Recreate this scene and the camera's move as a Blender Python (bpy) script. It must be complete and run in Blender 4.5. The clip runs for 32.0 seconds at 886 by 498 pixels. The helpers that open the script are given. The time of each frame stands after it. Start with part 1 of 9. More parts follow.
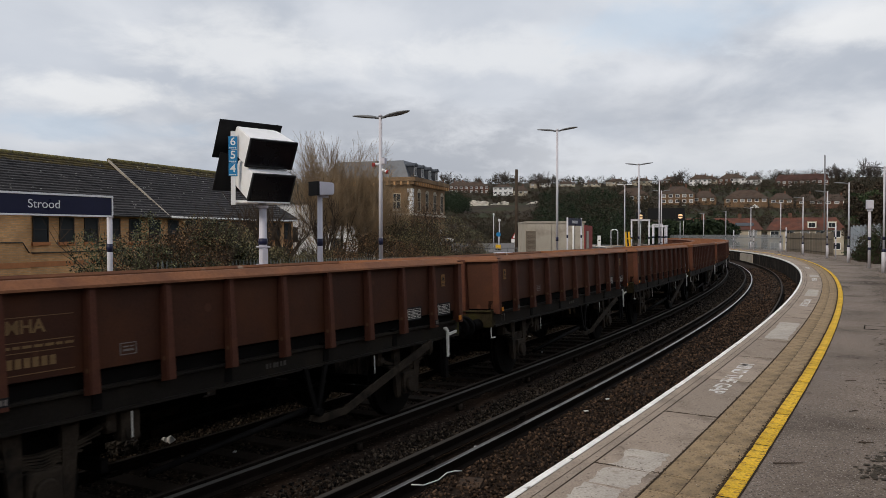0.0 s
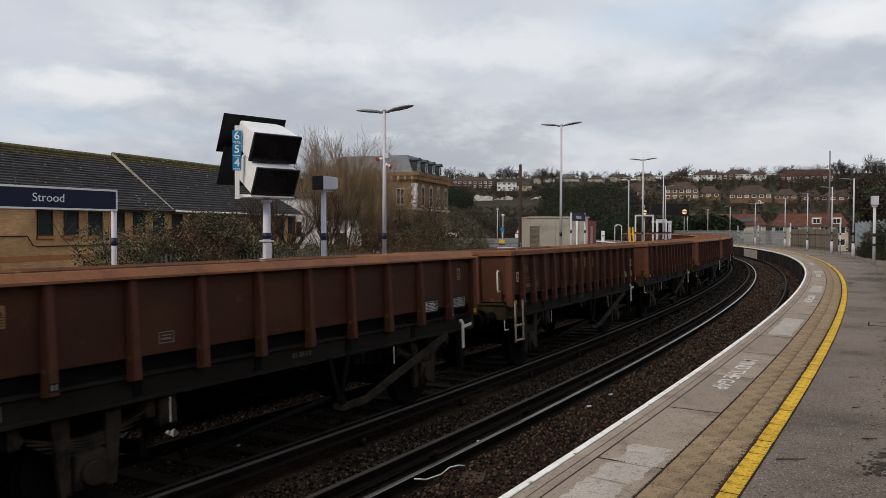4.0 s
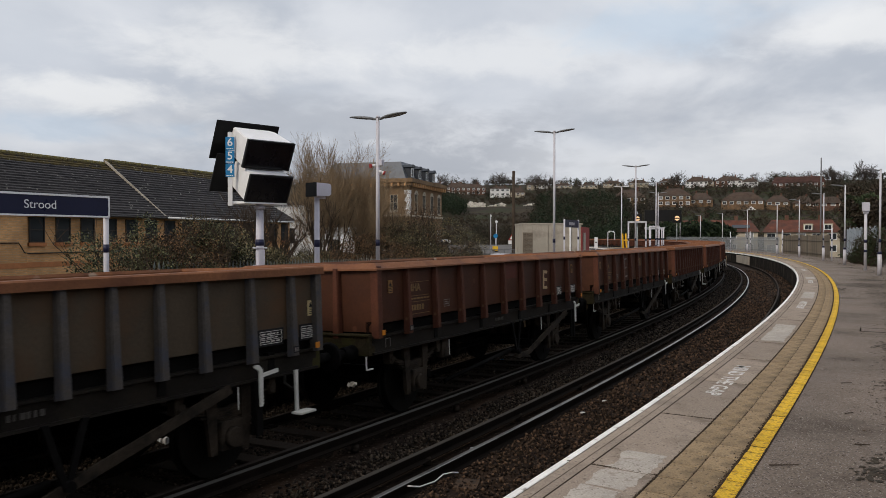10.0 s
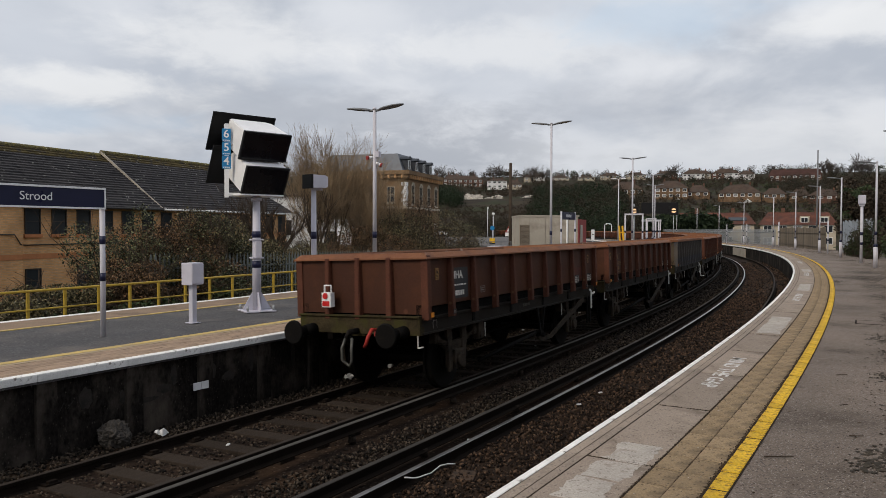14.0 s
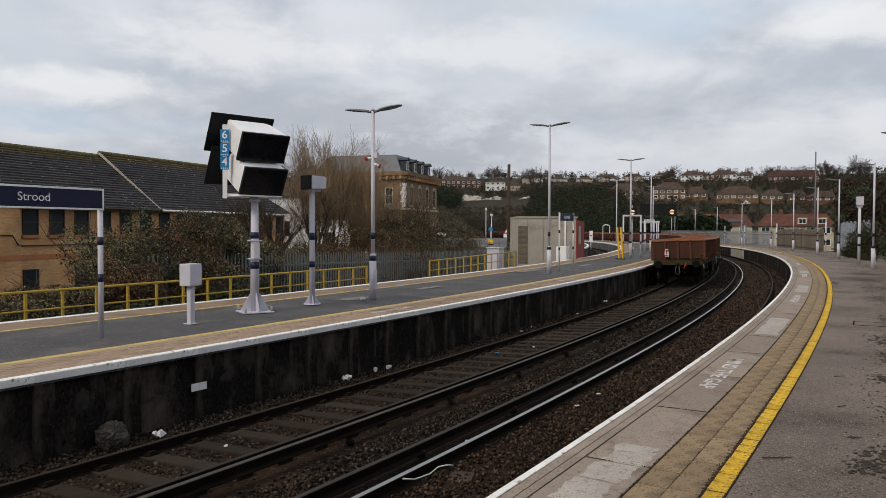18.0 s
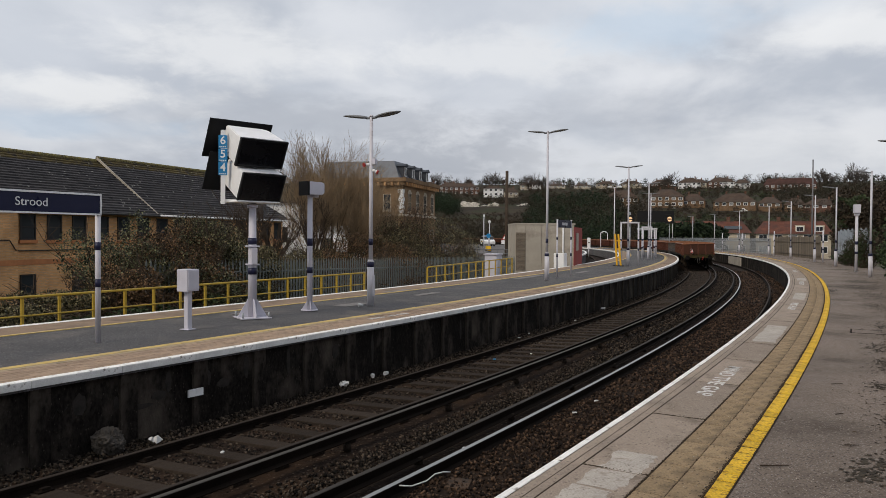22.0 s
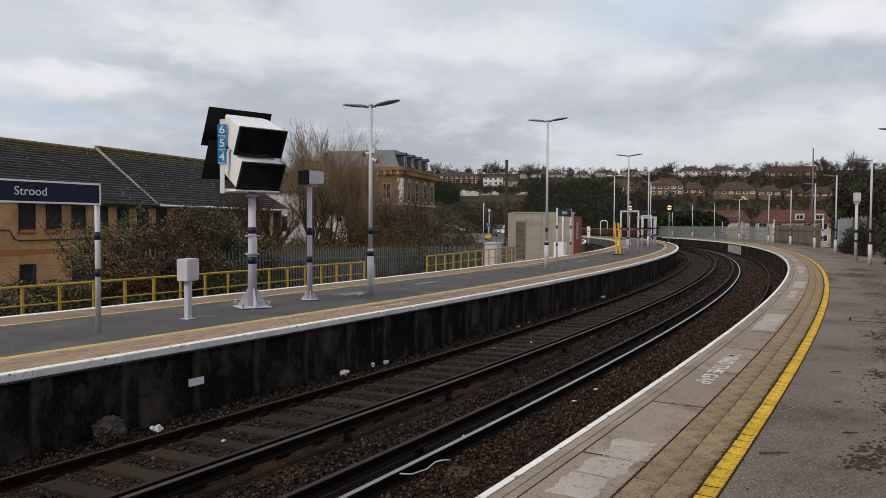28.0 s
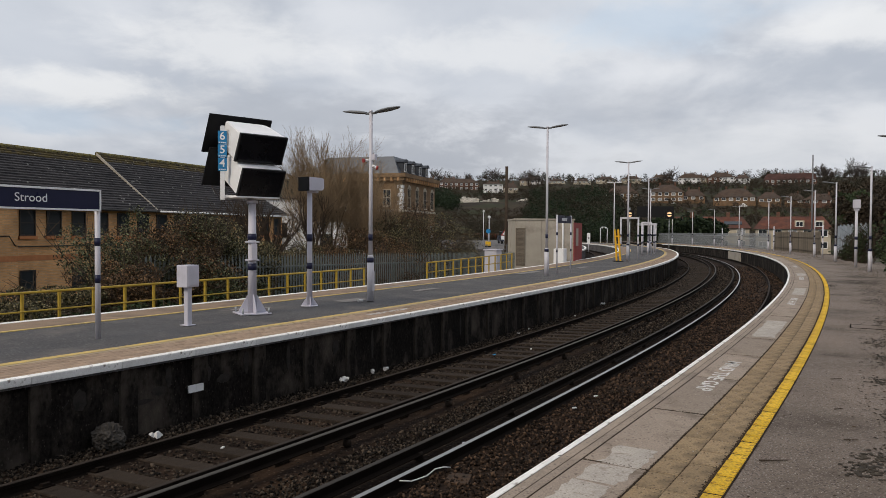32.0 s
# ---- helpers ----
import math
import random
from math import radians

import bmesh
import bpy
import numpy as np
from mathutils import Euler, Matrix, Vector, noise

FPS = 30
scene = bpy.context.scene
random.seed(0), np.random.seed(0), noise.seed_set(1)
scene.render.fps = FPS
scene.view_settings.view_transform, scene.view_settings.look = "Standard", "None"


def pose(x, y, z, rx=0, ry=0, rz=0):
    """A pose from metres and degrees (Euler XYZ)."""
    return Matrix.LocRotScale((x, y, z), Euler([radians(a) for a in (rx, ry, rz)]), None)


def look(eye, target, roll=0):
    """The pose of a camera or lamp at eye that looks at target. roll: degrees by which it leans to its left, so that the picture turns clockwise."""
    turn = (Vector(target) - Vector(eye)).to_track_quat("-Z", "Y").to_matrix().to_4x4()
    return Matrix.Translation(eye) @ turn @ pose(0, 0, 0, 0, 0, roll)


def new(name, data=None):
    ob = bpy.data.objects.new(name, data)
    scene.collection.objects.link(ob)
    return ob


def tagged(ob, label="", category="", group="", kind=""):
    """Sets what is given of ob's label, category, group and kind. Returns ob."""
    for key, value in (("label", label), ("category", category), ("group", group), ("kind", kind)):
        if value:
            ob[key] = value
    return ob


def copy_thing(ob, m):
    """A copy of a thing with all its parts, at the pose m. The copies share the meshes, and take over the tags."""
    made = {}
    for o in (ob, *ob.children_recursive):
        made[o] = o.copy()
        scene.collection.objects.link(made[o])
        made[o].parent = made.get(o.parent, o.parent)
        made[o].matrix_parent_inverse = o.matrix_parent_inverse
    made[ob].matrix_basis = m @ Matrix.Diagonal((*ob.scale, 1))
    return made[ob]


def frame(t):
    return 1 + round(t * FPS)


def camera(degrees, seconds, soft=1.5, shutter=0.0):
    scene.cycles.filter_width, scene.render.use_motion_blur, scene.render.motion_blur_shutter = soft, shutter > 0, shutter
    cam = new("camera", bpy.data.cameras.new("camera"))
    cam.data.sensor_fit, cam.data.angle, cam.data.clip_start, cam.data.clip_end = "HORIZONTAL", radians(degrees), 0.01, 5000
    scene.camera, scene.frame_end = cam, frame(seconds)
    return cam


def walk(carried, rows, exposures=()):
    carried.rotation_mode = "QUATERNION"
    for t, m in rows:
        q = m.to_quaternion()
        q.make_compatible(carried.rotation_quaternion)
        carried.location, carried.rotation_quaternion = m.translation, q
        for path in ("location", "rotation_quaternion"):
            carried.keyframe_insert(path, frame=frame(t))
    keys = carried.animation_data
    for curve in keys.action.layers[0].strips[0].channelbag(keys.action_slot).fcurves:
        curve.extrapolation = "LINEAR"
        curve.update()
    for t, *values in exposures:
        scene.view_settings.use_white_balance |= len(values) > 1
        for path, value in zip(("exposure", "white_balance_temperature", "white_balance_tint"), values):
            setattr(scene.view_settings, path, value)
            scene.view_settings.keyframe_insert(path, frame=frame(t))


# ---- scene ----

# ---------------------------------------------------------------- camera
# the camera is held by hand at one spot: seconds, yaw, pitch, lean in degrees
EYE = (0.0, 0.0, 1.729)
TURNS = [
    (0, 0.778, -1.033, -0.053),
    (0.5, 0.498, -1.117, 0.018),
    (1, 0.600, -1.181, 0.063),
    (1.5, 0.584, -1.378, 0.041),
    (2, 0.848, -1.214, 0.044),
    (2.5, 1.020, -1.292, 0.180),
    (3, 0.935, -1.210, 0.005),
    (3.5, 1.056, -1.427, 0.133),
    (5.5, 1.098, -1.402, -0.021),
    (6, 1.381, -1.216, -0.031),
    (6.5, 1.233, -1.017, 0.030),
    (7, 1.065, -1.016, -0.013),
    (7.5, 1.035, -1.098, -0.124),
    (8, 0.908, -1.025, -0.132),
    (8.5, 0.757, -0.926, 0.014),
    (9, 0.823, -1.062, -0.088),
    (9.5, 0.702, -1.035, -0.090),
    (10, 0.549, -0.927, 0.081),
    (10.5, 0.565, -1.021, 0.008),
    (11, 0.562, -1.138, -0.042),
    (11.5, 0.527, -1.202, -0.092),
    (12, 0.702, -1.280, 0.108),
    (12.5, 0.680, -1.206, 0.032),
    (13, 0.745, -1.202, 0.048),
    (13.5, 0.569, -1.436, 0.101),
    (14, 0.311, -1.530, 0.148),
    (14.5, 0.302, -1.625, 0.175),
    (16.5, 0.342, -1.493, 0.192),
    (17, 0.312, -1.433, 0.278),
    (17.5, 0.177, -1.457, 0.357),
    (18, 0.180, -1.444, 0.199),
    (18.5, 0.225, -1.559, 0.249),
    (19, 0.276, -1.502, 0.253),
    (19.5, 0.282, -1.491, 0.265),
    (20, 0.286, -1.500, 0.227),
    (20.5, 0.218, -1.326, 0.168),
    (21, 0.120, -1.155, 0.232),
    (21.5, -0.116, -0.879, 0.312),
    (22, 0.018, -0.960, 0.397),
    (22.5, -0.081, -0.822, 0.227),
    (23, -0.217, -0.790, 0.356),
    (23.5, 0.016, -1.001, 0.586),
    (24, -0.076, -1.228, 0.557),
    (24.5, 0.091, -1.392, 0.446),
    (25, 0.184, -1.535, 0.517),
    (25.5, 0.304, -1.626, 0.382),
    (27.5, 0.126, -1.777, 0.318),
    (28, -0.005, -1.796, 0.294),
    (28.5, 0.004, -1.661, 0.375),
    (29, 0.085, -1.541, 0.351),
    (29.5, 0.053, -1.596, 0.475),
    (30, 0.065, -1.566, 0.425),
    (30.5, -0.204, -1.513, 0.484),
    (31, -0.208, -1.552, 0.390),
    (31.5, -0.165, -1.285, 0.400),
    (32, -0.002, -1.300, 0.345),
]
cam = camera(61.0, 32.0, soft=0.6, shutter=0.1)
walk(cam, [(t, pose(*EYE, 90 + p, 0, y) @ pose(0, 0, 0, 0, 0, r)) for t, y, p, r in TURNS])

# ---------------------------------------------------------------- sky and sun
world = bpy.data.worlds.new("sky")
scene.world = world
world.use_nodes = True
wn, wl = world.node_tree.nodes, world.node_tree.links
wn.clear()


def wnode(kind, **sets):
    n = wn.new(kind)
    for k, v in sets.items():
        n.inputs[k].default_value = v
    return n


def build_sky():
    out = wn.new("ShaderNodeOutputWorld")
    bg = wn.new("ShaderNodeBackground")
    bg.inputs["Strength"].default_value = 1.0
    sky = wn.new("ShaderNodeTexSky")
    sky.sky_type = 'NISHITA'
    sky.sun_disc = False
    sky.sun_elevation, sky.sun_rotation = radians(39.6), radians(223)
    clear = wnode("ShaderNodeMixRGB", Fac=1.0)
    clear.blend_type = 'MULTIPLY'
    clear.inputs[2].default_value = (0.10, 0.10, 0.10, 1)
    wl.new(sky.outputs[0], clear.inputs[1])
    co = wn.new("ShaderNodeTexCoord")
    sep = wn.new("ShaderNodeSeparateXYZ")
    wl.new(co.outputs["Generated"], sep.inputs[0])
    # flat cloud deck: divide by the height above the horizon
    up = wn.new("ShaderNodeMath")
    up.operation = 'MAXIMUM'
    up.inputs[1].default_value = 0.0
    wl.new(sep.outputs[2], up.inputs[0])
    lift = wn.new("ShaderNodeMath")
    lift.operation = 'ADD'
    lift.inputs[1].default_value = 0.34
    wl.new(up.outputs[0], lift.inputs[0])
    div = wn.new("ShaderNodeVectorMath")
    div.operation = 'DIVIDE'
    comb = wn.new("ShaderNodeCombineXYZ")
    for i in range(3):
        wl.new(lift.outputs[0], comb.inputs[i])
    wl.new(co.outputs["Generated"], div.inputs[0])
    wl.new(comb.outputs[0], div.inputs[1])

    def cloud(scale, detail, rough, offset, lo, hi):
        mp = wn.new("ShaderNodeMapping")
        mp.inputs["Location"].default_value = offset
        wl.new(div.outputs[0], mp.inputs[0])
        nz = wn.new("ShaderNodeTexNoise")
        nz.inputs["Scale"].default_value = scale
        nz.inputs["Detail"].default_value = detail
        nz.inputs["Roughness"].default_value = rough
        nz.inputs["Distortion"].default_value = 0.25
        wl.new(mp.outputs[0], nz.inputs["Vector"])
        mr = wn.new("ShaderNodeMapRange")
        mr.interpolation_type = 'SMOOTHSTEP'
        mr.inputs["From Min"].default_value = lo
        mr.inputs["From Max"].default_value = hi
        wl.new(nz.outputs[0], mr.inputs["Value"])
        return mr.outputs[0]

    def mix(fac, a, b):
        m = wn.new("ShaderNodeMixRGB")
        wl.new(fac, m.inputs[0])
        for i, c in ((1, a), (2, b)):
            if isinstance(c, tuple):
                m.inputs[i].default_value = (*c, 1)
            else:
                wl.new(c, m.inputs[i])
        return m.outputs[0]

    body = cloud(2.5, 7, 0.52, (3.1, 1.7, 0.4), 0.36, 0.66)
    veil = cloud(0.8, 3, 0.5, (0.3, 5.2, 2.0), 0.35, 0.70)
    hole = cloud(1.1, 5, 0.55, (7.7, 2.2, 1.0), 0.60, 0.76)
    cover = mix(body, SKY_GREY, SKY_WHITE)
    cover = mix(veil, cover, SKY_MID)
    soft = cloud(5.5, 6, 0.6, (1.3, 4.4, 0.2), 0.25, 0.75)

    def math2(op, a, b):
        m = wn.new("ShaderNodeMath")
        m.operation = op
        for i, v in ((0, a), (1, b)):
            if isinstance(v, (int, float)):
                m.inputs[i].default_value = v
            else:
                wl.new(v, m.inputs[i])
        return m.outputs[0]

    def dot(v):
        m = wn.new("ShaderNodeVectorMath")
        m.operation = 'DOT_PRODUCT'
        wl.new(co.outputs["Generated"], m.inputs[0])
        m.inputs[1].default_value = v
        return m.outputs["Value"]

    def cloud_mass(base, az, el, wide, high, colour, amount):
        """One flat ragged cloud: degrees right of +y, degrees up, half its width and height in degrees."""
        a, e = radians(az), radians(el)
        c = Vector((math.sin(a) * math.cos(e), math.cos(a) * math.cos(e), math.sin(e)))
        r = Vector((math.cos(a), -math.sin(a), 0))
        u, v = dot(r / math.tan(radians(wide))), dot(r.cross(c) / math.tan(radians(high)))
        behind = math2('MAXIMUM', math2('MULTIPLY', dot(c), -40.0), 0.0)
        xyz = wn.new("ShaderNodeCombineXYZ")
        for i, q in enumerate((u, v, behind)):
            wl.new(q, xyz.inputs[i])
        ln = wn.new("ShaderNodeVectorMath")
        ln.operation = 'LENGTH'
        wl.new(xyz.outputs[0], ln.inputs[0])
        ragged = math2('ADD', ln.outputs["Value"], math2('MULTIPLY', math2('SUBTRACT', soft, 0.5), 0.9))
        mr = wn.new("ShaderNodeMapRange")
        mr.interpolation_type = 'SMOOTHSTEP'
        for key, q in (("From Min", 1.35), ("From Max", 0.25), ("To Min", 0.0), ("To Max", amount)):
            mr.inputs[key].default_value = q
        wl.new(ragged, mr.inputs["Value"])
        return mix(mr.outputs[0], base, colour)

    col = mix(hole, cover, clear.outputs[0])
    for spec in CLOUDS:
        col = cloud_mass(col, *spec)
    # an overcast sky is dimmer towards the horizon
    low = wn.new("ShaderNodeMapRange")
    low.interpolation_type = 'SMOOTHSTEP'
    for key, v in (("From Min", 0.04), ("From Max", 0.24), ("To Min", 0.90), ("To Max", 1.0)):
        low.inputs[key].default_value = v
    wl.new(up.outputs[0], low.inputs["Value"])
    dim = wn.new("ShaderNodeVectorMath")
    dim.operation = 'SCALE'
    wl.new(col, dim.inputs[0])
    wl.new(low.outputs[0], dim.inputs["Scale"])
    wl.new(dim.outputs[0], bg.inputs["Color"])
    wl.new(bg.outputs[0], out.inputs[0])


SKY_GREY, SKY_WHITE, SKY_MID = (0.50, 0.54, 0.61), (0.775, 0.795, 0.835), (0.605, 0.645, 0.715)
SKY_DARK, SKY_BRIGHT, SKY_BLUE = (0.44, 0.47, 0.53), (0.86, 0.87, 0.885), (0.52, 0.64, 0.78)
CLOUDS = ((-11, 8.5, 16, 2.2, SKY_DARK, 0.65), (-2.5, 5.6, 13, 2.2, SKY_DARK, 0.85), (13, 9.0, 9, 1.6, SKY_DARK, 0.35), (-27, 7.4, 9, 1.1, SKY_BLUE, 0.5), (-27, 9.6, 9, 1.3, SKY_BRIGHT, 0.85), (-15, 13.4, 9, 2.4, SKY_BRIGHT, 0.7),
          (5, 13.6, 9, 2.0, SKY_BRIGHT, 0.6), (17, 15.2, 8, 2.2, SKY_BLUE, 0.6), (27, 13.6, 6, 1.5, SKY_BRIGHT, 0.8), (20, 5.5, 13, 2.6, SKY_BRIGHT, 0.35))
build_sky()

sun = new("sun", bpy.data.lights.new("sun", 'SUN'))
sun.data.energy, sun.data.angle, sun.data.color = 1.75, radians(20), (1.0, 0.87, 0.70)
sun.matrix_world = look((-28, -30, 34), (0, 0, 0))

# ---------------------------------------------------------------- materials
def material(name, base, rough=0.7, metal=0.0, vary=0.18, scale=3.0, fine=40.0, bump=0.15, stain=None, stain_at=(0.55, 0.7),
             stain_scale=1.2, grain=(1, 1, 1), spread=0.0, coords="Object", emit=None, island=0.0, spec=0.3, gritty=0.7, grit=None, grit2=None):
    """A surface with large and fine changes of tone, relief, and stains of a second colour."""
    m = bpy.data.materials.new(name)
    m.use_nodes = True
    n, l = m.node_tree.nodes, m.node_tree.links
    bs = n["Principled BSDF"]
    tc = n.new("ShaderNodeTexCoord")
    mp = n.new("ShaderNodeMapping")
    mp.inputs["Scale"].default_value = grain
    l.new(tc.outputs[coords], mp.inputs[0])

    def noise_tex(sc, detail, rg=0.55):
        t = n.new("ShaderNodeTexNoise")
        t.inputs["Scale"].default_value, t.inputs["Detail"].default_value, t.inputs["Roughness"].default_value = sc, detail, rg
        l.new(mp.outputs[0], t.inputs["Vector"])
        return t.outputs[0]

    def ramp(v, a, b, lo=0.0, hi=1.0):
        r = n.new("ShaderNodeMapRange")
        for k, x in (("From Min", a), ("From Max", b), ("To Min", lo), ("To Max", hi)):
            r.inputs[k].default_value = x
        l.new(v, r.inputs["Value"])
        return r.outputs[0]

    def mul(a, b, op='MULTIPLY'):
        r = n.new("ShaderNodeMath")
        r.operation = op
        for i, x in ((0, a), (1, b)):
            if isinstance(x, (int, float)):
                r.inputs[i].default_value = x
            else:
                l.new(x, r.inputs[i])
        return r.outputs[0]

    big, small = noise_tex(scale, 4), noise_tex(fine, 3, 0.65)
    tone = mul(ramp(big, 0.3, 0.7, 1 - vary, 1 + vary), ramp(small, 0.28, 0.72, 1 - vary * gritty, 1 + vary * gritty))
    if spread:
        oi = n.new("ShaderNodeObjectInfo")
        tone = mul(tone, ramp(oi.outputs["Random"], 0, 1, 1 - spread, 1 + spread))
    if island:
        ge = n.new("ShaderNodeNewGeometry")
        tone = mul(tone, ramp(ge.outputs["Random Per Island"], 0, 1, 1 - island, 1 + island))
    colour = n.new("ShaderNodeVectorMath")
    colour.operation = 'SCALE'
    colour.inputs[0].default_value = base
    l.new(tone, colour.inputs["Scale"])
    outcol = colour.outputs[0]
    if stain:
        mk = ramp(noise_tex(stain_scale, 7, 0.62), *stain_at)
        mx = n.new("ShaderNodeMixRGB")
        l.new(mk, mx.inputs[0])
        l.new(outcol, mx.inputs[1])
        mx.inputs[2].default_value = (*stain, 1)
        outcol = mx.outputs[0]
    for g in (grit, grit2):
        # single grains of another colour: (colour, size of the cells per metre, share, cover)
        if g:
            vo = n.new("ShaderNodeTexVoronoi")
            vo.inputs["Scale"].default_value = g[1]
            l.new(mp.outputs[0], vo.inputs["Vector"])
            sp = n.new("ShaderNodeSeparateColor")
            l.new(vo.outputs["Color"], sp.inputs[0])
            mk = mul(mul(ramp(sp.outputs[0], 1 - g[2], 1 - g[2] + 0.04), ramp(vo.outputs["Distance"], 0.30, 0.48, 1.0, 0.0)), g[3])
            mx = n.new("ShaderNodeMixRGB")
            l.new(mk, mx.inputs[0])
            l.new(outcol, mx.inputs[1])
            mx.inputs[2].default_value = (*g[0], 1)
            outcol = mx.outputs[0]
    l.new(outcol, bs.inputs["Base Color"])
    l.new(ramp(big, 0.3, 0.7, max(0.03, rough - 0.1), min(1, rough + 0.1)), bs.inputs["Roughness"])
    bs.inputs["Metallic"].default_value = metal
    bs.inputs["Specular IOR Level"].default_value = spec
    if emit:
        bs.inputs["Emission Color"].default_value = (*emit[:3], 1)
        bs.inputs["Emission Strength"].default_value = emit[3]
    if bump:
        bp = n.new("ShaderNodeBump")
        bp.inputs["Strength"].default_value, bp.inputs["Distance"].default_value = bump, 0.02
        l.new(small, bp.inputs["Height"])
        l.new(bp.outputs[0], bs.inputs["Normal"])
    return m


def leaf_material(name, a, b, rough=0.65, power=1.0):
    """Leaves or twigs whose tone differs from piece to piece."""
    m = bpy.data.materials.new(name)
    m.use_nodes = True
    n, l = m.node_tree.nodes, m.node_tree.links
    ge = n.new("ShaderNodeNewGeometry")
    mx = n.new("ShaderNodeMixRGB")
    pw = n.new("ShaderNodeMath")
    pw.operation = 'POWER'
    pw.inputs[1].default_value = power
    l.new(ge.outputs["Random Per Island"], pw.inputs[0])
    l.new(pw.outputs[0], mx.inputs[0])
    mx.inputs[1].default_value, mx.inputs[2].default_value = (*a, 1), (*b, 1)
    bs = n["Principled BSDF"]
    l.new(mx.outputs[0], bs.inputs["Base Color"])
    bs.inputs["Roughness"].default_value = rough
    bs.inputs["Specular IOR Level"].default_value = 0.15
    return m


# ---------------------------------------------------------------- building tools
def box(bm, x0, x1, y0, y1, z0, z1, m=None):
    v = [bm.verts.new((x, y, z)) for x in (x0, x1) for y in (y0, y1) for z in (z0, z1)]
    for f in ((0, 1, 3, 2), (4, 6, 7, 5), (0, 4, 5, 1), (2, 3, 7, 6), (0, 2, 6, 4), (1, 5, 7, 3)):
        bm.faces.new([v[i] for i in f])
    if m is not None:
        for q in v:
            q.co = m @ q.co
    return v


def rbox(bm, x0, x1, y0, y1, z0, z1, r=0.01, m=None):
    """A box with bevelled edges."""
    t = bmesh.new()
    box(t, x0, x1, y0, y1, z0, z1)
    bmesh.ops.bevel(t, geom=t.edges[:], offset=r, segments=2, affect='EDGES', profile=0.7)
    merge(bm, t, m)


def merge(bm, t, m=None):
    base = {}
    for v in t.verts:
        base[v] = bm.verts.new(m @ v.co if m is not None else v.co)
    for f in t.faces:
        bm.faces.new([base[v] for v in f.verts])
    t.free()


def tube(bm, p0, p1, r0, r1=None, seg=10, caps=True):
    p0, p1 = Vector(p0), Vector(p1)
    r1 = r0 if r1 is None else r1
    d = (p1 - p0).normalized()
    a = d.orthogonal().normalized()
    b = d.cross(a)
    rings = []
    for p, r in ((p0, r0), (p1, r1)):
        rings.append([bm.verts.new(p + (a * math.cos(k * math.tau / seg) + b * math.sin(k * math.tau / seg)) * r) for k in range(seg)])
    for k in range(seg):
        f = bm.faces.new((rings[0][k], rings[0][(k + 1) % seg], rings[1][(k + 1) % seg], rings[1][k]))
        f.smooth = seg > 6
    if caps:
        bm.faces.new(rings[0][::-1])
        bm.faces.new(rings[1])


def path_tube(bm, pts, r, seg=8):
    pts = [Vector(p) for p in pts]
    rings, up = [], None
    for i, p in enumerate(pts):
        d = (pts[min(i + 1, len(pts) - 1)] - pts[max(i - 1, 0)]).normalized()
        up = d.orthogonal().normalized() if up is None else (up - d * up.dot(d)).normalized()
        b = d.cross(up)
        rings.append([bm.verts.new(p + (up * math.cos(k * math.tau / seg) + b * math.sin(k * math.tau / seg)) * r) for k in range(seg)])
    for a, b in zip(rings, rings[1:]):
        for k in range(seg):
            bm.faces.new((a[k], a[(k + 1) % seg], b[(k + 1) % seg], b[k])).smooth = True
    bm.faces.new(rings[0][::-1])
    bm.faces.new(rings[-1])


def prism(bm, pts, d, m=None):
    """A flat outline pushed along the vector d."""
    d = Vector(d)
    a = [bm.verts.new(p) for p in pts]
    b = [bm.verts.new(Vector(p) + d) for p in pts]
    k = len(pts)
    bm.faces.new(a[::-1])
    bm.faces.new(b)
    for i in range(k):
        bm.faces.new((a[i], a[(i + 1) % k], b[(i + 1) % k], b[i]))
    if m is not None:
        for v in a + b:
            v.co = m @ v.co


def mesh_of(name, bm, mat):
    bmesh.ops.recalc_face_normals(bm, faces=bm.faces[:])
    me = bpy.data.meshes.new(name)
    bm.to_mesh(me)
    bm.free()
    if mat:
        me.materials.append(mat)
    return me


def part(name, bm, mat, parent=None, label="", m=None):
    """One mesh object, under a thing or a part."""
    ob = new(name, bm if isinstance(bm, bpy.types.Mesh) else mesh_of(name, bm, mat))
    if parent:
        ob.parent = parent
    if m is not None:
        ob.matrix_basis = m
    return tagged(ob, label)


def thing(name, m, label, category, group="", kind=""):
    ob = new(name)
    ob.empty_display_size = 0.2
    ob.matrix_basis = m
    return tagged(ob, label, category, group, kind)


def pydata(name, verts, faces, mat):
    me = bpy.data.meshes.new(name)
    me.from_pydata([tuple(map(float, v)) for v in verts], [], [tuple(map(int, f)) for f in faces])
    if mat:
        me.materials.append(mat)
    return me


def lettering(name, text, size, mat, parent, m, label="", depth=0.002, bold=0.0, align='CENTER'):
    """Writing in the built-in font, as a mesh."""
    cu = bpy.data.curves.new(name, 'FONT')
    cu.body, cu.size, cu.extrude, cu.offset = text, size, depth, bold
    cu.align_x, cu.align_y = align, 'CENTER'
    tmp = bpy.data.objects.new("tmp", cu)
    scene.collection.objects.link(tmp)
    me = bpy.data.meshes.new_from_object(tmp.evaluated_get(bpy.context.evaluated_depsgraph_get()))
    bpy.data.objects.remove(tmp)
    bpy.data.curves.remove(cu)
    me.materials.clear()
    me.materials.append(mat)
    ob = new(name, me)
    ob.parent = parent
    ob.matrix_basis = m
    return tagged(ob, label)


# ---------------------------------------------------------------- the curve of the line
S_LO, S_HI, S_STEP = -130.0, 460.0, 0.5


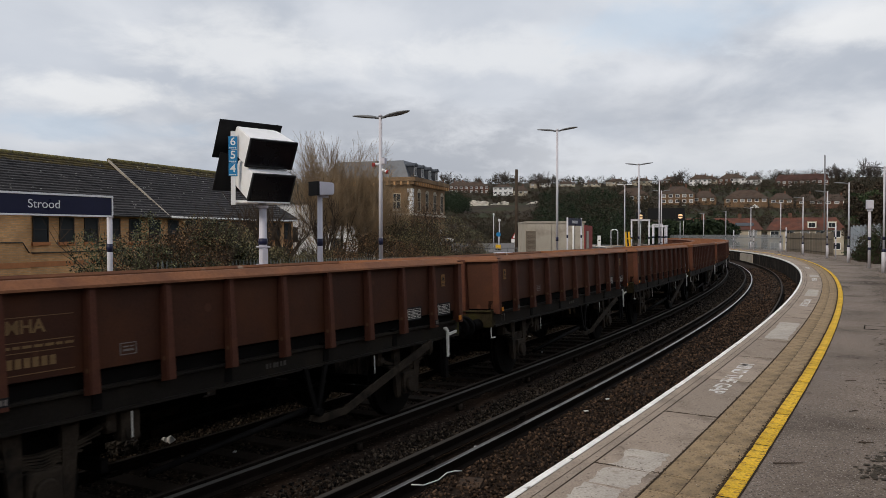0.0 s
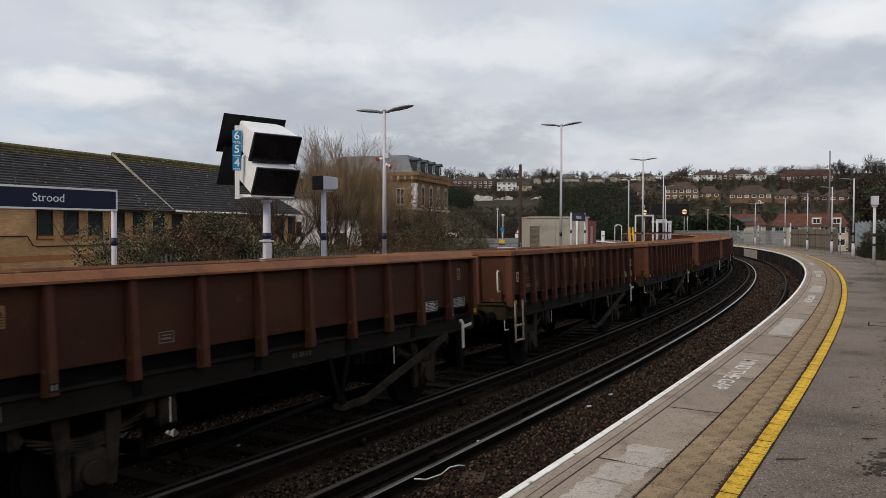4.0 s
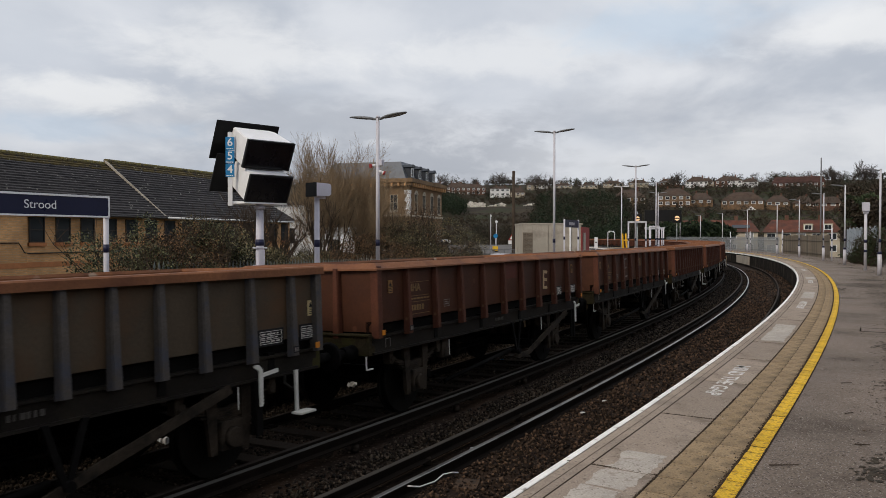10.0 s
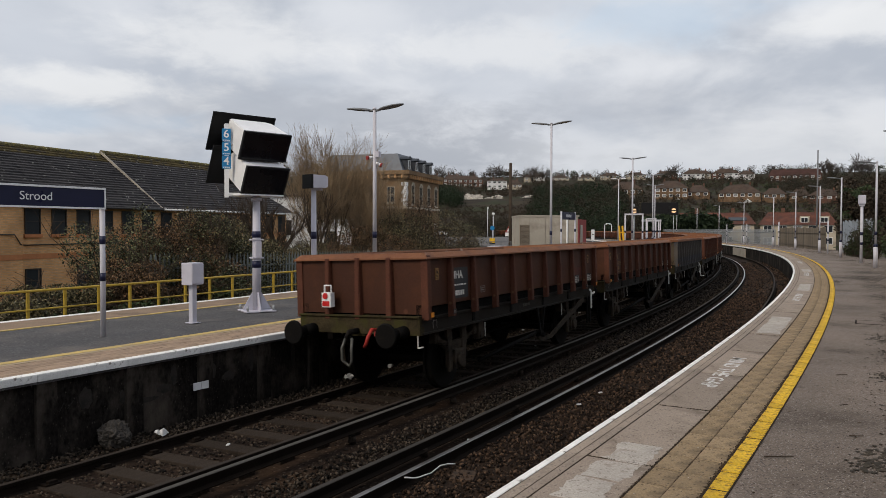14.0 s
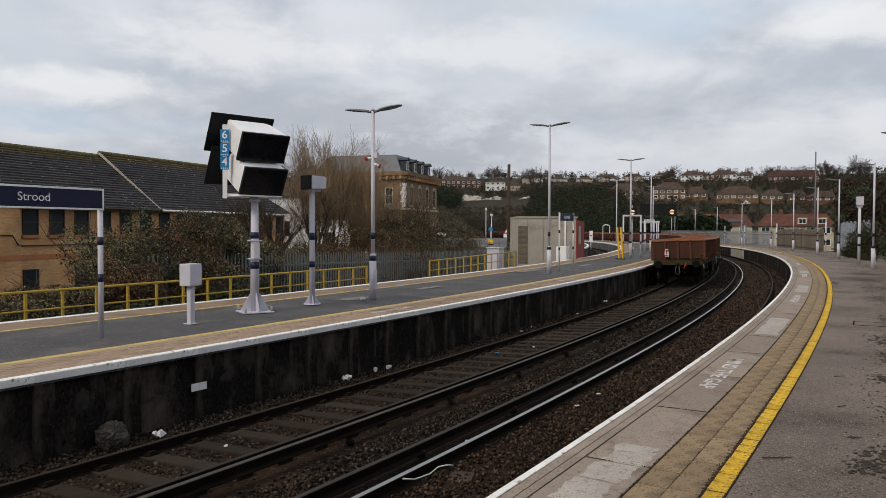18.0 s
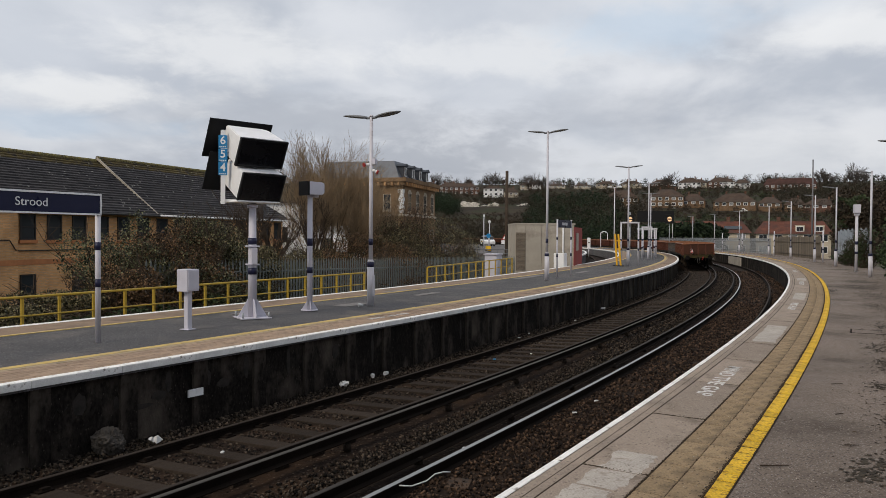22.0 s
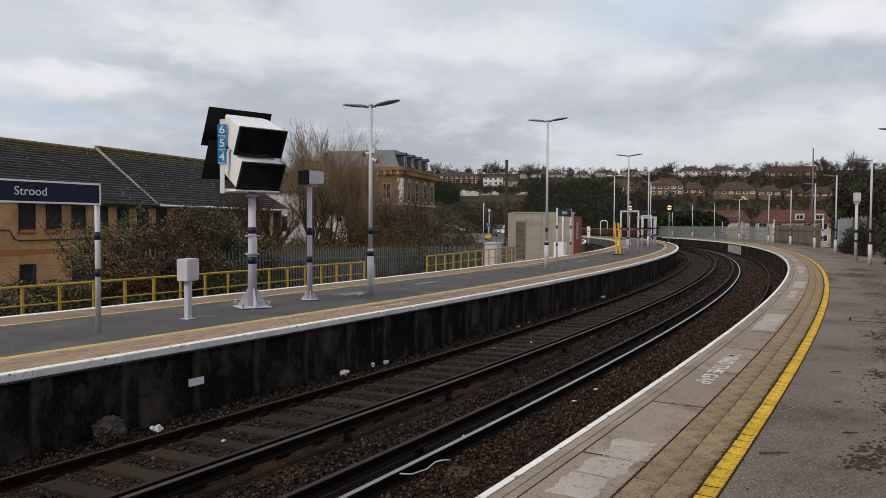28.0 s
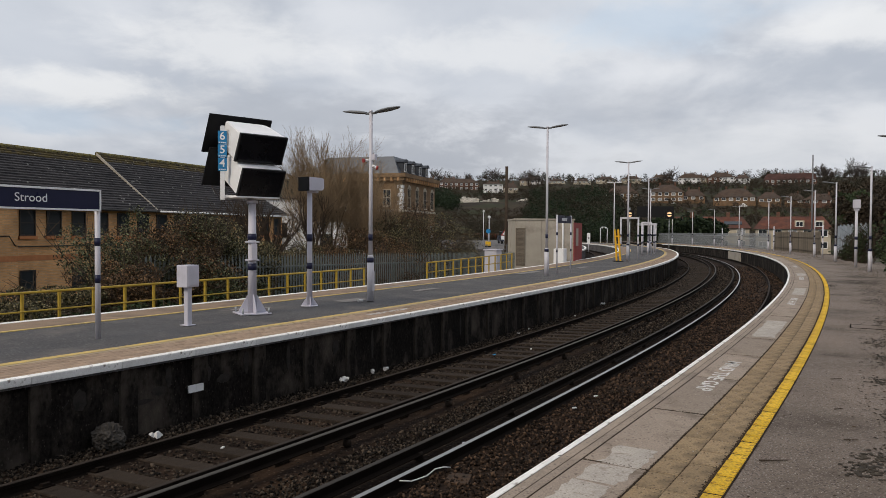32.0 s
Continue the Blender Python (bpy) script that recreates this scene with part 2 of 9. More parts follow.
def heading(s):
    """Degrees to the right of +y, s metres along the near track."""
    c = max(min(s, 115.0), -30.0)
    u = c / 50
    turn = 0.1782 * u + 0.0361 * u * u / 2 + 0.0017 * u ** 3 / 3
    turn += (s - c) / 50 * (0.1782 + 0.0361 * u + 0.0017 * u * u)
    return radians(30.5611) - turn


def make_line():
    ss = np.arange(S_LO, S_HI + S_STEP, S_STEP)
    th = np.array([heading(s) for s in ss])
    x, y = np.cumsum(np.sin(th)) * S_STEP, np.cumsum(np.cos(th)) * S_STEP
    i0 = int(round(-S_LO / S_STEP))
    return ss, x - x[i0] + 0.7268, y - y[i0] + 8.5665


LINE_S, LINE_X, LINE_Y = make_line()


def at(s, off=0.0, z=0.0):
    """A place by metres along the near track, metres to the right of its centre, and height over the platforms."""
    h = heading(s)
    return Vector((float(np.interp(s, LINE_S, LINE_X)) + off * math.cos(h), float(np.interp(s, LINE_S, LINE_Y)) - off * math.sin(h), z))


def on_line(s, off=0.0, z=0.0, turn=0.0):
    """A pose with x along the line, y to its left, z up."""
    p = at(s, off, z)
    return pose(*p, 0, 0, 90 - math.degrees(heading(s)) + turn)


def sweep(profile, s0, s1, step=1.0, shift=None):
    """A mesh that carries an outline of (offset, height) along the line."""
    k = max(2, int(math.ceil((s1 - s0) / step)) + 1)
    verts, faces, q = [], [], len(profile)
    for i in range(k):
        s = s0 + (s1 - s0) * i / (k - 1)
        d = shift(s) if shift else 0.0
        verts += [at(s, o + d, z) for o, z in profile]
    for i in range(k - 1):
        for j in range(q):
            a, b = i * q + j, i * q + (j + 1) % q
            faces.append((a, b, b + q, a + q))
    faces.append(tuple(range(q))[::-1])
    faces.append(tuple((k - 1) * q + j for j in range(q)))
    return verts, faces


def swept(name, profile, s0, s1, mat, parent=None, step=1.0, label="", kind="", category=""):
    v, f = sweep(profile, s0, s1, step)
    bm = bmesh.new()
    bv = [bm.verts.new(p) for p in v]
    for q in f:
        bm.faces.new([bv[i] for i in q])
    ob = part(name, bm, mat, parent, label)
    return tagged(ob, label, category, "", kind)


RAIL_Z = -0.875          # rail tops of the near track below the platforms
RAIL_FAR = -0.888        # and of the far one
FAR = -3.335             # centre of the far track
GAUGE = 0.7525
CANT = 0.0275            # the outer rail lies this much higher, the inner one lower
LEAN = math.degrees(math.atan2(CANT, GAUGE))
THIRD = 1.122            # conductor rail from the track's centre

# ---------------------------------------------------------------- the palette
M_ASPHALT = material("asphalt", (0.212, 0.170, 0.141), 0.85, vary=0.17, scale=0.9, fine=60, bump=0.8, stain=(0.088, 0.069, 0.055), stain_at=(0.47, 0.68), stain_scale=0.45, spec=0.2, gritty=2.4, grit=((0.36, 0.33, 0.30), 70, 0.28, 0.7), grit2=((0.045, 0.036, 0.030), 48, 0.34, 0.75))
M_ISLAND = material("island_asphalt", (0.086, 0.083, 0.085), 0.85, vary=0.24, scale=0.5, fine=45, bump=0.5, stain=(0.135, 0.122, 0.116), stain_at=(0.50, 0.68), stain_scale=0.8, spec=0.15, gritty=2.2, grit=((0.24, 0.225, 0.215), 32, 0.14, 0.6), grit2=((0.04, 0.038, 0.037), 20, 0.10, 0.6))
M_SLAB = material("coping_slab", (0.305, 0.245, 0.196), 0.82, vary=0.14, scale=1.5, fine=60, bump=0.5, stain=(0.185, 0.148, 0.118), stain_at=(0.50, 0.70), stain_scale=1.6, spread=0.12, spec=0.2, gritty=1.8, grit=((0.40, 0.36, 0.32), 60, 0.18, 0.5), grit2=((0.07, 0.055, 0.045), 40, 0.2, 0.6))
M_PALE_SLAB = material("worn_pale_slab", (0.40, 0.36, 0.318), 0.8, vary=0.16, scale=3, fine=60, bump=0.3, stain=(0.27, 0.225, 0.185), stain_at=(0.56, 0.70), stain_scale=9, spec=0.2, gritty=1.4, grit2=((0.20, 0.165, 0.14), 45, 0.25, 0.7))
M_BUFF = material("buff_tile", (0.300, 0.218, 0.130), 0.85, vary=0.16, scale=3, fine=60, bump=0.6, stain=(0.125, 0.092, 0.060), stain_at=(0.47, 0.66), stain_scale=3.2, spread=0.13, spec=0.2, gritty=1.8, grit2=((0.07, 0.05, 0.035), 45, 0.25, 0.7))
M_YELLOW = material("yellow_paint", (0.66, 0.41, 0.030), 0.75, vary=0.2, scale=5, fine=60, bump=0.6, stain=(0.16, 0.09, 0.03), stain_at=(0.56, 0.66), stain_scale=11, spread=0.14, spec=0.2, gritty=1.4, grit2=((0.12, 0.07, 0.03), 40, 0.14, 0.8))
M_WHITE_EDGE = material("white_edge_paint", (0.80, 0.785, 0.76), 0.7, vary=0.14, scale=3, fine=60, bump=0.3, stain=(0.26, 0.23, 0.20), stain_at=(0.58, 0.68), stain_scale=8)
M_WALL = material("sooty_platform_wall", (0.0155, 0.013, 0.0115), 0.9, vary=0.5, scale=1.5, fine=25, bump=0.8, stain=(0.082, 0.068, 0.056), stain_at=(0.50, 0.70), stain_scale=1.5, grain=(1, 1, 0.6), spec=0.06, gritty=1.4, grit2=((0.10, 0.085, 0.07), 55, 0.06, 0.6))
M_BALLAST = material("ballast_bed", (0.019, 0.0126, 0.0093), 0.95, vary=0.4, scale=1.0, fine=16, bump=0.9, stain=(0.042, 0.025, 0.0155), stain_at=(0.5, 0.7), stain_scale=0.8, spec=0.06, gritty=1.3, grit=((0.095, 0.07, 0.05), 26, 0.2, 0.8))
M_STONES = leaf_material("ballast_stones", (0.0072, 0.0045, 0.0032), (0.118, 0.073, 0.047), 0.9, 2.4)
M_STONES_GREY = leaf_material("grey_brown_ballast_stones", (0.0052, 0.0039, 0.0030), (0.098, 0.075, 0.056), 0.9, 2.6)
M_RAIL = material("rusty_rail_side", (0.0115, 0.0085, 0.0068), 0.85, vary=0.3, scale=4, fine=60, spec=0.04)
M_RAILTOP = material("worn_rail_head", (0.038, 0.030, 0.025), 0.75, vary=0.15, scale=2, fine=30, bump=0.03, spec=0.08)
M_COND = material("conductor_rail_head", (0.045, 0.040, 0.036), 0.75, vary=0.1, scale=2, fine=30, bump=0.02, spec=0.08)
M_SLEEPER = material("sleeper", (0.036, 0.0275, 0.0215), 0.9, vary=0.3, scale=3, fine=40, bump=0.5, spread=0.22, grain=(1, 4, 1), spec=0.08, gritty=1.5)
M_GROUND = material("rough_earth", (0.07, 0.06, 0.042), 0.95, vary=0.4, scale=0.4, fine=6, bump=0.4, stain=(0.05, 0.06, 0.025), stain_at=(0.45, 0.65), stain_scale=0.3, spec=0.1)
M_HILL = material("winter_scrub_hill", (0.040, 0.031, 0.021), 0.95, vary=0.6, scale=0.12, fine=1.1, bump=0.3, stain=(0.030, 0.034, 0.016), stain_at=(0.48, 0.60), stain_scale=0.06, spec=0.1)
M_POST = material("grey_post_paint", (0.54, 0.53, 0.58), 0.45, vary=0.08, scale=3, fine=50, bump=0.05, stain=(0.25, 0.24, 0.25), stain_at=(0.62, 0.78), stain_scale=3)
M_NAVY = material("navy_paint", (0.012, 0.014, 0.045), 0.4, vary=0.1, bump=0.03)
M_WHITE = material("white_paint", (0.78, 0.78, 0.79), 0.45, vary=0.06, bump=0.03, stain=(0.5, 0.5, 0.48), stain_at=(0.62, 0.8), stain_scale=2)
M_BLACK = material("matt_black", (0.012, 0.012, 0.013), 0.6, vary=0.15, bump=0.05, spec=0.15)
M_BLUE = material("blue_sign", (0.02, 0.20, 0.44), 0.4, vary=0.06, bump=0.02)
M_RAILING = material("yellow_railing_paint", (0.40, 0.27, 0.035), 0.5, vary=0.16, scale=4, bump=0.08, stain=(0.2, 0.13, 0.04), stain_at=(0.62, 0.75), stain_scale=5)
M_MAST = material("dull_grey_mast", (0.15, 0.15, 0.16), 0.6, vary=0.12)
M_BARRIER = material("bright_yellow_plastic", (0.72, 0.40, 0.02), 0.5, vary=0.08, bump=0.02)
M_RED = material("red_paint", (0.30, 0.035, 0.03), 0.5, vary=0.1)
M_LENS = material("red_lens", (0.5, 0.02, 0.02), 0.3, vary=0.05)
M_AMBER = material("amber_reflector", (0.55, 0.20, 0.02), 0.35, vary=0.05)
M_GALV = material("galvanised_steel", (0.34, 0.36, 0.37), 0.5, metal=0.6, vary=0.12, fine=30)
M_PALISADE = material("grey_green_palisade", (0.155, 0.172, 0.165), 0.6, metal=0.2, vary=0.2)
# wagons
M_WAGON = material("wagon_maroon", (0.053, 0.0188, 0.0098), 0.62, vary=0.20, scale=1.1, fine=30, bump=0.12, stain=(0.086, 0.030, 0.0115), stain_at=(0.46, 0.74), stain_scale=1.0, spec=0.22, grit=((0.13, 0.055, 0.03), 9, 0.05, 0.5))
M_WAGON_RIB = material("wagon_rib_rust", (0.080, 0.0275, 0.0160), 0.62, vary=0.25, scale=2, fine=40, bump=0.15, stain=(0.112, 0.042, 0.019), stain_at=(0.52, 0.72), stain_scale=2.4, spec=0.22, grit=((0.18, 0.10, 0.055), 14, 0.06, 0.6))
M_WAGON_TOP = material("rusty_top_rail", (0.205, 0.083, 0.037), 0.68, vary=0.28, scale=1.2, fine=30, bump=0.2, stain=(0.135, 0.052, 0.026), stain_at=(0.48, 0.64), stain_scale=1.6, spec=0.22, grit=((0.45, 0.35, 0.26), 6, 0.05, 0.7))
M_WAGON_IN = material("wagon_inside_rust", (0.06, 0.028, 0.015), 0.8, vary=0.3, scale=1.5, fine=25, bump=0.2, spec=0.1)
M_WAGON_GREY = material("wagon_grey_brown", (0.075, 0.056, 0.037), 0.66, vary=0.2, scale=1.3, fine=30, bump=0.12, stain=(0.088, 0.050, 0.026), stain_at=(0.45, 0.65), stain_scale=1.5, spec=0.2)
M_RIB_BLUE = material("wagon_faded_blue_rib", (0.074, 0.064, 0.056), 0.66, vary=0.3, scale=2, fine=40, stain=(0.052, 0.058, 0.082), stain_at=(0.50, 0.64), stain_scale=1.6, spec=0.2)
# grime, darkened further to paint in the shade below the wagons
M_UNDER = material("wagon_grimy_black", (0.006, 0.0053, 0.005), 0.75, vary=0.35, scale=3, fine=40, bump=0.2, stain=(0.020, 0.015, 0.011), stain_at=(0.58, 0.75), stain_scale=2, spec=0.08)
M_MOSS = material("mossy_buffer_beam", (0.040, 0.031, 0.017), 0.9, vary=0.4, scale=5, fine=40, bump=0.4, stain=(0.047, 0.043, 0.015), stain_at=(0.48, 0.62), stain_scale=4, spec=0.1)
# wheel colour lowered too, with the underfloor shade in it
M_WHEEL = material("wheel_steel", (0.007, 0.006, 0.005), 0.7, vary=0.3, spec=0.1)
M_GEAR = material("grimy_brown_running_gear", (0.036, 0.027, 0.019), 0.75, vary=0.4, scale=4, fine=40, bump=0.3, stain=(0.010, 0.008, 0.0065), stain_at=(0.50, 0.66), stain_scale=5, spec=0.15)
M_CHAIN = material("dull_steel_chain", (0.10, 0.10, 0.09), 0.55, metal=0.4, vary=0.25, fine=50)
M_HOSE_RED = material("faded_red_hose", (0.34, 0.03, 0.022), 0.6, vary=0.2, fine=40)
M_HANDLE = material("dirty_white_paint", (0.62, 0.60, 0.55), 0.6, vary=0.15, fine=50)
M_STENCIL = material("faded_yellow_lettering", (0.19, 0.115, 0.05), 0.7, vary=0.2, fine=50)
M_CHALK = material("chalk_white", (0.20, 0.175, 0.16), 0.9, vary=0.3, fine=80)
M_LADDER = material("grubby_ladder_paint", (0.34, 0.28, 0.20), 0.7, vary=0.25, scale=6, fine=50, stain=(0.12, 0.08, 0.05), stain_at=(0.5, 0.62), stain_scale=8)
M_CHALK_DIM = material("dim_chalk", (0.075, 0.068, 0.06), 0.9, vary=0.3, fine=80)
M_SPRAY = material("pale_sprayed_paint", (0.42, 0.30, 0.18), 0.8, vary=0.3, scale=5, fine=60, stain=(0.22, 0.13, 0.07), stain_at=(0.62, 0.74), stain_scale=12)
M_PANEL = material("data_panel_black", (0.012, 0.012, 0.013), 0.6, vary=0.1, spec=0.2)
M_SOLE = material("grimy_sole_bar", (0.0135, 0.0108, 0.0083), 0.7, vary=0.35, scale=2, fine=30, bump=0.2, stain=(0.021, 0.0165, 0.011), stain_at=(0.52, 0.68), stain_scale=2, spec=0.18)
M_STICKER = material("faded_orange_sticker", (0.24, 0.125, 0.042), 0.6, vary=0.2, fine=60)
M_STICKER_NEW = material("pale_yellow_sticker", (0.56, 0.45, 0.24), 0.55, vary=0.12)

M_TAN = material("tan_paving_strip", (0.36, 0.28, 0.18), 0.85, vary=0.12, scale=2, fine=60, bump=0.2, stain=(0.22, 0.18, 0.13), stain_at=(0.55, 0.7), stain_scale=2)
M_PAVER = material("brown_brick_paving", (0.295, 0.212, 0.150), 0.85, vary=0.16, scale=2, fine=70, bump=0.3, stain=(0.15, 0.112, 0.084), stain_at=(0.5, 0.7), stain_scale=1.5, spread=0.16, island=0.2, spec=0.2)
M_LINE = material("yellow_line_paint", (0.56, 0.40, 0.13), 0.75, vary=0.16, scale=3, fine=60, bump=0.1, stain=(0.36, 0.27, 0.14), stain_at=(0.48, 0.68), stain_scale=2.5)
M_GLASS_DARK = material("dark_screen_glass", (0.006, 0.006, 0.008), 0.25, vary=0.05, bump=0.0)
M_LILAC = material("pale_lilac_casing", (0.52, 0.51, 0.58), 0.45, vary=0.06, bump=0.03, stain=(0.36, 0.35, 0.38), stain_at=(0.62, 0.8), stain_scale=3)
M_SIGN = material("navy_sign_face", (0.010, 0.012, 0.040), 0.35, vary=0.08, bump=0.01)
M_HEAD = material("lamp_head_grey", (0.16, 0.165, 0.175), 0.45, vary=0.1, bump=0.03)
M_CUP = material("litter_paper", (0.60, 0.60, 0.60), 0.6, vary=0.15)
M_WALL_PATCH = material("bare_render_patch", (0.040, 0.035, 0.031), 0.9, vary=0.35, scale=4, fine=25, bump=0.4, stain=(0.025, 0.023, 0.021), stain_at=(0.45, 0.6), stain_scale=5, spec=0.1)
M_LUMP = material("broken_concrete", (0.065, 0.058, 0.052), 0.95, vary=0.3, scale=6, fine=30, bump=0.8, spec=0.15)
M_RUST_PLATE = material("rusty_steel_plate", (0.060, 0.034, 0.019), 0.9, vary=0.35, scale=5, fine=30, stain=(0.025, 0.017, 0.012), stain_at=(0.5, 0.62), stain_scale=8)
M_BRIGHT = material("polished_rail_head", (0.40, 0.385, 0.37), 0.40, metal=1.0, vary=0.1, scale=2, fine=30, bump=0.02)

# brick of the added, unseen wall that blocks sky light
M_STONE_WALL = material("old_boundary_brick", (0.13, 0.085, 0.06), 0.9, vary=0.3, scale=1.5, fine=20, bump=0.4, stain=(0.06, 0.045, 0.035), stain_at=(0.5, 0.65), stain_scale=1.0)
M_COND_BRIGHT = material("worn_conductor_head", (0.072, 0.066, 0.060), 0.75, vary=0.1, scale=2, fine=30, bump=0.02, spec=0.08)
M_JOINT = material("dirty_joint", (0.034, 0.025, 0.018), 0.95, vary=0.4, scale=4, fine=40, bump=0.4, spec=0.1)
# ---------------------------------------------------------------- ground
def far_rise(x, y):
    """Height of the land: flat by the line, rising to a built-up hill ahead and to the right."""
    d = math.hypot(x, y)
    if d < 184:
        return -2.0
    z = -2.0 + (min(d, 540) - 184) * 0.1124 + (max(0.0, min(d, 1400) - 540)) * 0.012
    return z + 1.0 * math.sin(x * 0.035) * math.sin(y * 0.027) * min(1.0, (d - 184) / 80)


def build_ground():
    rs = [0.0, 20, 40, 60, 80, 100, 130, 160, 184, 200, 220, 240, 260, 280, 300, 320, 345, 370, 400, 430, 460, 480, 510, 540, 600, 800, 1400, 2000, 3500]
    na = 120
    verts, faces = [(0, 0, -2.0)], []
    for r in rs[1:]:
        for k in range(na):
            a = k * math.tau / na
            x, y = r * math.sin(a), r * math.cos(a)
            verts.append((x, y, far_rise(x, y)))
    for k in range(na):
        faces.append((0, 1 + (k + 1) % na, 1 + k))
    for i in range(len(rs) - 2):
        for k in range(na):
            a, b = 1 + i * na + k, 1 + i * na + (k + 1) % na
            faces.append((a, b, b + na, a + na))
    me = pydata("ground", verts, faces, M_HILL)
    for p in me.polygons:
        p.use_smooth = True
    me.materials.append(M_GROUND)
    for p in me.polygons:
        if math.hypot(p.center.x, p.center.y) < 120:
            p.material_index = 1
    tagged(new("ground", me), "rough winter ground rising to a scrubby hillside", "ground", kind="structure")


build_ground()

# trackbed: one raised bank of ballast between the platforms, shoulders hidden below them
BED = -1.05
swept("trackbed", [(-5.2, -2.1), (-5.2, BED - 0.02), (FAR - 1.3, BED), (FAR + 1.25, BED), ((FAR) / 2, BED - 0.05), (-1.25, BED), (1.3, BED), (1.62, BED - 0.04), (1.62, -2.1)],
      -118, 190, M_BALLAST, None, 1.0, "dark rust-stained ballast bed under two curving tracks", "structure", "trackbed")


def rail_profile(c, top, foot=0.07, head=0.035, h=0.15):
    return [(c - foot, top - h), (c - foot, top - h + 0.012), (c - 0.012, top - h + 0.03), (c - 0.012, top - 0.045), (c - head, top - 0.035), (c - head, top - 0.005),
            (c + head, top - 0.005), (c + head, top - 0.035), (c + 0.012, top - 0.045), (c + 0.012, top - h + 0.03), (c + foot, top - h + 0.012), (c + foot, top - h)]


def build_track(name, centre, third, level, label):
    t = thing(name, Matrix.Identity(4), label, "railway track", "running lines", "structure")
    for side in (-1, 1):
        c, z = centre + side * GAUGE, level + CANT * side
        r = swept("rail", rail_profile(c, z), -118, 190, M_RAIL, t, 1.0)
        swept("rail_head", [(c - 0.030, z - 0.006), (c - 0.026, z), (c + 0.026, z), (c + 0.030, z - 0.006)], -118, 190, M_BRIGHT if centre == 0 and side < 0 else M_RAILTOP, r, 1.0)
    c, z = third, level + CANT * (third - centre) / GAUGE + 0.076
    r = swept("conductor_rail", rail_profile(c, z, 0.065, 0.036, 0.13), -118, 190, M_RAIL, t, 1.0, "conductor rail on insulators")
    swept("conductor_head", [(c - 0.034, z - 0.006), (c - 0.03, z + 0.001), (c + 0.03, z + 0.001), (c + 0.034, z - 0.006)], -118, 190, M_COND_BRIGHT if centre else M_COND, r, 1.0)
    return t


track_near = build_track("track_near", 0.0, -THIRD, RAIL_Z, "near running line with rusty sides and worn rail heads")
track_far = build_track("track_far", FAR, FAR + THIRD, RAIL_FAR, "far running line with rusty sides and worn rail heads")

# ---------------------------------------------------------------- platforms
# near platform
tagged(swept("platform_near", [(1.62, -2.1), (1.62, -0.10), (2.845, -0.10), (2.845, -0.004), (7.5, -0.004), (7.5, -2.1)], -60, 150, M_ASPHALT, None, 1.0,
             "grey worn asphalt railway platform surface", "structure", "platform"))
platform_near = bpy.data.objects["platform_near"]
swept("joint_bed", [(1.56, -0.10), (1.56, -0.0045), (2.70, -0.0045), (2.70, 0.0025), (2.8445, 0.0025), (2.845, -0.10)], -60, 150, M_JOINT, platform_near, 1.0, "dirty joints")
swept("near_wall_face", [(1.60, -1.6), (1.60, -0.095), (1.80, -0.095), (1.80, -1.6)], -60, 150, M_WALL, platform_near, 1.0, "dark platform wall face")
# added out of view: keeps low sky light off train and ballast
swept("boundary_wall", [(7.5, -2.1), (7.5, 3.6), (7.75, 3.6), (7.75, -2.1)], -60, 24, M_STONE_WALL, None, 1.5, "plain brick wall added out of view to block low sky light", "structure", "wall")
# far platform: an island
tagged(swept("platform_far", [(-4.98, -2.1), (-4.98, -0.12), (-4.90, -0.12), (-4.90, -0.012), (-10.35, -0.012), (-10.35, -2.1)], -60, 150, M_ISLAND, None, 1.0,
             "dark grey asphalt island platform", "structure", "platform"))
platform_far = bpy.data.objects["platform_far"]

# bank of earth behind the island
swept("embankment", [(-10.36, -2.2), (-10.36, -0.75), (-14.5, -0.85), (-21.0, -1.98), (-21.0, -2.2)], -40, 45, M_GROUND, None, 1.5, "weedy earth bank behind the island platform", "structure", "bank")
# third track and platform behind the island's far end
swept("trackbed_side", [(-10.4, -2.2), (-10.4, BED), (-13.9, BED), (-13.9, -2.2)], 45, 150, M_BALLAST, None, 1.5, "dark ballast of a side line", "structure", "trackbed")
side_track = thing("track_side", Matrix.Identity(4), "side line with rusty rails behind the island platform", "railway track", "running lines", "structure")
for c in (-12.1 - GAUGE, -12.1 + GAUGE):
    r = swept("rail", rail_profile(c, RAIL_Z), 40, 150, M_RAIL, side_track, 1.5)
    swept("rail_head", [(c - 0.03, RAIL_Z - 0.006), (c - 0.026, RAIL_Z), (c + 0.026, RAIL_Z), (c + 0.03, RAIL_Z - 0.006)], 40, 150, M_RAILTOP, r, 1.5)
swept("platform_side", [(-13.9, -2.1), (-13.9, -0.13), (-13.8, -0.13), (-13.8, 0.0), (-18.5, 0.0), (-18.5, -2.1)], 50, 150, M_ISLAND, None, 1.5, "grey asphalt side platform", "structure", "platform")
swept("platform_side_edge", [(-13.79, -0.13), (-13.79, 0.012), (-14.0, 0.012), (-14.0, 0.002)], 50, 150, M_WHITE_EDGE, bpy.data.objects["platform_side"], 1.5, "white painted edge")

# ---------------------------------------------------------------- the train of open wagons
# a wagon's own space: x ahead, y to its left, z up from the rail; the body is BODY long from its rear end
BODY, PITCH, WIDTH = 7.85, 8.97, 1.265
FLOOR, TOP = 1.30, 2.212
AXLES = (1.20, 6.55)
WHEEL_R = 0.46


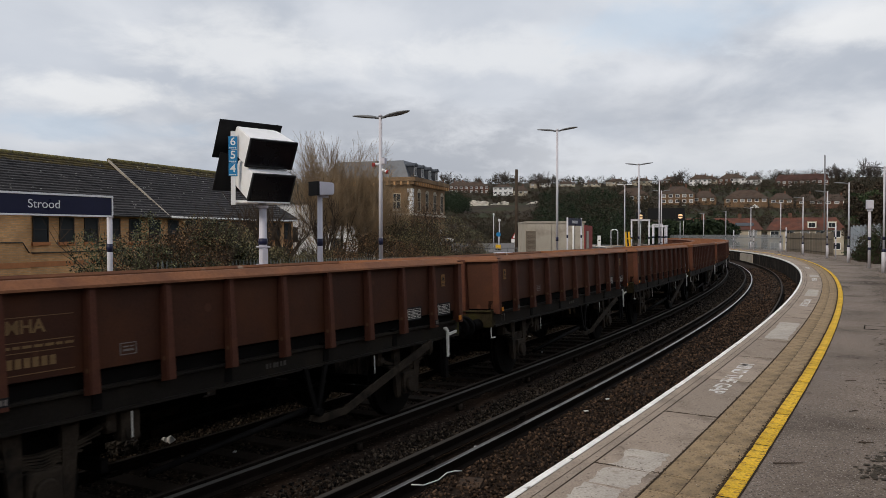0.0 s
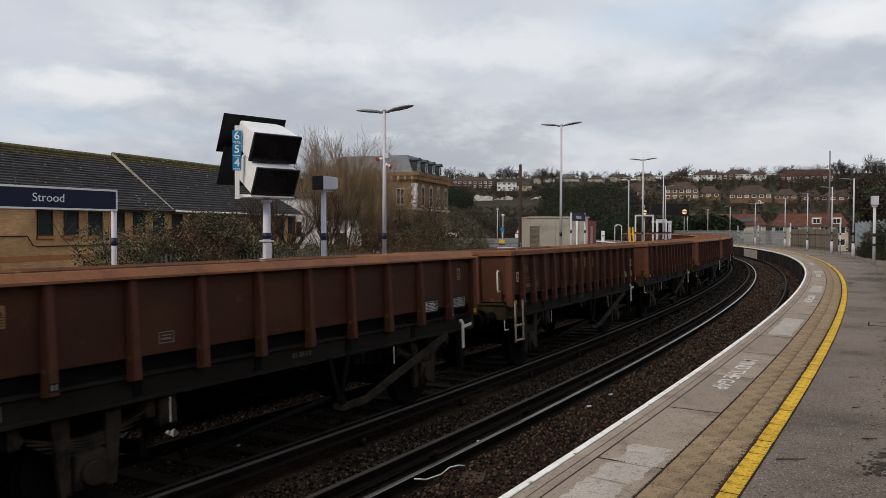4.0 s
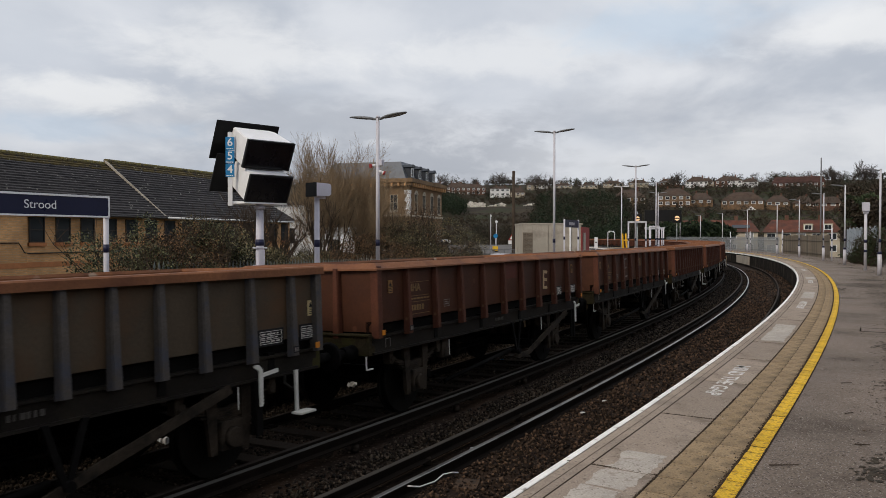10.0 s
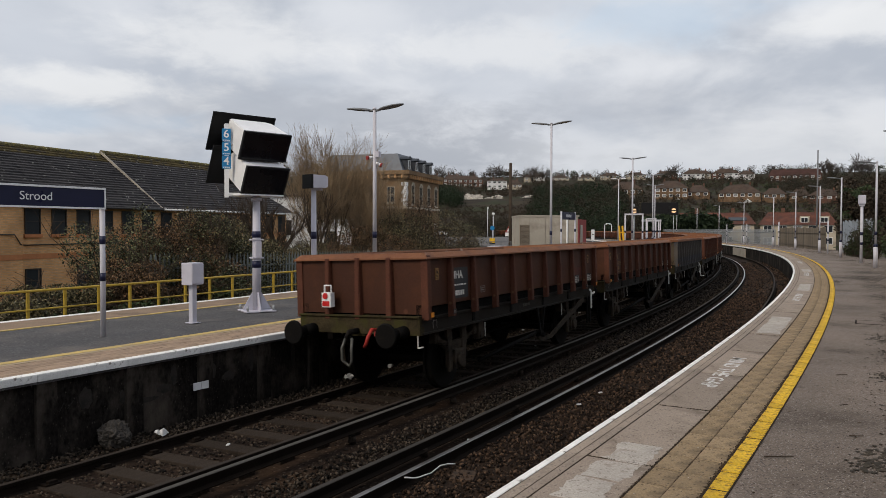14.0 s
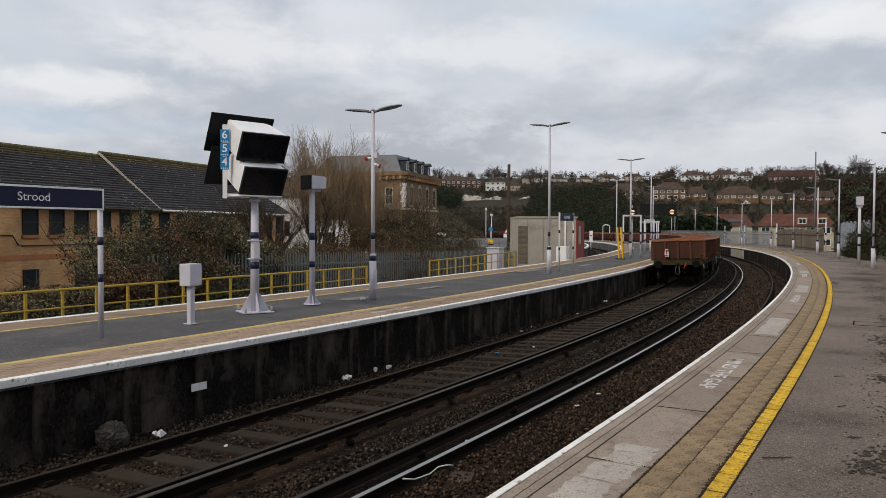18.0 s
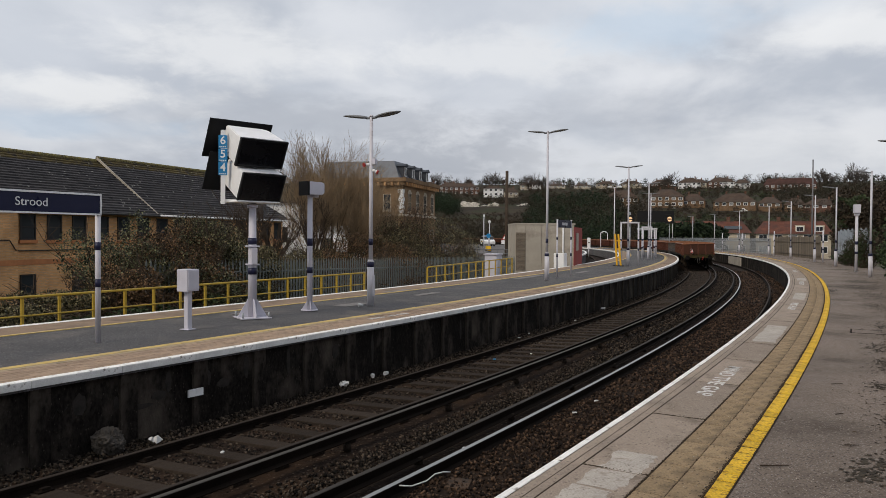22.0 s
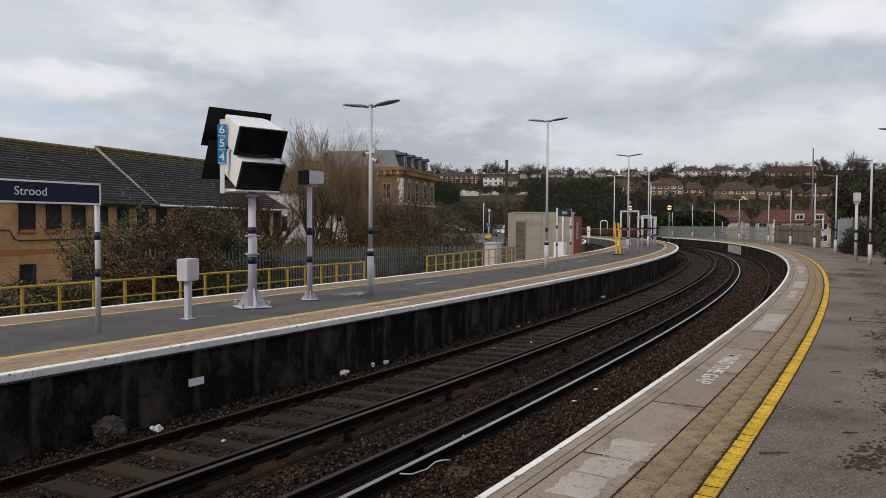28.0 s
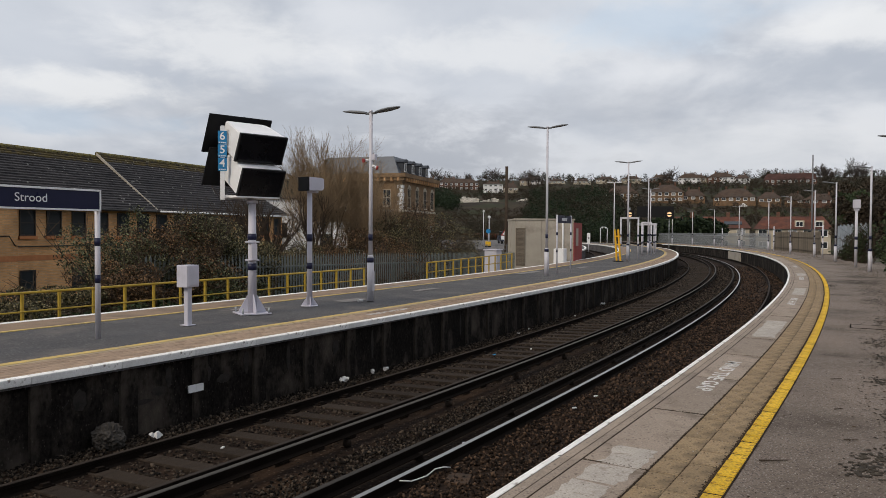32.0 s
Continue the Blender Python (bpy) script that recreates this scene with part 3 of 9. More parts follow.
def wagon_meshes(body_mat, rib_mat, bays, long=BODY, sloped=True):
    """The meshes that all wagons of one finish share."""
    d = {"long": long}
    t = 0.03
    bm = bmesh.new()
    y = -WIDTH + 0.10
    prism(bm, [(0.02, y, TOP - 0.04), (0.02, y, FLOOR + 0.11), (0.02, y + t, FLOOR + 0.10), (0.02, y + t, TOP - 0.04)], (long - 0.04, 0, 0))
    d["side"] = mesh_of("side", bm, body_mat)
    # near-black sheet in the recess, painting the shadow gap under the side
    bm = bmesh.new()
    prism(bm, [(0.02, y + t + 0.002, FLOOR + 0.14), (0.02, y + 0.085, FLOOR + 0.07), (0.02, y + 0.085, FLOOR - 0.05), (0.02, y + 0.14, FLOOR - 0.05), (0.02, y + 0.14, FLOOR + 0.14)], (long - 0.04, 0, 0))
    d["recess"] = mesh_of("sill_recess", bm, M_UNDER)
    bm = bmesh.new()
    box(bm, 0.02, 0.05, -WIDTH + 0.13, WIDTH - 0.13, FLOOR, TOP - 0.04)
    d["end"] = mesh_of("end", bm, body_mat)
    bm = bmesh.new()
    box(bm, 0.05, long - 0.05, -WIDTH + 0.25, WIDTH - 0.25, FLOOR, FLOOR + 0.04)
    d["floor"] = mesh_of("floor_plate", bm, M_WAGON_IN)
    # a folded side rib, deeper and a little wider at its foot
    bm = bmesh.new()
    lo = [bm.verts.new(q) for q in ((-0.062, 0, FLOOR - 0.10), (0.062, 0, FLOOR - 0.10), (0.050, -0.098, FLOOR - 0.085), (-0.050, -0.098, FLOOR - 0.085))]
    hi = [bm.verts.new(q) for q in ((-0.050, 0, TOP - 0.05), (0.050, 0, TOP - 0.05), (0.038, -0.072, TOP - 0.05), (-0.038, -0.072, TOP - 0.05))]
    bm.faces.new(lo[::-1])
    bm.faces.new(hi)
    for k in range(4):
        bm.faces.new((lo[k], lo[(k + 1) % 4], hi[(k + 1) % 4], hi[k]))
    bmesh.ops.bevel(bm, geom=[e for e in bm.edges if abs(e.verts[0].co.z - e.verts[1].co.z) > 0.3], offset=0.010, segments=2, affect='EDGES')
    d["rib"] = mesh_of("rib", bm, rib_mat)
    bm = bmesh.new()
    rbox(bm, -0.04, 0.06, -0.06, 0.06, FLOOR - 0.08, TOP - 0.03, 0.01)
    d["post"] = mesh_of("corner_post", bm, rib_mat)
    # top rail: a ring with a sloping outer flange, mitred at the corners
    bm = bmesh.new()
    rings = []
    if sloped:
        capping = ((0.0, TOP - 0.085), (-0.004, TOP - 0.062), (-0.085, TOP + 0.010), (-0.115, TOP + 0.012), (-0.135, TOP - 0.02), (-0.135, TOP - 0.085))
    else:
        capping = ((0.0, TOP - 0.085), (-0.003, TOP - 0.008), (-0.018, TOP + 0.008), (-0.12, TOP + 0.012), (-0.135, TOP - 0.02), (-0.135, TOP - 0.085))
    for out, z in capping:
        rings.append([bm.verts.new((x, y, z)) for x, y in ((-0.04 - out, -WIDTH - out), (long + 0.04 + out, -WIDTH - out), (long + 0.04 + out, WIDTH + out), (-0.04 - out, WIDTH + out))])
    for i in range(6):
        for k in range(4):
            bm.faces.new((rings[i][k], rings[i][(k + 1) % 4], rings[(i + 1) % 6][(k + 1) % 4], rings[(i + 1) % 6][k]))
    d["top_rail"] = mesh_of("top_rail", bm, M_WAGON_TOP)
    # underframe
    bm = bmesh.new()
    y = -WIDTH + 0.09
    prism(bm, [(0, y, FLOOR - 0.05), (0, y, FLOOR - 0.075), (0, y + 0.035, FLOOR - 0.085), (0, y + 0.045, FLOOR - 0.27), (0, y + 0.01, FLOOR - 0.27), (0, y + 0.01, FLOOR - 0.30),
               (0, y + 0.14, FLOOR - 0.30), (0, y + 0.14, FLOOR - 0.05)], (long, 0, 0))
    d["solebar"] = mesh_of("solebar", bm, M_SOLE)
    bm = bmesh.new()
    rbox(bm, -0.07, 0.07, -WIDTH + 0.13, WIDTH - 0.13, FLOOR - 0.31, FLOOR - 0.03, 0.015)
    rbox(bm, -0.10, 0.02, -WIDTH + 0.13, WIDTH - 0.13, FLOOR - 0.045, FLOOR - 0.02, 0.006)
    rbox(bm, -0.04, 0.9, -0.12, 0.12, FLOOR - 0.35, FLOOR - 0.05, 0.01)
    d["headstock"] = mesh_of("headstock", bm, M_MOSS)
    bm = bmesh.new()
    for x in (1.6, 3.1, 4.65, 6.1):
        rbox(bm, x, x + 0.1, -WIDTH + 0.12, WIDTH - 0.12, FLOOR - 0.25, FLOOR - 0.02, 0.01)
    rbox(bm, 0.3, long - 0.3, -0.25, -0.15, FLOOR - 0.24, FLOOR - 0.03, 0.01)
    rbox(bm, 0.3, long - 0.3, 0.15, 0.25, FLOOR - 0.24, FLOOR - 0.03, 0.01)
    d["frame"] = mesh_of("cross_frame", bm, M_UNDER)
    # buffer: shank, collar and round head
    bm = bmesh.new()
    tube(bm, (-0.05, 0, 0), (-0.30, 0, 0), 0.10, 0.085, 14)
    tube(bm, (-0.28, 0, 0), (-0.53, 0, 0), 0.065, 0.065, 12)
    tube(bm, (-0.52, 0, 0), (-0.55, 0, 0), 0.16, 0.19, 20)
    tube(bm, (-0.55, 0, 0), (-0.585, 0, 0), 0.19, 0.17, 20)
    d["buffer"] = mesh_of("buffer", bm, M_UNDER)
    # wheelset
    bm = bmesh.new()
    tube(bm, (0, -1.0, 0), (0, 1.0, 0), 0.075, 0.075, 12)
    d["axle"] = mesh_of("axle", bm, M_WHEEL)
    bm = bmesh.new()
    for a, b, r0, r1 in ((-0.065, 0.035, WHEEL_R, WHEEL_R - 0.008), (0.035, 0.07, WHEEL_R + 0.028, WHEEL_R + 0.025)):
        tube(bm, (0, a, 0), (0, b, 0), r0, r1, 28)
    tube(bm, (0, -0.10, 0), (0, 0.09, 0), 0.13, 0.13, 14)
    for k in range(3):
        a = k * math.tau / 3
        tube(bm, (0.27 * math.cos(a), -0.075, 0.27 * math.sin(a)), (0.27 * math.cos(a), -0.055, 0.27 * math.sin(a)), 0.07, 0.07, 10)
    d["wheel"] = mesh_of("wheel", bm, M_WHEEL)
    # leaf spring with its shackles, and the axlebox
    bm = bmesh.new()
    for i in range(6):
        half = 0.62 - 0.085 * i
        z = 0.74 - 0.028 * i
        pts = [(-half, z + 0.13 * (half / 0.62) ** 2), (-half / 2, z + 0.035), (0, z), (half / 2, z + 0.035), (half, z + 0.13 * (half / 0.62) ** 2)]
        prism(bm, [(x, -0.045, h) for x, h in pts] + [(x, -0.045, h + 0.02) for x, h in pts[::-1]], (0, 0.09, 0))
    for s in (-1, 1):
        rbox(bm, s * 0.64 - 0.05, s * 0.64 + 0.05, -0.06, 0.06, 0.80, 1.08, 0.01)
        tube(bm, (s * 0.62, -0.08, 0.87), (s * 0.62, 0.08, 0.87), 0.045, 0.045, 10)
    d["spring"] = mesh_of("leaf_spring", bm, M_GEAR)
    bm = bmesh.new()
    rbox(bm, -0.15, 0.15, -0.10, 0.10, 0.33, 0.64, 0.03)
    tube(bm, (0, -0.10, WHEEL_R), (0, -0.15, WHEEL_R), 0.115, 0.10, 16)
    for s in (-1, 1):
        prism(bm, [(s * 0.17, -0.06, 0.30), (s * 0.26, -0.06, 0.30), (s * 0.34, -0.06, 1.04), (s * 0.17, -0.06, 1.04)], (0, 0.05, 0))
    d["axlebox"] = mesh_of("axlebox", bm, M_GEAR)
    # hanger in V form, the long brake rod and the push rod
    bm = bmesh.new()
    for s in (-1, 1):
        prism(bm, [(s * 0.15, 0, 1.02), (s * 0.21, 0, 1.02), (s * 0.04, 0, 0.46), (-s * 0.02, 0, 0.46)], (0, 0.03, 0))
    tube(bm, (0, -0.05, 0.48), (0, 0.12, 0.48), 0.05, 0.05, 12)
    d["hanger"] = mesh_of("brake_hanger", bm, M_UNDER)
    bm = bmesh.new()
    prism(bm, [(4.35, 0, 0.46), (4.55, 0, 0.43), (4.95, 0, 0.43), (5.35, 0, 0.56), (6.98, 0, 1.03), (7.02, 0, 0.94), (5.40, 0, 0.47), (4.98, 0, 0.35), (4.5, 0, 0.34), (4.32, 0, 0.40)], (0, 0.04, 0))
    d["brake_lever"] = mesh_of("brake_lever", bm, M_GEAR)
    bm = bmesh.new()
    tube(bm, (4.35, 0.10, 0.52), (2.35, 0.35, 0.26), 0.035, 0.035, 8)
    d["push_rod"] = mesh_of("push_rod", bm, M_UNDER)
    bm = bmesh.new()
    rbox(bm, 0, 0.012, -0.01, 0, 0.75, 0.99, 0.003)
    d["chain_strip"] = mesh_of("white_strip", bm, M_HANDLE)
    bm = bmesh.new()
    rbox(bm, 7.34, 7.43, -0.01, 0.02, 0.42, 1.02, 0.008)
    rbox(bm, 7.34, 7.43, 0.05, 0.08, 0.42, 1.02, 0.008)
    d["lever_guard"] = mesh_of("lever_guard", bm, M_UNDER)
    bm = bmesh.new()
    prism(bm, [(7.36, -0.03, 0.74), (7.40, -0.03, 0.74), (7.41, -0.03, 1.13), (7.35, -0.03, 1.19), (7.29, -0.03, 1.19), (7.29, -0.03, 1.165), (7.355, -0.03, 1.12)], (0, 0.022, 0))
    prism(bm, [(7.40, -0.03, 1.05), (7.64, -0.03, 1.075), (7.64, -0.03, 1.115), (7.40, -0.03, 1.09)], (0, 0.022, 0))
    for k in range(8):
        box(bm, 7.398, 7.408, -0.032, -0.008, 0.76 + k * 0.035, 0.776 + k * 0.035)
    d["lever_handle"] = mesh_of("lever_handle", bm, M_HANDLE)
    bm = bmesh.new()
    rbox(bm, 0.01, 0.08, -0.012, 0, 0, 0.07, 0.006)
    d["reflector"] = mesh_of("reflector", bm, M_AMBER)
    # data panel with bars for the small print
    bm = bmesh.new()
    box(bm, 0.05, 0.44, -0.006, 0, 0.03, 0.22)
    d["data_panel"] = mesh_of("data_panel", bm, M_PANEL)
    bm = bmesh.new()
    random.seed(5)
    for r in range(3):
        x = 0.10
        while x < 0.36:
            w = random.uniform(0.02, 0.06)
            box(bm, x, min(x + w, 0.39), -0.009, -0.006, 0.075 + r * 0.042, 0.088 + r * 0.042)
            x += w + 0.025
    for z in (0.055, 0.100, 0.142, 0.190):
        box(bm, 0.08, 0.41, -0.009, -0.006, z, z + 0.005)
    for x in (0.08, 0.24, 0.405):
        box(bm, x, x + 0.005, -0.0092, -0.006, 0.055, 0.195)
    d["panel_print"] = mesh_of("panel_print", bm, M_HANDLE)
    bm = bmesh.new()
    box(bm, 0, 0.62, -0.004, 0, 0, 0.46)
    d["number_panel"] = mesh_of("number_panel", bm, body_mat)
    bm = bmesh.new()
    box(bm, 0, 0.10, -0.006, 0, 0, 0.18)
    d["sticker"] = mesh_of("sticker", bm, M_STICKER if sloped else M_STICKER_NEW)
    d["sticker_z"] = 0.50 if sloped else 0.34
    bm = bmesh.new()
    prism(bm, [(0.02, -0.008, 0.10), (0.08, -0.008, 0.10), (0.05, -0.008, 0.16)], (0, 0.002, 0))
    for z in (0.02, 0.042, 0.064, 0.086):
        box(bm, 0.012, 0.088, -0.008, -0.006, z, z + 0.007)
    d["sticker_mark"] = mesh_of("sticker_mark", bm, M_PANEL)
    bm = bmesh.new()
    rbox(bm, -0.10, 0.10, 0, 0.12, 0.70, 1.04, 0.02)
    tube(bm, (0, -0.02, 0.78), (0, 0.14, 0.78), 0.07, 0.07, 10)
    d["bracket"] = mesh_of("spring_bracket", bm, M_GEAR)
    # tanks and rods under the floor, assumed; added as bulk to block light there
    bm = bmesh.new()
    tube(bm, (2.3, 0.55, 0.74), (4.1, 0.55, 0.74), 0.22, 0.22, 16)
    tube(bm, (4.1, 0.55, 0.74), (4.18, 0.55, 0.74), 0.22, 0.12, 16)
    tube(bm, (2.3, 0.55, 0.74), (2.22, 0.55, 0.74), 0.22, 0.12, 16)
    for x in (2.6, 3.8):
        rbox(bm, x, x + 0.06, 0.31, 0.79, 0.70, 1.10, 0.008)
    d["reservoir"] = mesh_of("air_reservoir", bm, M_UNDER)
    bm = bmesh.new()
    tube(bm, (4.5, 0.35, 0.72), (5.1, 0.35, 0.72), 0.17, 0.17, 16)
    tube(bm, (5.1, 0.35, 0.72), (5.75, 0.15, 0.62), 0.03, 0.03, 8)
    rbox(bm, 4.6, 5.0, 0.28, 0.42, 0.86, 1.12, 0.01)
    d["cylinder"] = mesh_of("brake_cylinder", bm, M_UNDER)
    bm = bmesh.new()
    for x in (1.9, 5.9):
        rbox(bm, x - 0.04, x + 0.04, -0.85, 0.85, 0.40, 0.52, 0.01)
        rbox(bm, x - 0.03, x + 0.03, 0.60, 0.66, 0.50, 1.10, 0.01)
    for y in (-0.12, 0.10):
        tube(bm, (1.9, y, 0.50), (5.9, y, 0.54), 0.028, 0.028, 8)
    rbox(bm, 3.4, 4.6, 0.88, 0.92, 0.50, 1.08, 0.01)
    d["brake_beam"] = mesh_of("brake_beam", bm, M_UNDER)
    bm = bmesh.new()
    for k, g in enumerate((0.035, 0.02, 0.045, 0.03, 0.03, 0.04)):
        box(bm, k * 0.055, k * 0.055 + g, -0.003, 0, 0, 0.055)
    d["sole_mark"] = mesh_of("sole_bar_mark", bm, M_CHALK_DIM)
    # outlined tare plate, small plates at the rib feet, step iron and outlined mark on the sole bar
    bm = bmesh.new()
    for a in ((0, 0.17, 0, 0.008), (0, 0.17, 0.102, 0.11), (0, 0.008, 0.008, 0.102), (0.162, 0.17, 0.008, 0.102), (0.03, 0.14, 0.032, 0.052), (0.03, 0.09, 0.068, 0.080), (0.10, 0.14, 0.068, 0.080)):
        box(bm, a[0], a[1], -0.004, 0, a[2], a[3])
    d["tare_plate"] = mesh_of("tare_plate", bm, M_CHALK)
    bm = bmesh.new()
    rbox(bm, -0.045, 0.045, -0.006, 0, 0, 0.075, 0.003)
    d["rib_plate"] = mesh_of("rib_plate", bm, M_PANEL)
    bm = bmesh.new()
    for x in (-0.03, 0.006):
        box(bm, x, x + 0.022, -0.008, -0.006, 0.014, 0.060)
    d["rib_plate_print"] = mesh_of("rib_plate_print", bm, M_CHALK)
    bm = bmesh.new()
    rbox(bm, 0, 0.016, -0.012, 0, -0.17, 0, 0.003)
    rbox(bm, 0, 0.13, -0.03, 0, -0.185, -0.168, 0.003)
    d["step_iron"] = mesh_of("step_iron", bm, M_HANDLE)
    bm = bmesh.new()
    for a in ((0, 0.008, 0, 0.12), (0.112, 0.12, 0, 0.12), (0.008, 0.112, 0.112, 0.12)):
        box(bm, a[0], a[1], -0.004, 0, a[2], a[3])
    d["jack_mark"] = mesh_of("jack_mark", bm, M_CHALK)
    # coupling hook and air hoses on an end
    bm = bmesh.new()
    tube(bm, (-0.05, 0, 1.04), (-0.30, 0, 1.04), 0.045, 0.04, 10)
    path_tube(bm, [(-0.28, 0, 1.06), (-0.36, 0, 0.98), (-0.30, 0, 0.90), (-0.22, 0, 0.94)], 0.032, 8)
    d["coupling_hook"] = mesh_of("coupling_hook", bm, M_UNDER)
    bm = bmesh.new()
    path_tube(bm, [(-0.30, -0.06, 0.95), (-0.36, -0.09, 0.80), (-0.36, -0.09, 0.62), (-0.30, 0.0, 0.52), (-0.36, 0.09, 0.62), (-0.36, 0.09, 0.80), (-0.30, 0.06, 0.95)], 0.022, 8)
    d["coupling_chain"] = mesh_of("coupling_chain", bm, M_CHAIN)
    bm = bmesh.new()
    path_tube(bm, [(-0.06, 0, 1.06), (-0.20, 0, 1.08), (-0.27, 0.02, 0.98), (-0.28, 0.05, 0.88), (-0.26, 0.10, 0.82)], 0.028, 8)
    d["brake_hose"] = mesh_of("brake_hose", bm, M_HOSE_RED)
    bm = bmesh.new()
    rbox(bm, -0.08, 0.0, -0.05, 0.05, 0.96, 1.04, 0.015)
    d["hose_cock"] = mesh_of("hose_cock", bm, M_RED)
    d["ribs"] = [long * k / bays for k in range(1, bays)] if isinstance(bays, int) else [long * sum(bays[:k]) / sum(bays) for k in range(1, len(bays))]
    return d


FLIP = pose(0, 0, 0, 0, 0, 180)
SIDE_Y = -WIDTH + 0.099


def build_wagon(d, label):
    """One two-axle open wagon, rear body end at x = 0."""
    w = thing("open_wagon", Matrix.Identity(4), label, "railway wagon", "train of open wagons")
    long = d["long"]
    cut = BODY - long
    back = -cut - (0.55 if cut else 0.0)
    far_side = pose(long, 0, 0) @ FLIP
    for m in (Matrix.Identity(4), far_side):
        s = part("side", d["side"], None, w, m=m)
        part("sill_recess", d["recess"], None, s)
        e = part("end", d["end"], None, w, m=m)
        for x in d["ribs"] if m is not far_side else [long - q for q in d["ribs"]]:
            part("rib", d["rib"], None, s, m=pose(x, -WIDTH + 0.10, 0))
        for x in (0.04, long - 0.06):
            part("corner_post", d["post"], None, s, m=pose(x, -WIDTH + 0.075, 0))
        for k in range(3):
            y = -WIDTH + 0.1 + (WIDTH * 2 - 0.2) * (k + 1) / 4
            part("end_rib", d["rib"], None, e, m=pose(0.02, y, 0, 0, 0, -90))
        part("solebar", d["solebar"], None, w, m=m)
        part("headstock", d["headstock"], None, w, m=m)
        for y in (-0.86, 0.86):
            part("buffer", d["buffer"], None, w, m=m @ pose(0, y, 1.04))
    part("floor_plate", d["floor"], None, w)
    part("top_rail", d["top_rail"], None, w)
    part("cross_frame", d["frame"], None, w)
    for x in (AXLES[0], AXLES[1] - cut):
        for y, m in ((-1.0, Matrix.Identity(4)), (1.0, FLIP)):
            part("leaf_spring", d["spring"], None, w, m=pose(x, y, 0) @ m)
            part("axlebox", d["axlebox"], None, w, m=pose(x, y, 0) @ m)
        ax = part("wheelset", d["axle"], None, w, m=pose(x, 0, WHEEL_R))
        part("wheel", d["wheel"], None, ax, m=pose(0, -GAUGE, 0))
        part("wheel", d["wheel"], None, ax, m=pose(0, GAUGE, 0) @ FLIP)
    part("air_reservoir", d["reservoir"], None, w)
    part("brake_cylinder", d["cylinder"], None, w)
    part("brake_beam", d["brake_beam"], None, w)
    tagged(part("sole_bar_mark", d["sole_mark"], None, w, "faded white stencilled mark", m=pose(long * 0.47, -WIDTH + 0.126, FLOOR - 0.20)), kind="stuff")
    y = -WIDTH + 0.06
    part("brake_hanger", d["hanger"], None, w, m=pose(4.45 + back * 0.5, y, 0))
    part("spring_bracket", d["bracket"], None, w, m=pose(2.02, y + 0.12, 0))
    part("brake_lever", d["brake_lever"], None, w, m=pose(back, y, 0))
    part("lever_guard", d["lever_guard"], None, w, m=pose(back, y, 0))
    part("push_rod", d["push_rod"], None, w, m=pose(back * 0.5, y, 0))
    for x in (1.95, 5.6):
        part("white_strip", d["chain_strip"], None, w, "thin white marker strip", m=pose(x, y + 0.02, 0))
    part("lever_handle", d["lever_handle"], None, w, "white-painted brake handle", m=pose(back, y - 0.02, 0))
    for x in (0.05, long - 0.16):
        part("reflector", d["reflector"], None, w, "amber reflector", m=pose(x, -WIDTH + 0.004, FLOOR - 0.04))
    for x in (d["ribs"][-2] + 0.07, d["ribs"][-1] + 0.10):
        p = part("data_panel", d["data_panel"], None, w, "black data panel", m=pose(x, -WIDTH + 0.096, FLOOR + 0.03))
        part("panel_print", d["panel_print"], None, p, "white print")
    for x in (0.36, d["ribs"][-1] + 0.30):
        p = part("sticker", d["sticker"], None, w, "yellow warning sticker", m=pose(x, -WIDTH + 0.095, FLOOR + d["sticker_z"]))
        part("sticker_mark", d["sticker_mark"], None, p)
    part("tare_plate", d["tare_plate"], None, w, "small white-outlined tare plate", m=pose((d["ribs"][1] + d["ribs"][2]) / 2 - 0.09, SIDE_Y, FLOOR + 0.20))
    for x in (d["ribs"][0], d["ribs"][-1]):
        rp = part("rib_plate", d["rib_plate"], None, w, "small black plate at a rib foot", m=pose(x, -WIDTH + 0.004, FLOOR - 0.05))
        part("rib_plate_print", d["rib_plate_print"], None, rp)
    part("step_iron", d["step_iron"], None, w, "white-painted step iron", m=pose(-0.20, -WIDTH + 0.10, FLOOR - 0.29))
    part("jack_mark", d["jack_mark"], None, w, "white outlined mark on the sole bar", m=pose(0.30, -WIDTH + 0.124, FLOOR - 0.23))
    part("coupling_hook", d["coupling_hook"], None, w)
    part("coupling_chain", d["coupling_chain"], None, w)
    h = part("brake_hose", d["brake_hose"], None, w, "red brake hose", m=pose(0, -0.36, 0))
    part("hose_cock", d["hose_cock"], None, h, "red air cock")
    return w


WAGON_LABEL = "rust-brown open freight wagon with ribbed steel sides"


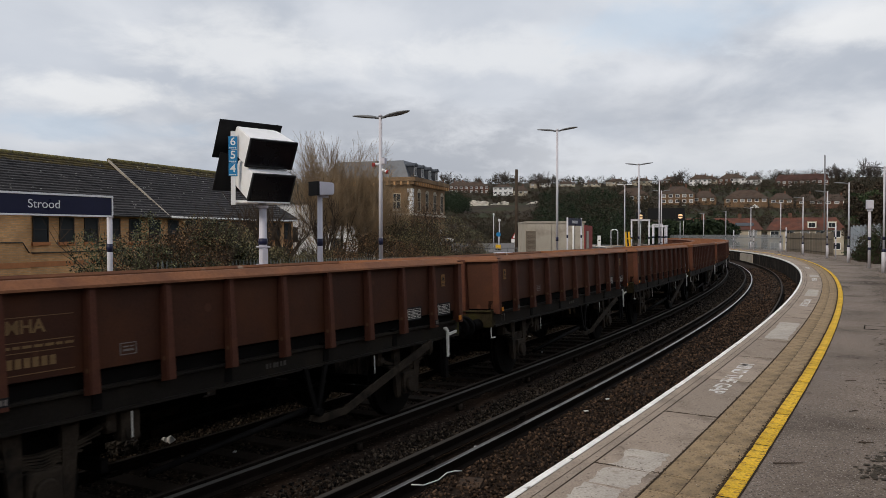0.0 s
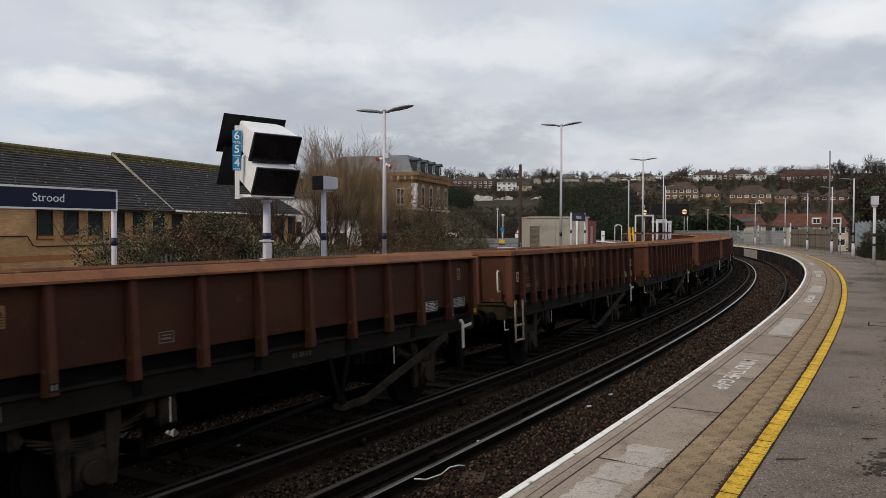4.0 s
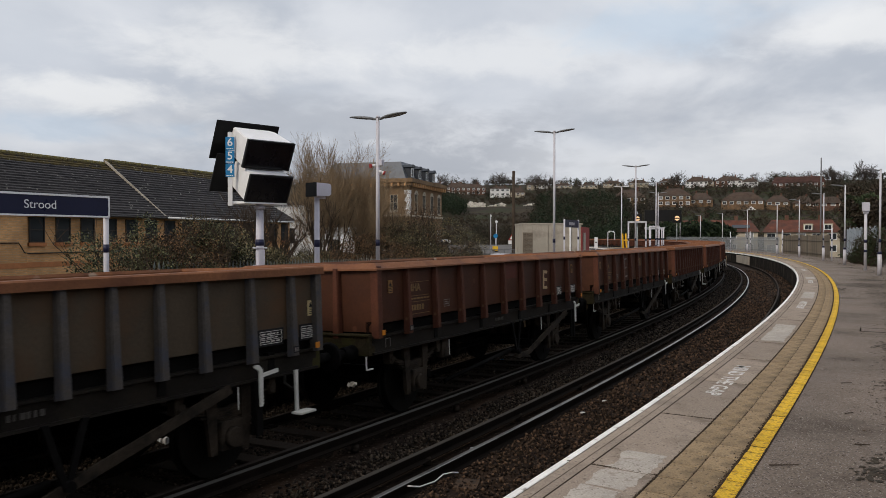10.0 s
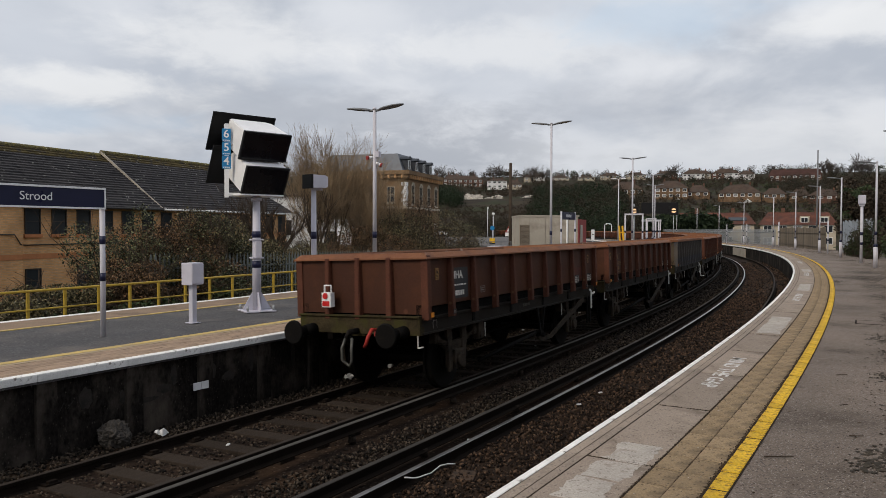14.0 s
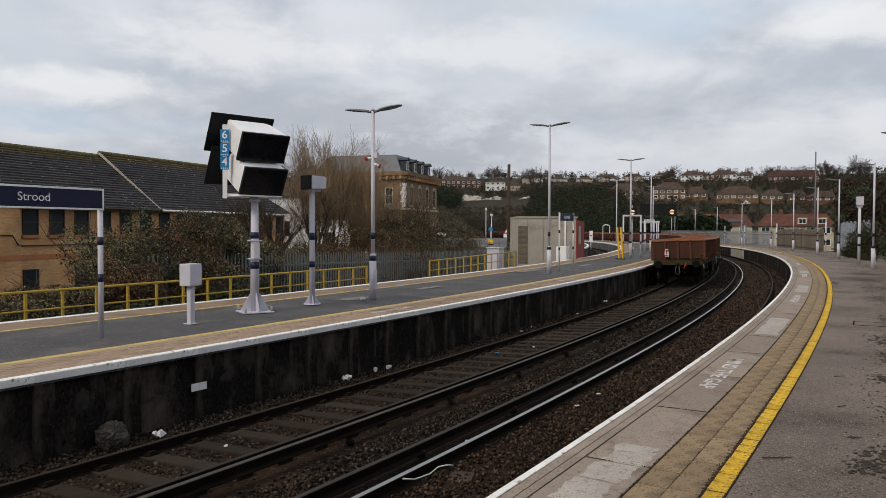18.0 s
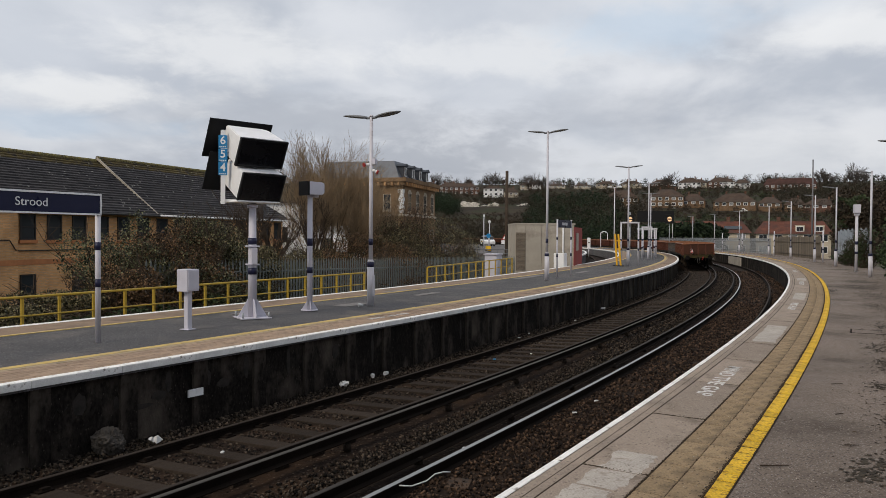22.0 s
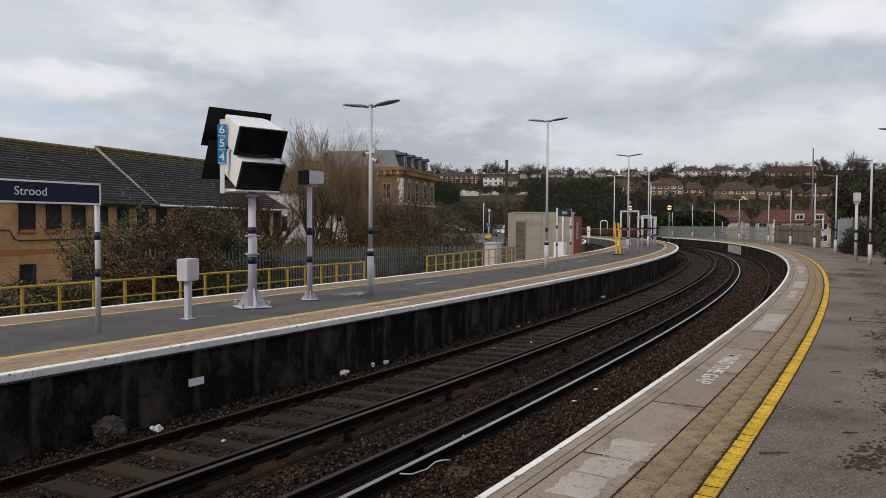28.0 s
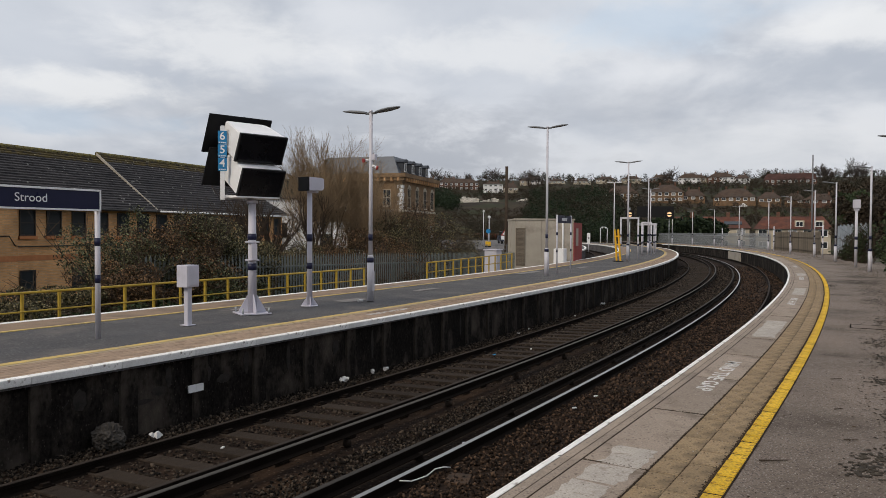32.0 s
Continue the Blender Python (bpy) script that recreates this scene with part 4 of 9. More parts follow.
def print_block(w, mat, x, size, dark=None, code="MHA"):
    """The type code over bars for the small print and the running number, framed or on a dark panel."""
    bm = bmesh.new()
    if dark:
        box(bm, x - 0.05, x + 0.56, SIDE_Y - 0.004, SIDE_Y, FLOOR + 0.17, FLOOR + 0.66)
        block = part("number_panel", bm, dark, w, "dark repainted panel with white lettering")
    else:
        for z0, z1 in ((0.16, 0.166), (0.335, 0.341), (0.42, 0.426), (0.62, 0.626)):
            box(bm, x - 0.03, x + 0.58, SIDE_Y - 0.003, SIDE_Y, FLOOR + z0, FLOOR + z1)
        block = part("lettering_frame", bm, mat, w, "faded painted frame with lettering")
    lettering("type_code", code, size, mat, block, pose(x, SIDE_Y - 0.006, FLOOR + 0.54, 90), bold=0.004, align='LEFT')
    random.seed(int(x * 100) + len(w.name))
    bm = bmesh.new()
    k = x
    while k < x + 0.5:
        g = random.uniform(0.03, 0.09)
        box(bm, k, k + g, SIDE_Y - 0.007, SIDE_Y - 0.004, FLOOR + 0.372, FLOOR + 0.395)
        k += g + 0.02
    for q in range(6):
        box(bm, x + q * 0.072, x + q * 0.072 + 0.052, SIDE_Y - 0.007, SIDE_Y - 0.004, FLOOR + 0.215, FLOOR + 0.295)
    tagged(part("number_bars", bm, mat, block), kind="stuff")


def mark(w, name, text, x, z, size, mat, bold=0.0, turn=0.0):
    lettering(name, text, size, mat, w, pose(x, SIDE_Y - 0.006, z, 90, 0, 0) @ pose(0, 0, 0, 0, 0, turn), bold=bold)


def logo_bars(w, x, gap=0.75):
    """Three plain emblem shapes in faded yellow, one to a bay."""
    for k in range(3):
        bm = bmesh.new()
        box(bm, x + k * gap, x + k * gap + 0.13, SIDE_Y - 0.006, SIDE_Y - 0.002, FLOOR + 0.46, FLOOR + 0.68)
        part("emblem", bm, M_STENCIL, w, "faded yellow painted emblem")


def foot_step(w, x=7.6):
    bm = bmesh.new()
    rbox(bm, x, x + 0.045, -WIDTH + 0.02, -WIDTH + 0.05, 0.58, 1.05, 0.006)
    rbox(bm, x - 0.05, x + 0.20, -WIDTH - 0.10, -WIDTH + 0.05, 0.555, 0.582, 0.008)
    part("foot_step", bm, M_HANDLE, w, "white-painted foot step")


def grab_handle(w, x, y):
    bm = bmesh.new()
    path_tube(bm, [(x, y, 1.50), (x - 0.055, y, 1.49), (x - 0.075, y, 1.52), (x - 0.075, y, 1.83), (x - 0.055, y, 1.86), (x, y, 1.85)], 0.016, 8)
    part("grab_handle", bm, M_HANDLE, w, "white grab handle")


def ladder(w):
    bm = bmesh.new()
    for x in (-0.03, 0.30):
        rbox(bm, x, x + 0.028, -WIDTH - 0.05, -WIDTH - 0.02, 0.60, 1.33, 0.006)
    for z in (0.62, 0.88):
        rbox(bm, -0.03, 0.328, -WIDTH - 0.06, -WIDTH - 0.01, z, z + 0.028, 0.006)
    part("step_ladder", bm, M_LADDER, w, "grubby white-painted step ladder")


kit_brown = wagon_meshes(M_WAGON, M_WAGON_RIB, 10)
UNEVEN = (0.49, 0.65, 0.66, 0.54, 0.52, 0.50, 0.48, 0.50, 0.52, 0.54, 0.66, 0.65, 0.49)
kit_grey = wagon_meshes(M_WAGON_GREY, M_RIB_BLUE, UNEVEN, 6.9, False)
kit_short = wagon_meshes(M_WAGON, M_WAGON_RIB, UNEVEN, 7.2, False)
kit_many = wagon_meshes(M_WAGON, M_WAGON_RIB, 15, BODY, False)
plain_brown = build_wagon(kit_brown, WAGON_LABEL)
plain_many = build_wagon(kit_many, "brown open freight wagon with closely spaced ribs")
plain_short = build_wagon(kit_short, "short brown open freight wagon with closely spaced ribs")
wagons = []
for n in range(22):
    if n == 2:
        w = build_wagon(kit_grey, "grey-brown open freight wagon with faded blue ribs")
    else:
        src = plain_short if n in (5, 9) else plain_many if n in (8, 13, 16) else plain_brown
        w = copy_thing(src, Matrix.Identity(4)) if n not in (0, 5, 8) else src
    wagons.append(w)


def decorate():
    w = wagons
    print_block(w[0], M_HANDLE, 0.86, 0.17, M_SLATE_PANEL)
    w[0]["label"] = "last rust-brown open wagon with a tail lamp on its end"
    for n, x in ((1, 0.86), (3, 0.86), (4, 0.86), (6, 0.86), (10, 0.86)):
        print_block(w[n], M_STENCIL, x, 0.15)
    print_block(w[8], M_STENCIL, 0.62, 0.15, None, "MPA")
    mark(w[3], "sprayed_letter", "E", 5.90, FLOOR + 0.40, 0.52, M_SPRAY, 0.006, -4)
    mark(w[6], "chalk_letter", "E", 0.40, FLOOR + 0.44, 0.34, M_CHALK, -0.010, 8)
    mark(w[4], "chalk_letter", "E", 2.76, FLOOR + 0.42, 0.78, M_CHALK, -0.014, 3)
    mark(w[5], "chalk_letter", "B", 2.07, FLOOR + 0.46, 0.46, M_CHALK, -0.010, 6)
    mark(w[5], "chalk_letter", "C", 5.73, FLOOR + 0.42, 0.52, M_CHALK, -0.016, 0)
    mark(w[10], "chalk_letter", "MT", 0.42, FLOOR + 0.46, 0.22, M_CHALK, -0.006, 5)
    logo_bars(w[8], 3.45, 0.56)
    logo_bars(w[4], 3.98, 0.17)
    foot_step(w[2], 6.42)
    foot_step(w[5], 7.02)
    grab_handle(w[8], -0.03, -WIDTH + 0.25)
    grab_handle(w[3], -0.03, WIDTH - 0.42)
    ladder(w[8])
    # patches of fresher paint
    for n, x, z0, z1 in ((0, 6.36, 0.16, 0.42), (3, 3.99, 0.52, 0.80), (12, 2.4, 0.2, 0.45)):
        bm = bmesh.new()
        box(bm, x, x + 0.60, SIDE_Y - 0.003, SIDE_Y, FLOOR + z0, FLOOR + z1)
        part("paint_patch", bm, M_RED_DULL, w[n], "brighter red touched-up patch")
    # tail lamp on the last wagon
    bm = bmesh.new()
    rbox(bm, -0.06, 0.06, -0.10, 0.10, 0.0, 0.26, 0.02)
    path_tube(bm, [(0, -0.07, 0.24), (0, -0.07, 0.38), (0, 0.07, 0.38), (0, 0.07, 0.24)], 0.016, 8)
    lamp = part("tail_lamp", bm, M_WHITE, w[0], "white battery tail lamp", m=pose(-0.14, 0.50, FLOOR + 0.10) @ Matrix.Diagonal((0.9, 0.9, 0.9, 1)))
    bm = bmesh.new()
    tube(bm, (-0.06, 0.01, 0.20), (-0.085, 0.01, 0.20), 0.055, 0.05, 16)
    box(bm, -0.066, -0.06, -0.07, 0.08, 0.02, 0.11)
    part("red_lens", bm, M_LENS, lamp, "red lens and reflector plate")


M_SLATE_PANEL = material("slate_grey_panel", (0.035, 0.034, 0.036), 0.7, vary=0.15)
M_RED_DULL = material("dull_red_patch", (0.085, 0.024, 0.016), 0.7, vary=0.25, scale=3)
decorate()

# ---------------------------------------------------------------- posts, lamps, signs
def bands(parent, r, spots):
    for z0, z1 in spots:
        bm = bmesh.new()
        tube(bm, (0, 0, z0), (0, 0, z1), r + 0.003, r + 0.003, 14)
        part("navy_band", bm, M_NAVY, parent, "navy band")


def lamp_head(length=0.72, wide=0.15):
    """A leaf-shaped lantern that points along +x and rises a little."""
    bm = bmesh.new()
    rings = []
    for u, w, h in ((0.0, 0.25, 0.6), (0.12, 0.55, 0.9), (0.35, 0.95, 1.0), (0.65, 1.0, 0.9), (0.88, 0.7, 0.6), (1.0, 0.25, 0.3)):
        ring = []
        for k in range(10):
            a = k * math.tau / 10
            y = math.cos(a) * wide * w
            z = math.sin(a) * 0.055 * h
            if z < 0:
                z *= 0.45
            ring.append(bm.verts.new((0.12 + u * length, y, z + 0.09 * u)))
        rings.append(ring)
    for a, b in zip(rings, rings[1:]):
        for k in range(10):
            f = bm.faces.new((a[k], a[(k + 1) % 10], b[(k + 1) % 10], b[k]))
            f.smooth = True
    bm.faces.new(rings[0][::-1])
    bm.faces.new(rings[-1])
    tube(bm, (0, 0, -0.01), (0.16, 0, 0.0), 0.035, 0.03, 8)
    return mesh_of("lantern", bm, M_HEAD)


LANTERN = lamp_head()


def lamp_post(s, off, height, heads, label, thick=1.08, band=((1.50, 1.66), (0.96, 1.08)), turn=-90.0):
    t = thing("platform_lamp", on_line(s, off), label, "lamp post", "platform lamps")
    bm = bmesh.new()
    tube(bm, (0, 0, 0), (0, 0, thick), 0.088, 0.088, 16)
    tube(bm, (0, 0, thick), (0, 0, thick + 0.06), 0.088, 0.055, 16)
    rbox(bm, -0.05, 0.05, -0.094, -0.08, 0.25, 0.75, 0.004)
    part("base_sleeve", bm, M_POST, t)
    bm = bmesh.new()
    tube(bm, (0, 0, thick + 0.05), (0, 0, height), 0.052, 0.042, 14)
    tube(bm, (0, 0, height), (0, 0, height + 0.05), 0.055, 0.04, 12)
    part("column", bm, M_POST, t)
    bands(t, 0.052, band[:1])
    bands(t, 0.088, band[1:])
    for k in range(heads):
        part("lantern", LANTERN, None, t, "grey leaf-shaped lantern", m=pose(0, 0, height - 0.02, 0, 0, turn + 180 * k))
    return t


LAMP_LABEL = "pale grey steel platform lamp with navy bands and two lanterns"
lamp_1 = lamp_post(7.64, -7.22, 4.68, 2, "pale grey platform lamp carrying two red horn loudspeakers")
for s, h in ((20.96, 5.93), (39.5, 6.1), (55.0, 6.1), (70.0, 6.1)):
    lamp_post(s, -7.24, h, 2, LAMP_LABEL, 1.05)
for s, h in ((19.0, 4.72), (31.3, 4.80), (45.6, 5.0), (55.1, 5.0), (64.6, 5.0), (75.4, 5.0), (90.0, 5.0), (102.3, 5.0), (113.2, 5.0), (123.2, 5.0)):
    lamp_post(s, 4.95 if s < 60 else 4.65, h, 1, "pale grey steel platform lamp with one lantern over the platform", 1.0, turn=90.0)


def horn(parent, m):
    bm = bmesh.new()
    tube(bm, (0, 0, 0), (0.09, 0, 0), 0.045, 0.045, 12)
    tube(bm, (0.09, 0, 0), (0.18, 0, 0), 0.035, 0.066, 16, False)
    h = part("horn_loudspeaker", bm, M_WHITE, parent, "white horn loudspeaker with a red mouth", m=m)
    bm = bmesh.new()
    tube(bm, (0.14, 0, 0), (0.20, 0, 0), 0.058, 0.072, 16)
    part("horn_mouth", bm, M_RED, h, "red horn mouth")


horn(lamp_1, pose(-0.02, 0.05, 3.50, 0, 8, 150) @ Matrix.Scale(0.78, 4))
horn(lamp_1, pose(0.0, -0.04, 3.36, 0, 22, -60) @ Matrix.Scale(0.78, 4))
bm = bmesh.new()
rbox(bm, -0.05, 0.05, -0.15, -0.05, 3.50, 3.64, 0.01)
part("junction_box", bm, M_LILAC, lamp_1)


def station_sign():
    t = thing("station_name_sign", on_line(-1.375, -7.1, -0.02), "navy station name board on two banded posts", "sign")
    bm = bmesh.new()
    rbox(bm, -1.14, 1.14, -0.03, 0.0, 2.055, 2.375, 0.006)
    board = part("board", bm, M_SIGN, t, "navy board face")
    bm = bmesh.new()
    for a in ((-1.15, 1.15, 2.355, 2.385), (-1.15, 1.15, 2.045, 2.072), (-1.15, -1.125, 2.05, 2.38), (1.125, 1.15, 2.05, 2.38)):
        rbox(bm, a[0], a[1], -0.042, 0.006, a[2], a[3], 0.004)
    part("border", bm, M_WHITE, board, "white border")
    lettering("station_name", "Strood", 0.178, M_WHITE, board, pose(0.02, -0.034, 2.215, 90), "white station name")
    for x in (-1.13, 1.13):
        bm = bmesh.new()
        tube(bm, (0, 0, 0), (0, 0, 2.37), 0.042, 0.042, 14)
        p = part("post", bm, M_POST, t, m=pose(x, 0.03, 0.01))
        for z0, z1 in ((1.48, 1.61), (0.89, 1.02)):
            bm = bmesh.new()
            tube(bm, (0, 0, z0), (0, 0, z1), 0.045, 0.045, 14)
            part("navy_band", bm, M_NAVY, p, "navy band")
    return t


station_sign()


def help_box():
    t = thing("equipment_box", on_line(1.72, -7.22), "pale lilac steel equipment box on a square post", "equipment box")
    bm = bmesh.new()
    rbox(bm, -0.155, 0.155, -0.12, 0.12, 0.70, 1.10, 0.012, pose(0, 0, 0, 0, 0, 8))
    b = part("casing", bm, M_LILAC, t)
    bm = bmesh.new()
    rbox(bm, -0.142, 0.142, -0.134, -0.122, 0.73, 1.08, 0.004, pose(0, 0, 0, 0, 0, 8))
    part("door", bm, M_LILAC, b)
    bm = bmesh.new()
    rbox(bm, -0.05, 0.05, -0.05, 0.05, 0.0, 0.71, 0.008)
    part("post", bm, M_LILAC, t)
    bm = bmesh.new()
    rbox(bm, -0.10, 0.10, -0.10, 0.10, 0.0, 0.012, 0.003)
    part("base_plate", bm, M_LILAC, t)
    # a thin conduit on the ground beside it
    return t


help_box()


def monitor_stack():
    t = thing("monitor_post", pose(*at(3.86, -7.66)), "lilac post carrying two hooded white train-monitor housings", "monitor")
    bm = bmesh.new()
    tube(bm, (0, 0, 0.02), (0, 0, 2.40), 0.095, 0.075, 16)
    tube(bm, (0, 0, 2.30), (0, 0, 2.36), 0.115, 0.115, 16)
    col = part("column", bm, M_LILAC, t)
    for z0, z1 in ((1.54, 1.67), (0.91, 1.05)):
        bm = bmesh.new()
        tube(bm, (0, 0, z0), (0, 0, z1), 0.098, 0.094, 16)
        part("navy_band", bm, M_NAVY, col, "navy band")
    bm = bmesh.new()
    for z in (1.10, 1.48):
        rbox(bm, -0.12, 0.12, -0.12, 0.12, z, z + 0.03, 0.006)
    rbox(bm, 0.08, 0.16, -0.06, 0.06, 1.12, 1.46, 0.01)
    part("cable_bracket", bm, M_LILAC, col)
    bm = bmesh.new()
    for k in range(4):
        prism(bm, [(0.07, -0.012, 0.02), (0.29, -0.012, 0.02), (0.29, -0.012, 0.06), (0.08, -0.012, 0.42)], (0, 0.024, 0), pose(0, 0, 0, 0, 0, 90 * k))
    part("gusset", bm, M_LILAC, t)
    bm = bmesh.new()
    rbox(bm, -0.32, 0.32, -0.32, 0.32, 0.0, 0.025, 0.006)
    bp = part("base_plate", bm, M_LILAC, t)
    for x in (-0.27, 0.27):
        for y in (-0.27, 0.27):
            bm = bmesh.new()
            tube(bm, (x, y, 0.02), (x, y, 0.13), 0.022, 0.022, 8)
            part("bolt", bm, M_GALV, bp)
    t.rotation_euler = (0, 0, radians(-59))
    face = pose(0, 0, 0, 0, 0, 13)
    bm = bmesh.new()
    rbox(bm, -0.46, 0.28, -0.49, 0.49, 2.40, 2.43, 0.008, face)
    part("carrier_plate", bm, M_WHITE, t)
    for z, w in ((3.575, 0.53), (2.88, 0.48)):
        tilt = face @ pose(0, 0, z) @ pose(0, 0, 0, 0, 26, 0)
        bm = bmesh.new()
        ring = []
        for x, hw, z0, z1 in ((-0.48, w * 0.80, -0.20, 0.25), (-0.30, w * 0.90, -0.26, 0.28), (0.38, w, -0.29, 0.29)):
            ring.append([bm.verts.new(q) for q in ((x, -hw, z0), (x, hw, z0), (x, hw, z1), (x, -hw, z1))])
        for a, b in zip(ring, ring[1:]):
            for k in range(4):
                bm.faces.new((a[k], a[(k + 1) % 4], b[(k + 1) % 4], b[k]))
        bm.faces.new(ring[0][::-1])
        bm.faces.new(ring[-1])
        bmesh.ops.bevel(bm, geom=bm.edges[:], offset=0.018, segments=2, affect='EDGES')
        h = part("housing", bm, M_WHITE, t, "white monitor housing", m=tilt)
        bm = bmesh.new()
        rbox(bm, 0.375, 0.44, -w - 0.012, w + 0.012, -0.30, 0.305, 0.008)
        part("hood", bm, M_BLACK, h, "matt black hood")
        bm = bmesh.new()
        box(bm, 0.438, 0.444, -w + 0.03, w - 0.03, -0.27, 0.27)
        part("screen", bm, M_GLASS_DARK, h, "dark switched-off screen")
        bm = bmesh.new()
        rbox(bm, -0.63, -0.605, -0.74, 0.72, -0.52, 0.325, 0.006)
        part("back_shade", bm, M_BLACK, h, "black back shade board")
        for y in (-0.4, 0.4):
            bm = bmesh.new()
            rbox(bm, -0.61, -0.45, y - 0.04, y + 0.04, -0.10, 0.10, 0.008)
            part("shade_bracket", bm, M_WHITE, h)
    return t


monitor_stack()


def number_board():
    p = at(3.86, -7.66) + Vector((-0.525, -0.32, 0.0))
    t = thing("car_stop_board", pose(p.x, p.y, 0.03, 0, 0, 12), "blue car stop plates with white numbers on a white bar", "sign")
    bm = bmesh.new()
    rbox(bm, -0.045, 0.045, -0.02, 0.02, 2.33, 3.83, 0.006)
    bar = part("bar", bm, M_WHITE, t)
    bm = bmesh.new()
    rbox(bm, 0.0, 0.66, 0.0, 0.04, 2.38, 2.43, 0.005)
    rbox(bm, 0.0, 0.66, 0.0, 0.04, 3.40, 3.44, 0.005)
    part("bracket", bm, M_WHITE, t)
    for k, c in enumerate("654"):
        z = 3.60 - k * 0.275
        bm = bmesh.new()
        rbox(bm, -0.088, 0.088, -0.03, -0.02, z - 0.132, z + 0.132, 0.004)
        pl = part("number_plate", bm, M_BLUE, t, "blue plate with a white number")
        lettering("stop_number", c, 0.225, M_WHITE, pl, pose(0, -0.032, z + 0.02, 90), bold=0.003)
        bm = bmesh.new()
        for q in range(4):
            box(bm, -0.07 + q * 0.036, -0.045 + q * 0.036, -0.033, -0.03, z - 0.115, z - 0.095)
        part("small_print", bm, M_WHITE, pl)


number_board()


def camera_post():
    t = thing("monitor_camera_post", pose(*at(5.78, -7.67)), "lilac banded post with a small hooded monitor on top", "monitor")
    bm = bmesh.new()
    tube(bm, (0, 0, 0), (0, 0, 2.62), 0.066, 0.058, 16)
    c = part("column", bm, M_LILAC, t)
    for z0, z1 in ((1.49, 1.66), (0.86, 1.0)):
        bm = bmesh.new()
        tube(bm, (0, 0, z0), (0, 0, z1), 0.07, 0.067, 16)
        part("navy_band", bm, M_NAVY, c, "navy band")
    bm = bmesh.new()
    tube(bm, (0, 0, 0), (0, 0, 0.02), 0.2, 0.2, 16)
    for k in range(4):
        prism(bm, [(0.05, -0.01, 0.015), (0.19, -0.01, 0.015), (0.06, -0.01, 0.22)], (0, 0.02, 0), pose(0, 0, 0, 0, 0, 90 * k + 20))
    part("flange", bm, M_LILAC, t)
    m = pose(0.03, 0, 2.80, 0, 0, 225) @ Matrix.Diagonal((0.9, 0.9, 0.95, 1))
    bm = bmesh.new()
    ring = []
    for x, w, z0, z1 in ((-0.30, 0.16, -0.10, 0.13), (-0.22, 0.19, -0.14, 0.16), (0.20, 0.20, -0.16, 0.17)):
        ring.append([bm.verts.new(q) for q in ((x, -w, z0), (x, w, z0), (x, w, z1), (x, -w, z1))])
    for a, b in zip(ring, ring[1:]):
        for k in range(4):
            bm.faces.new((a[k], a[(k + 1) % 4], b[(k + 1) % 4], b[k]))
    bm.faces.new(ring[0][::-1])
    bm.faces.new(ring[-1])
    bmesh.ops.bevel(bm, geom=bm.edges[:], offset=0.012, segments=2, affect='EDGES')
    h = part("housing", bm, M_LILAC, t, m=m)
    bm = bmesh.new()
    rbox(bm, 0.19, 0.25, -0.205, 0.205, -0.165, 0.175, 0.006)
    part("hood", bm, M_BLACK, h, "matt black hood")
    bm = bmesh.new()
    rbox(bm, -0.20, 0.10, -0.05, 0.05, -0.20, -0.15, 0.01)
    part("mount", bm, M_LILAC, h)


camera_post()


def running_in_board():
    """A small board on two thin posts, seen from behind."""
    t = thing("platform_sign", Matrix.Identity(4), "dark platform sign between two thin banded posts", "sign")
    for s in (22.44, 24.6):
        bm = bmesh.new()
        tube(bm, (0, 0, 0), (0, 0, 2.48), 0.035, 0.035, 12)
        p = part("post", bm, M_POST, t, m=on_line(s, -7.26))
        for z0, z1 in ((1.62, 1.75), (0.9, 1.02)):
            bm = bmesh.new()
            tube(bm, (0, 0, z0), (0, 0, z1), 0.038, 0.038, 12)
            part("navy_band", bm, M_NAVY, p, "navy band")
    bm = bmesh.new()
    rbox(bm, -1.06, 1.06, -0.02, 0.02, 2.14, 2.46, 0.005)
    b = part("board", bm, M_SIGN, t, m=on_line(23.52, -7.26))
    bm = bmesh.new()
    for q in range(5):
        box(bm, -0.4 + q * 0.16, -0.29 + q * 0.16, -0.026, -0.02, 2.24, 2.36)
    part("lettering_bars", bm, M_WHITE, b)


running_in_board()


def railing(s0, s1, off, z0, z1, ground, label):
    """Painted tube railing with a top and a middle rail, set behind the platform on lower ground."""
    t = thing("handrail", Matrix.Identity(4), label, "railing")
    k = int(round((s1 - s0) / 0.8))
    for i in range(k + 1):
        s = s0 + (s1 - s0) * i / k
        z = z0 + (z1 - z0) * i / k
        bm = bmesh.new()
        rbox(bm, -0.025, 0.025, -0.025, 0.025, ground, z + 0.01, 0.004)
        part("railing_post", bm, M_RAILING, t, m=on_line(s, off))
    for name, dz in (("top_rail", 0.0), ("middle_rail", -0.37), ("lower_rail", -0.74)):
        bm = bmesh.new()
        pts = [at(s0 + (s1 - s0) * i / k, off + 0.032, z0 + (z1 - z0) * i / k + dz) for i in range(k + 1)]
        path_tube(bm, pts, 0.026 if dz == 0 else 0.018, 8)
        part(name, bm, M_RAILING, t)
    return t


railing(-8.1, 12.7, -10.75, 0.47, 0.52, -0.95, "yellow painted tube railing behind the island platform")
railing(17.2, 26.7, -10.75, 0.56, 0.70, -0.95, "short yellow painted railing round a path end")

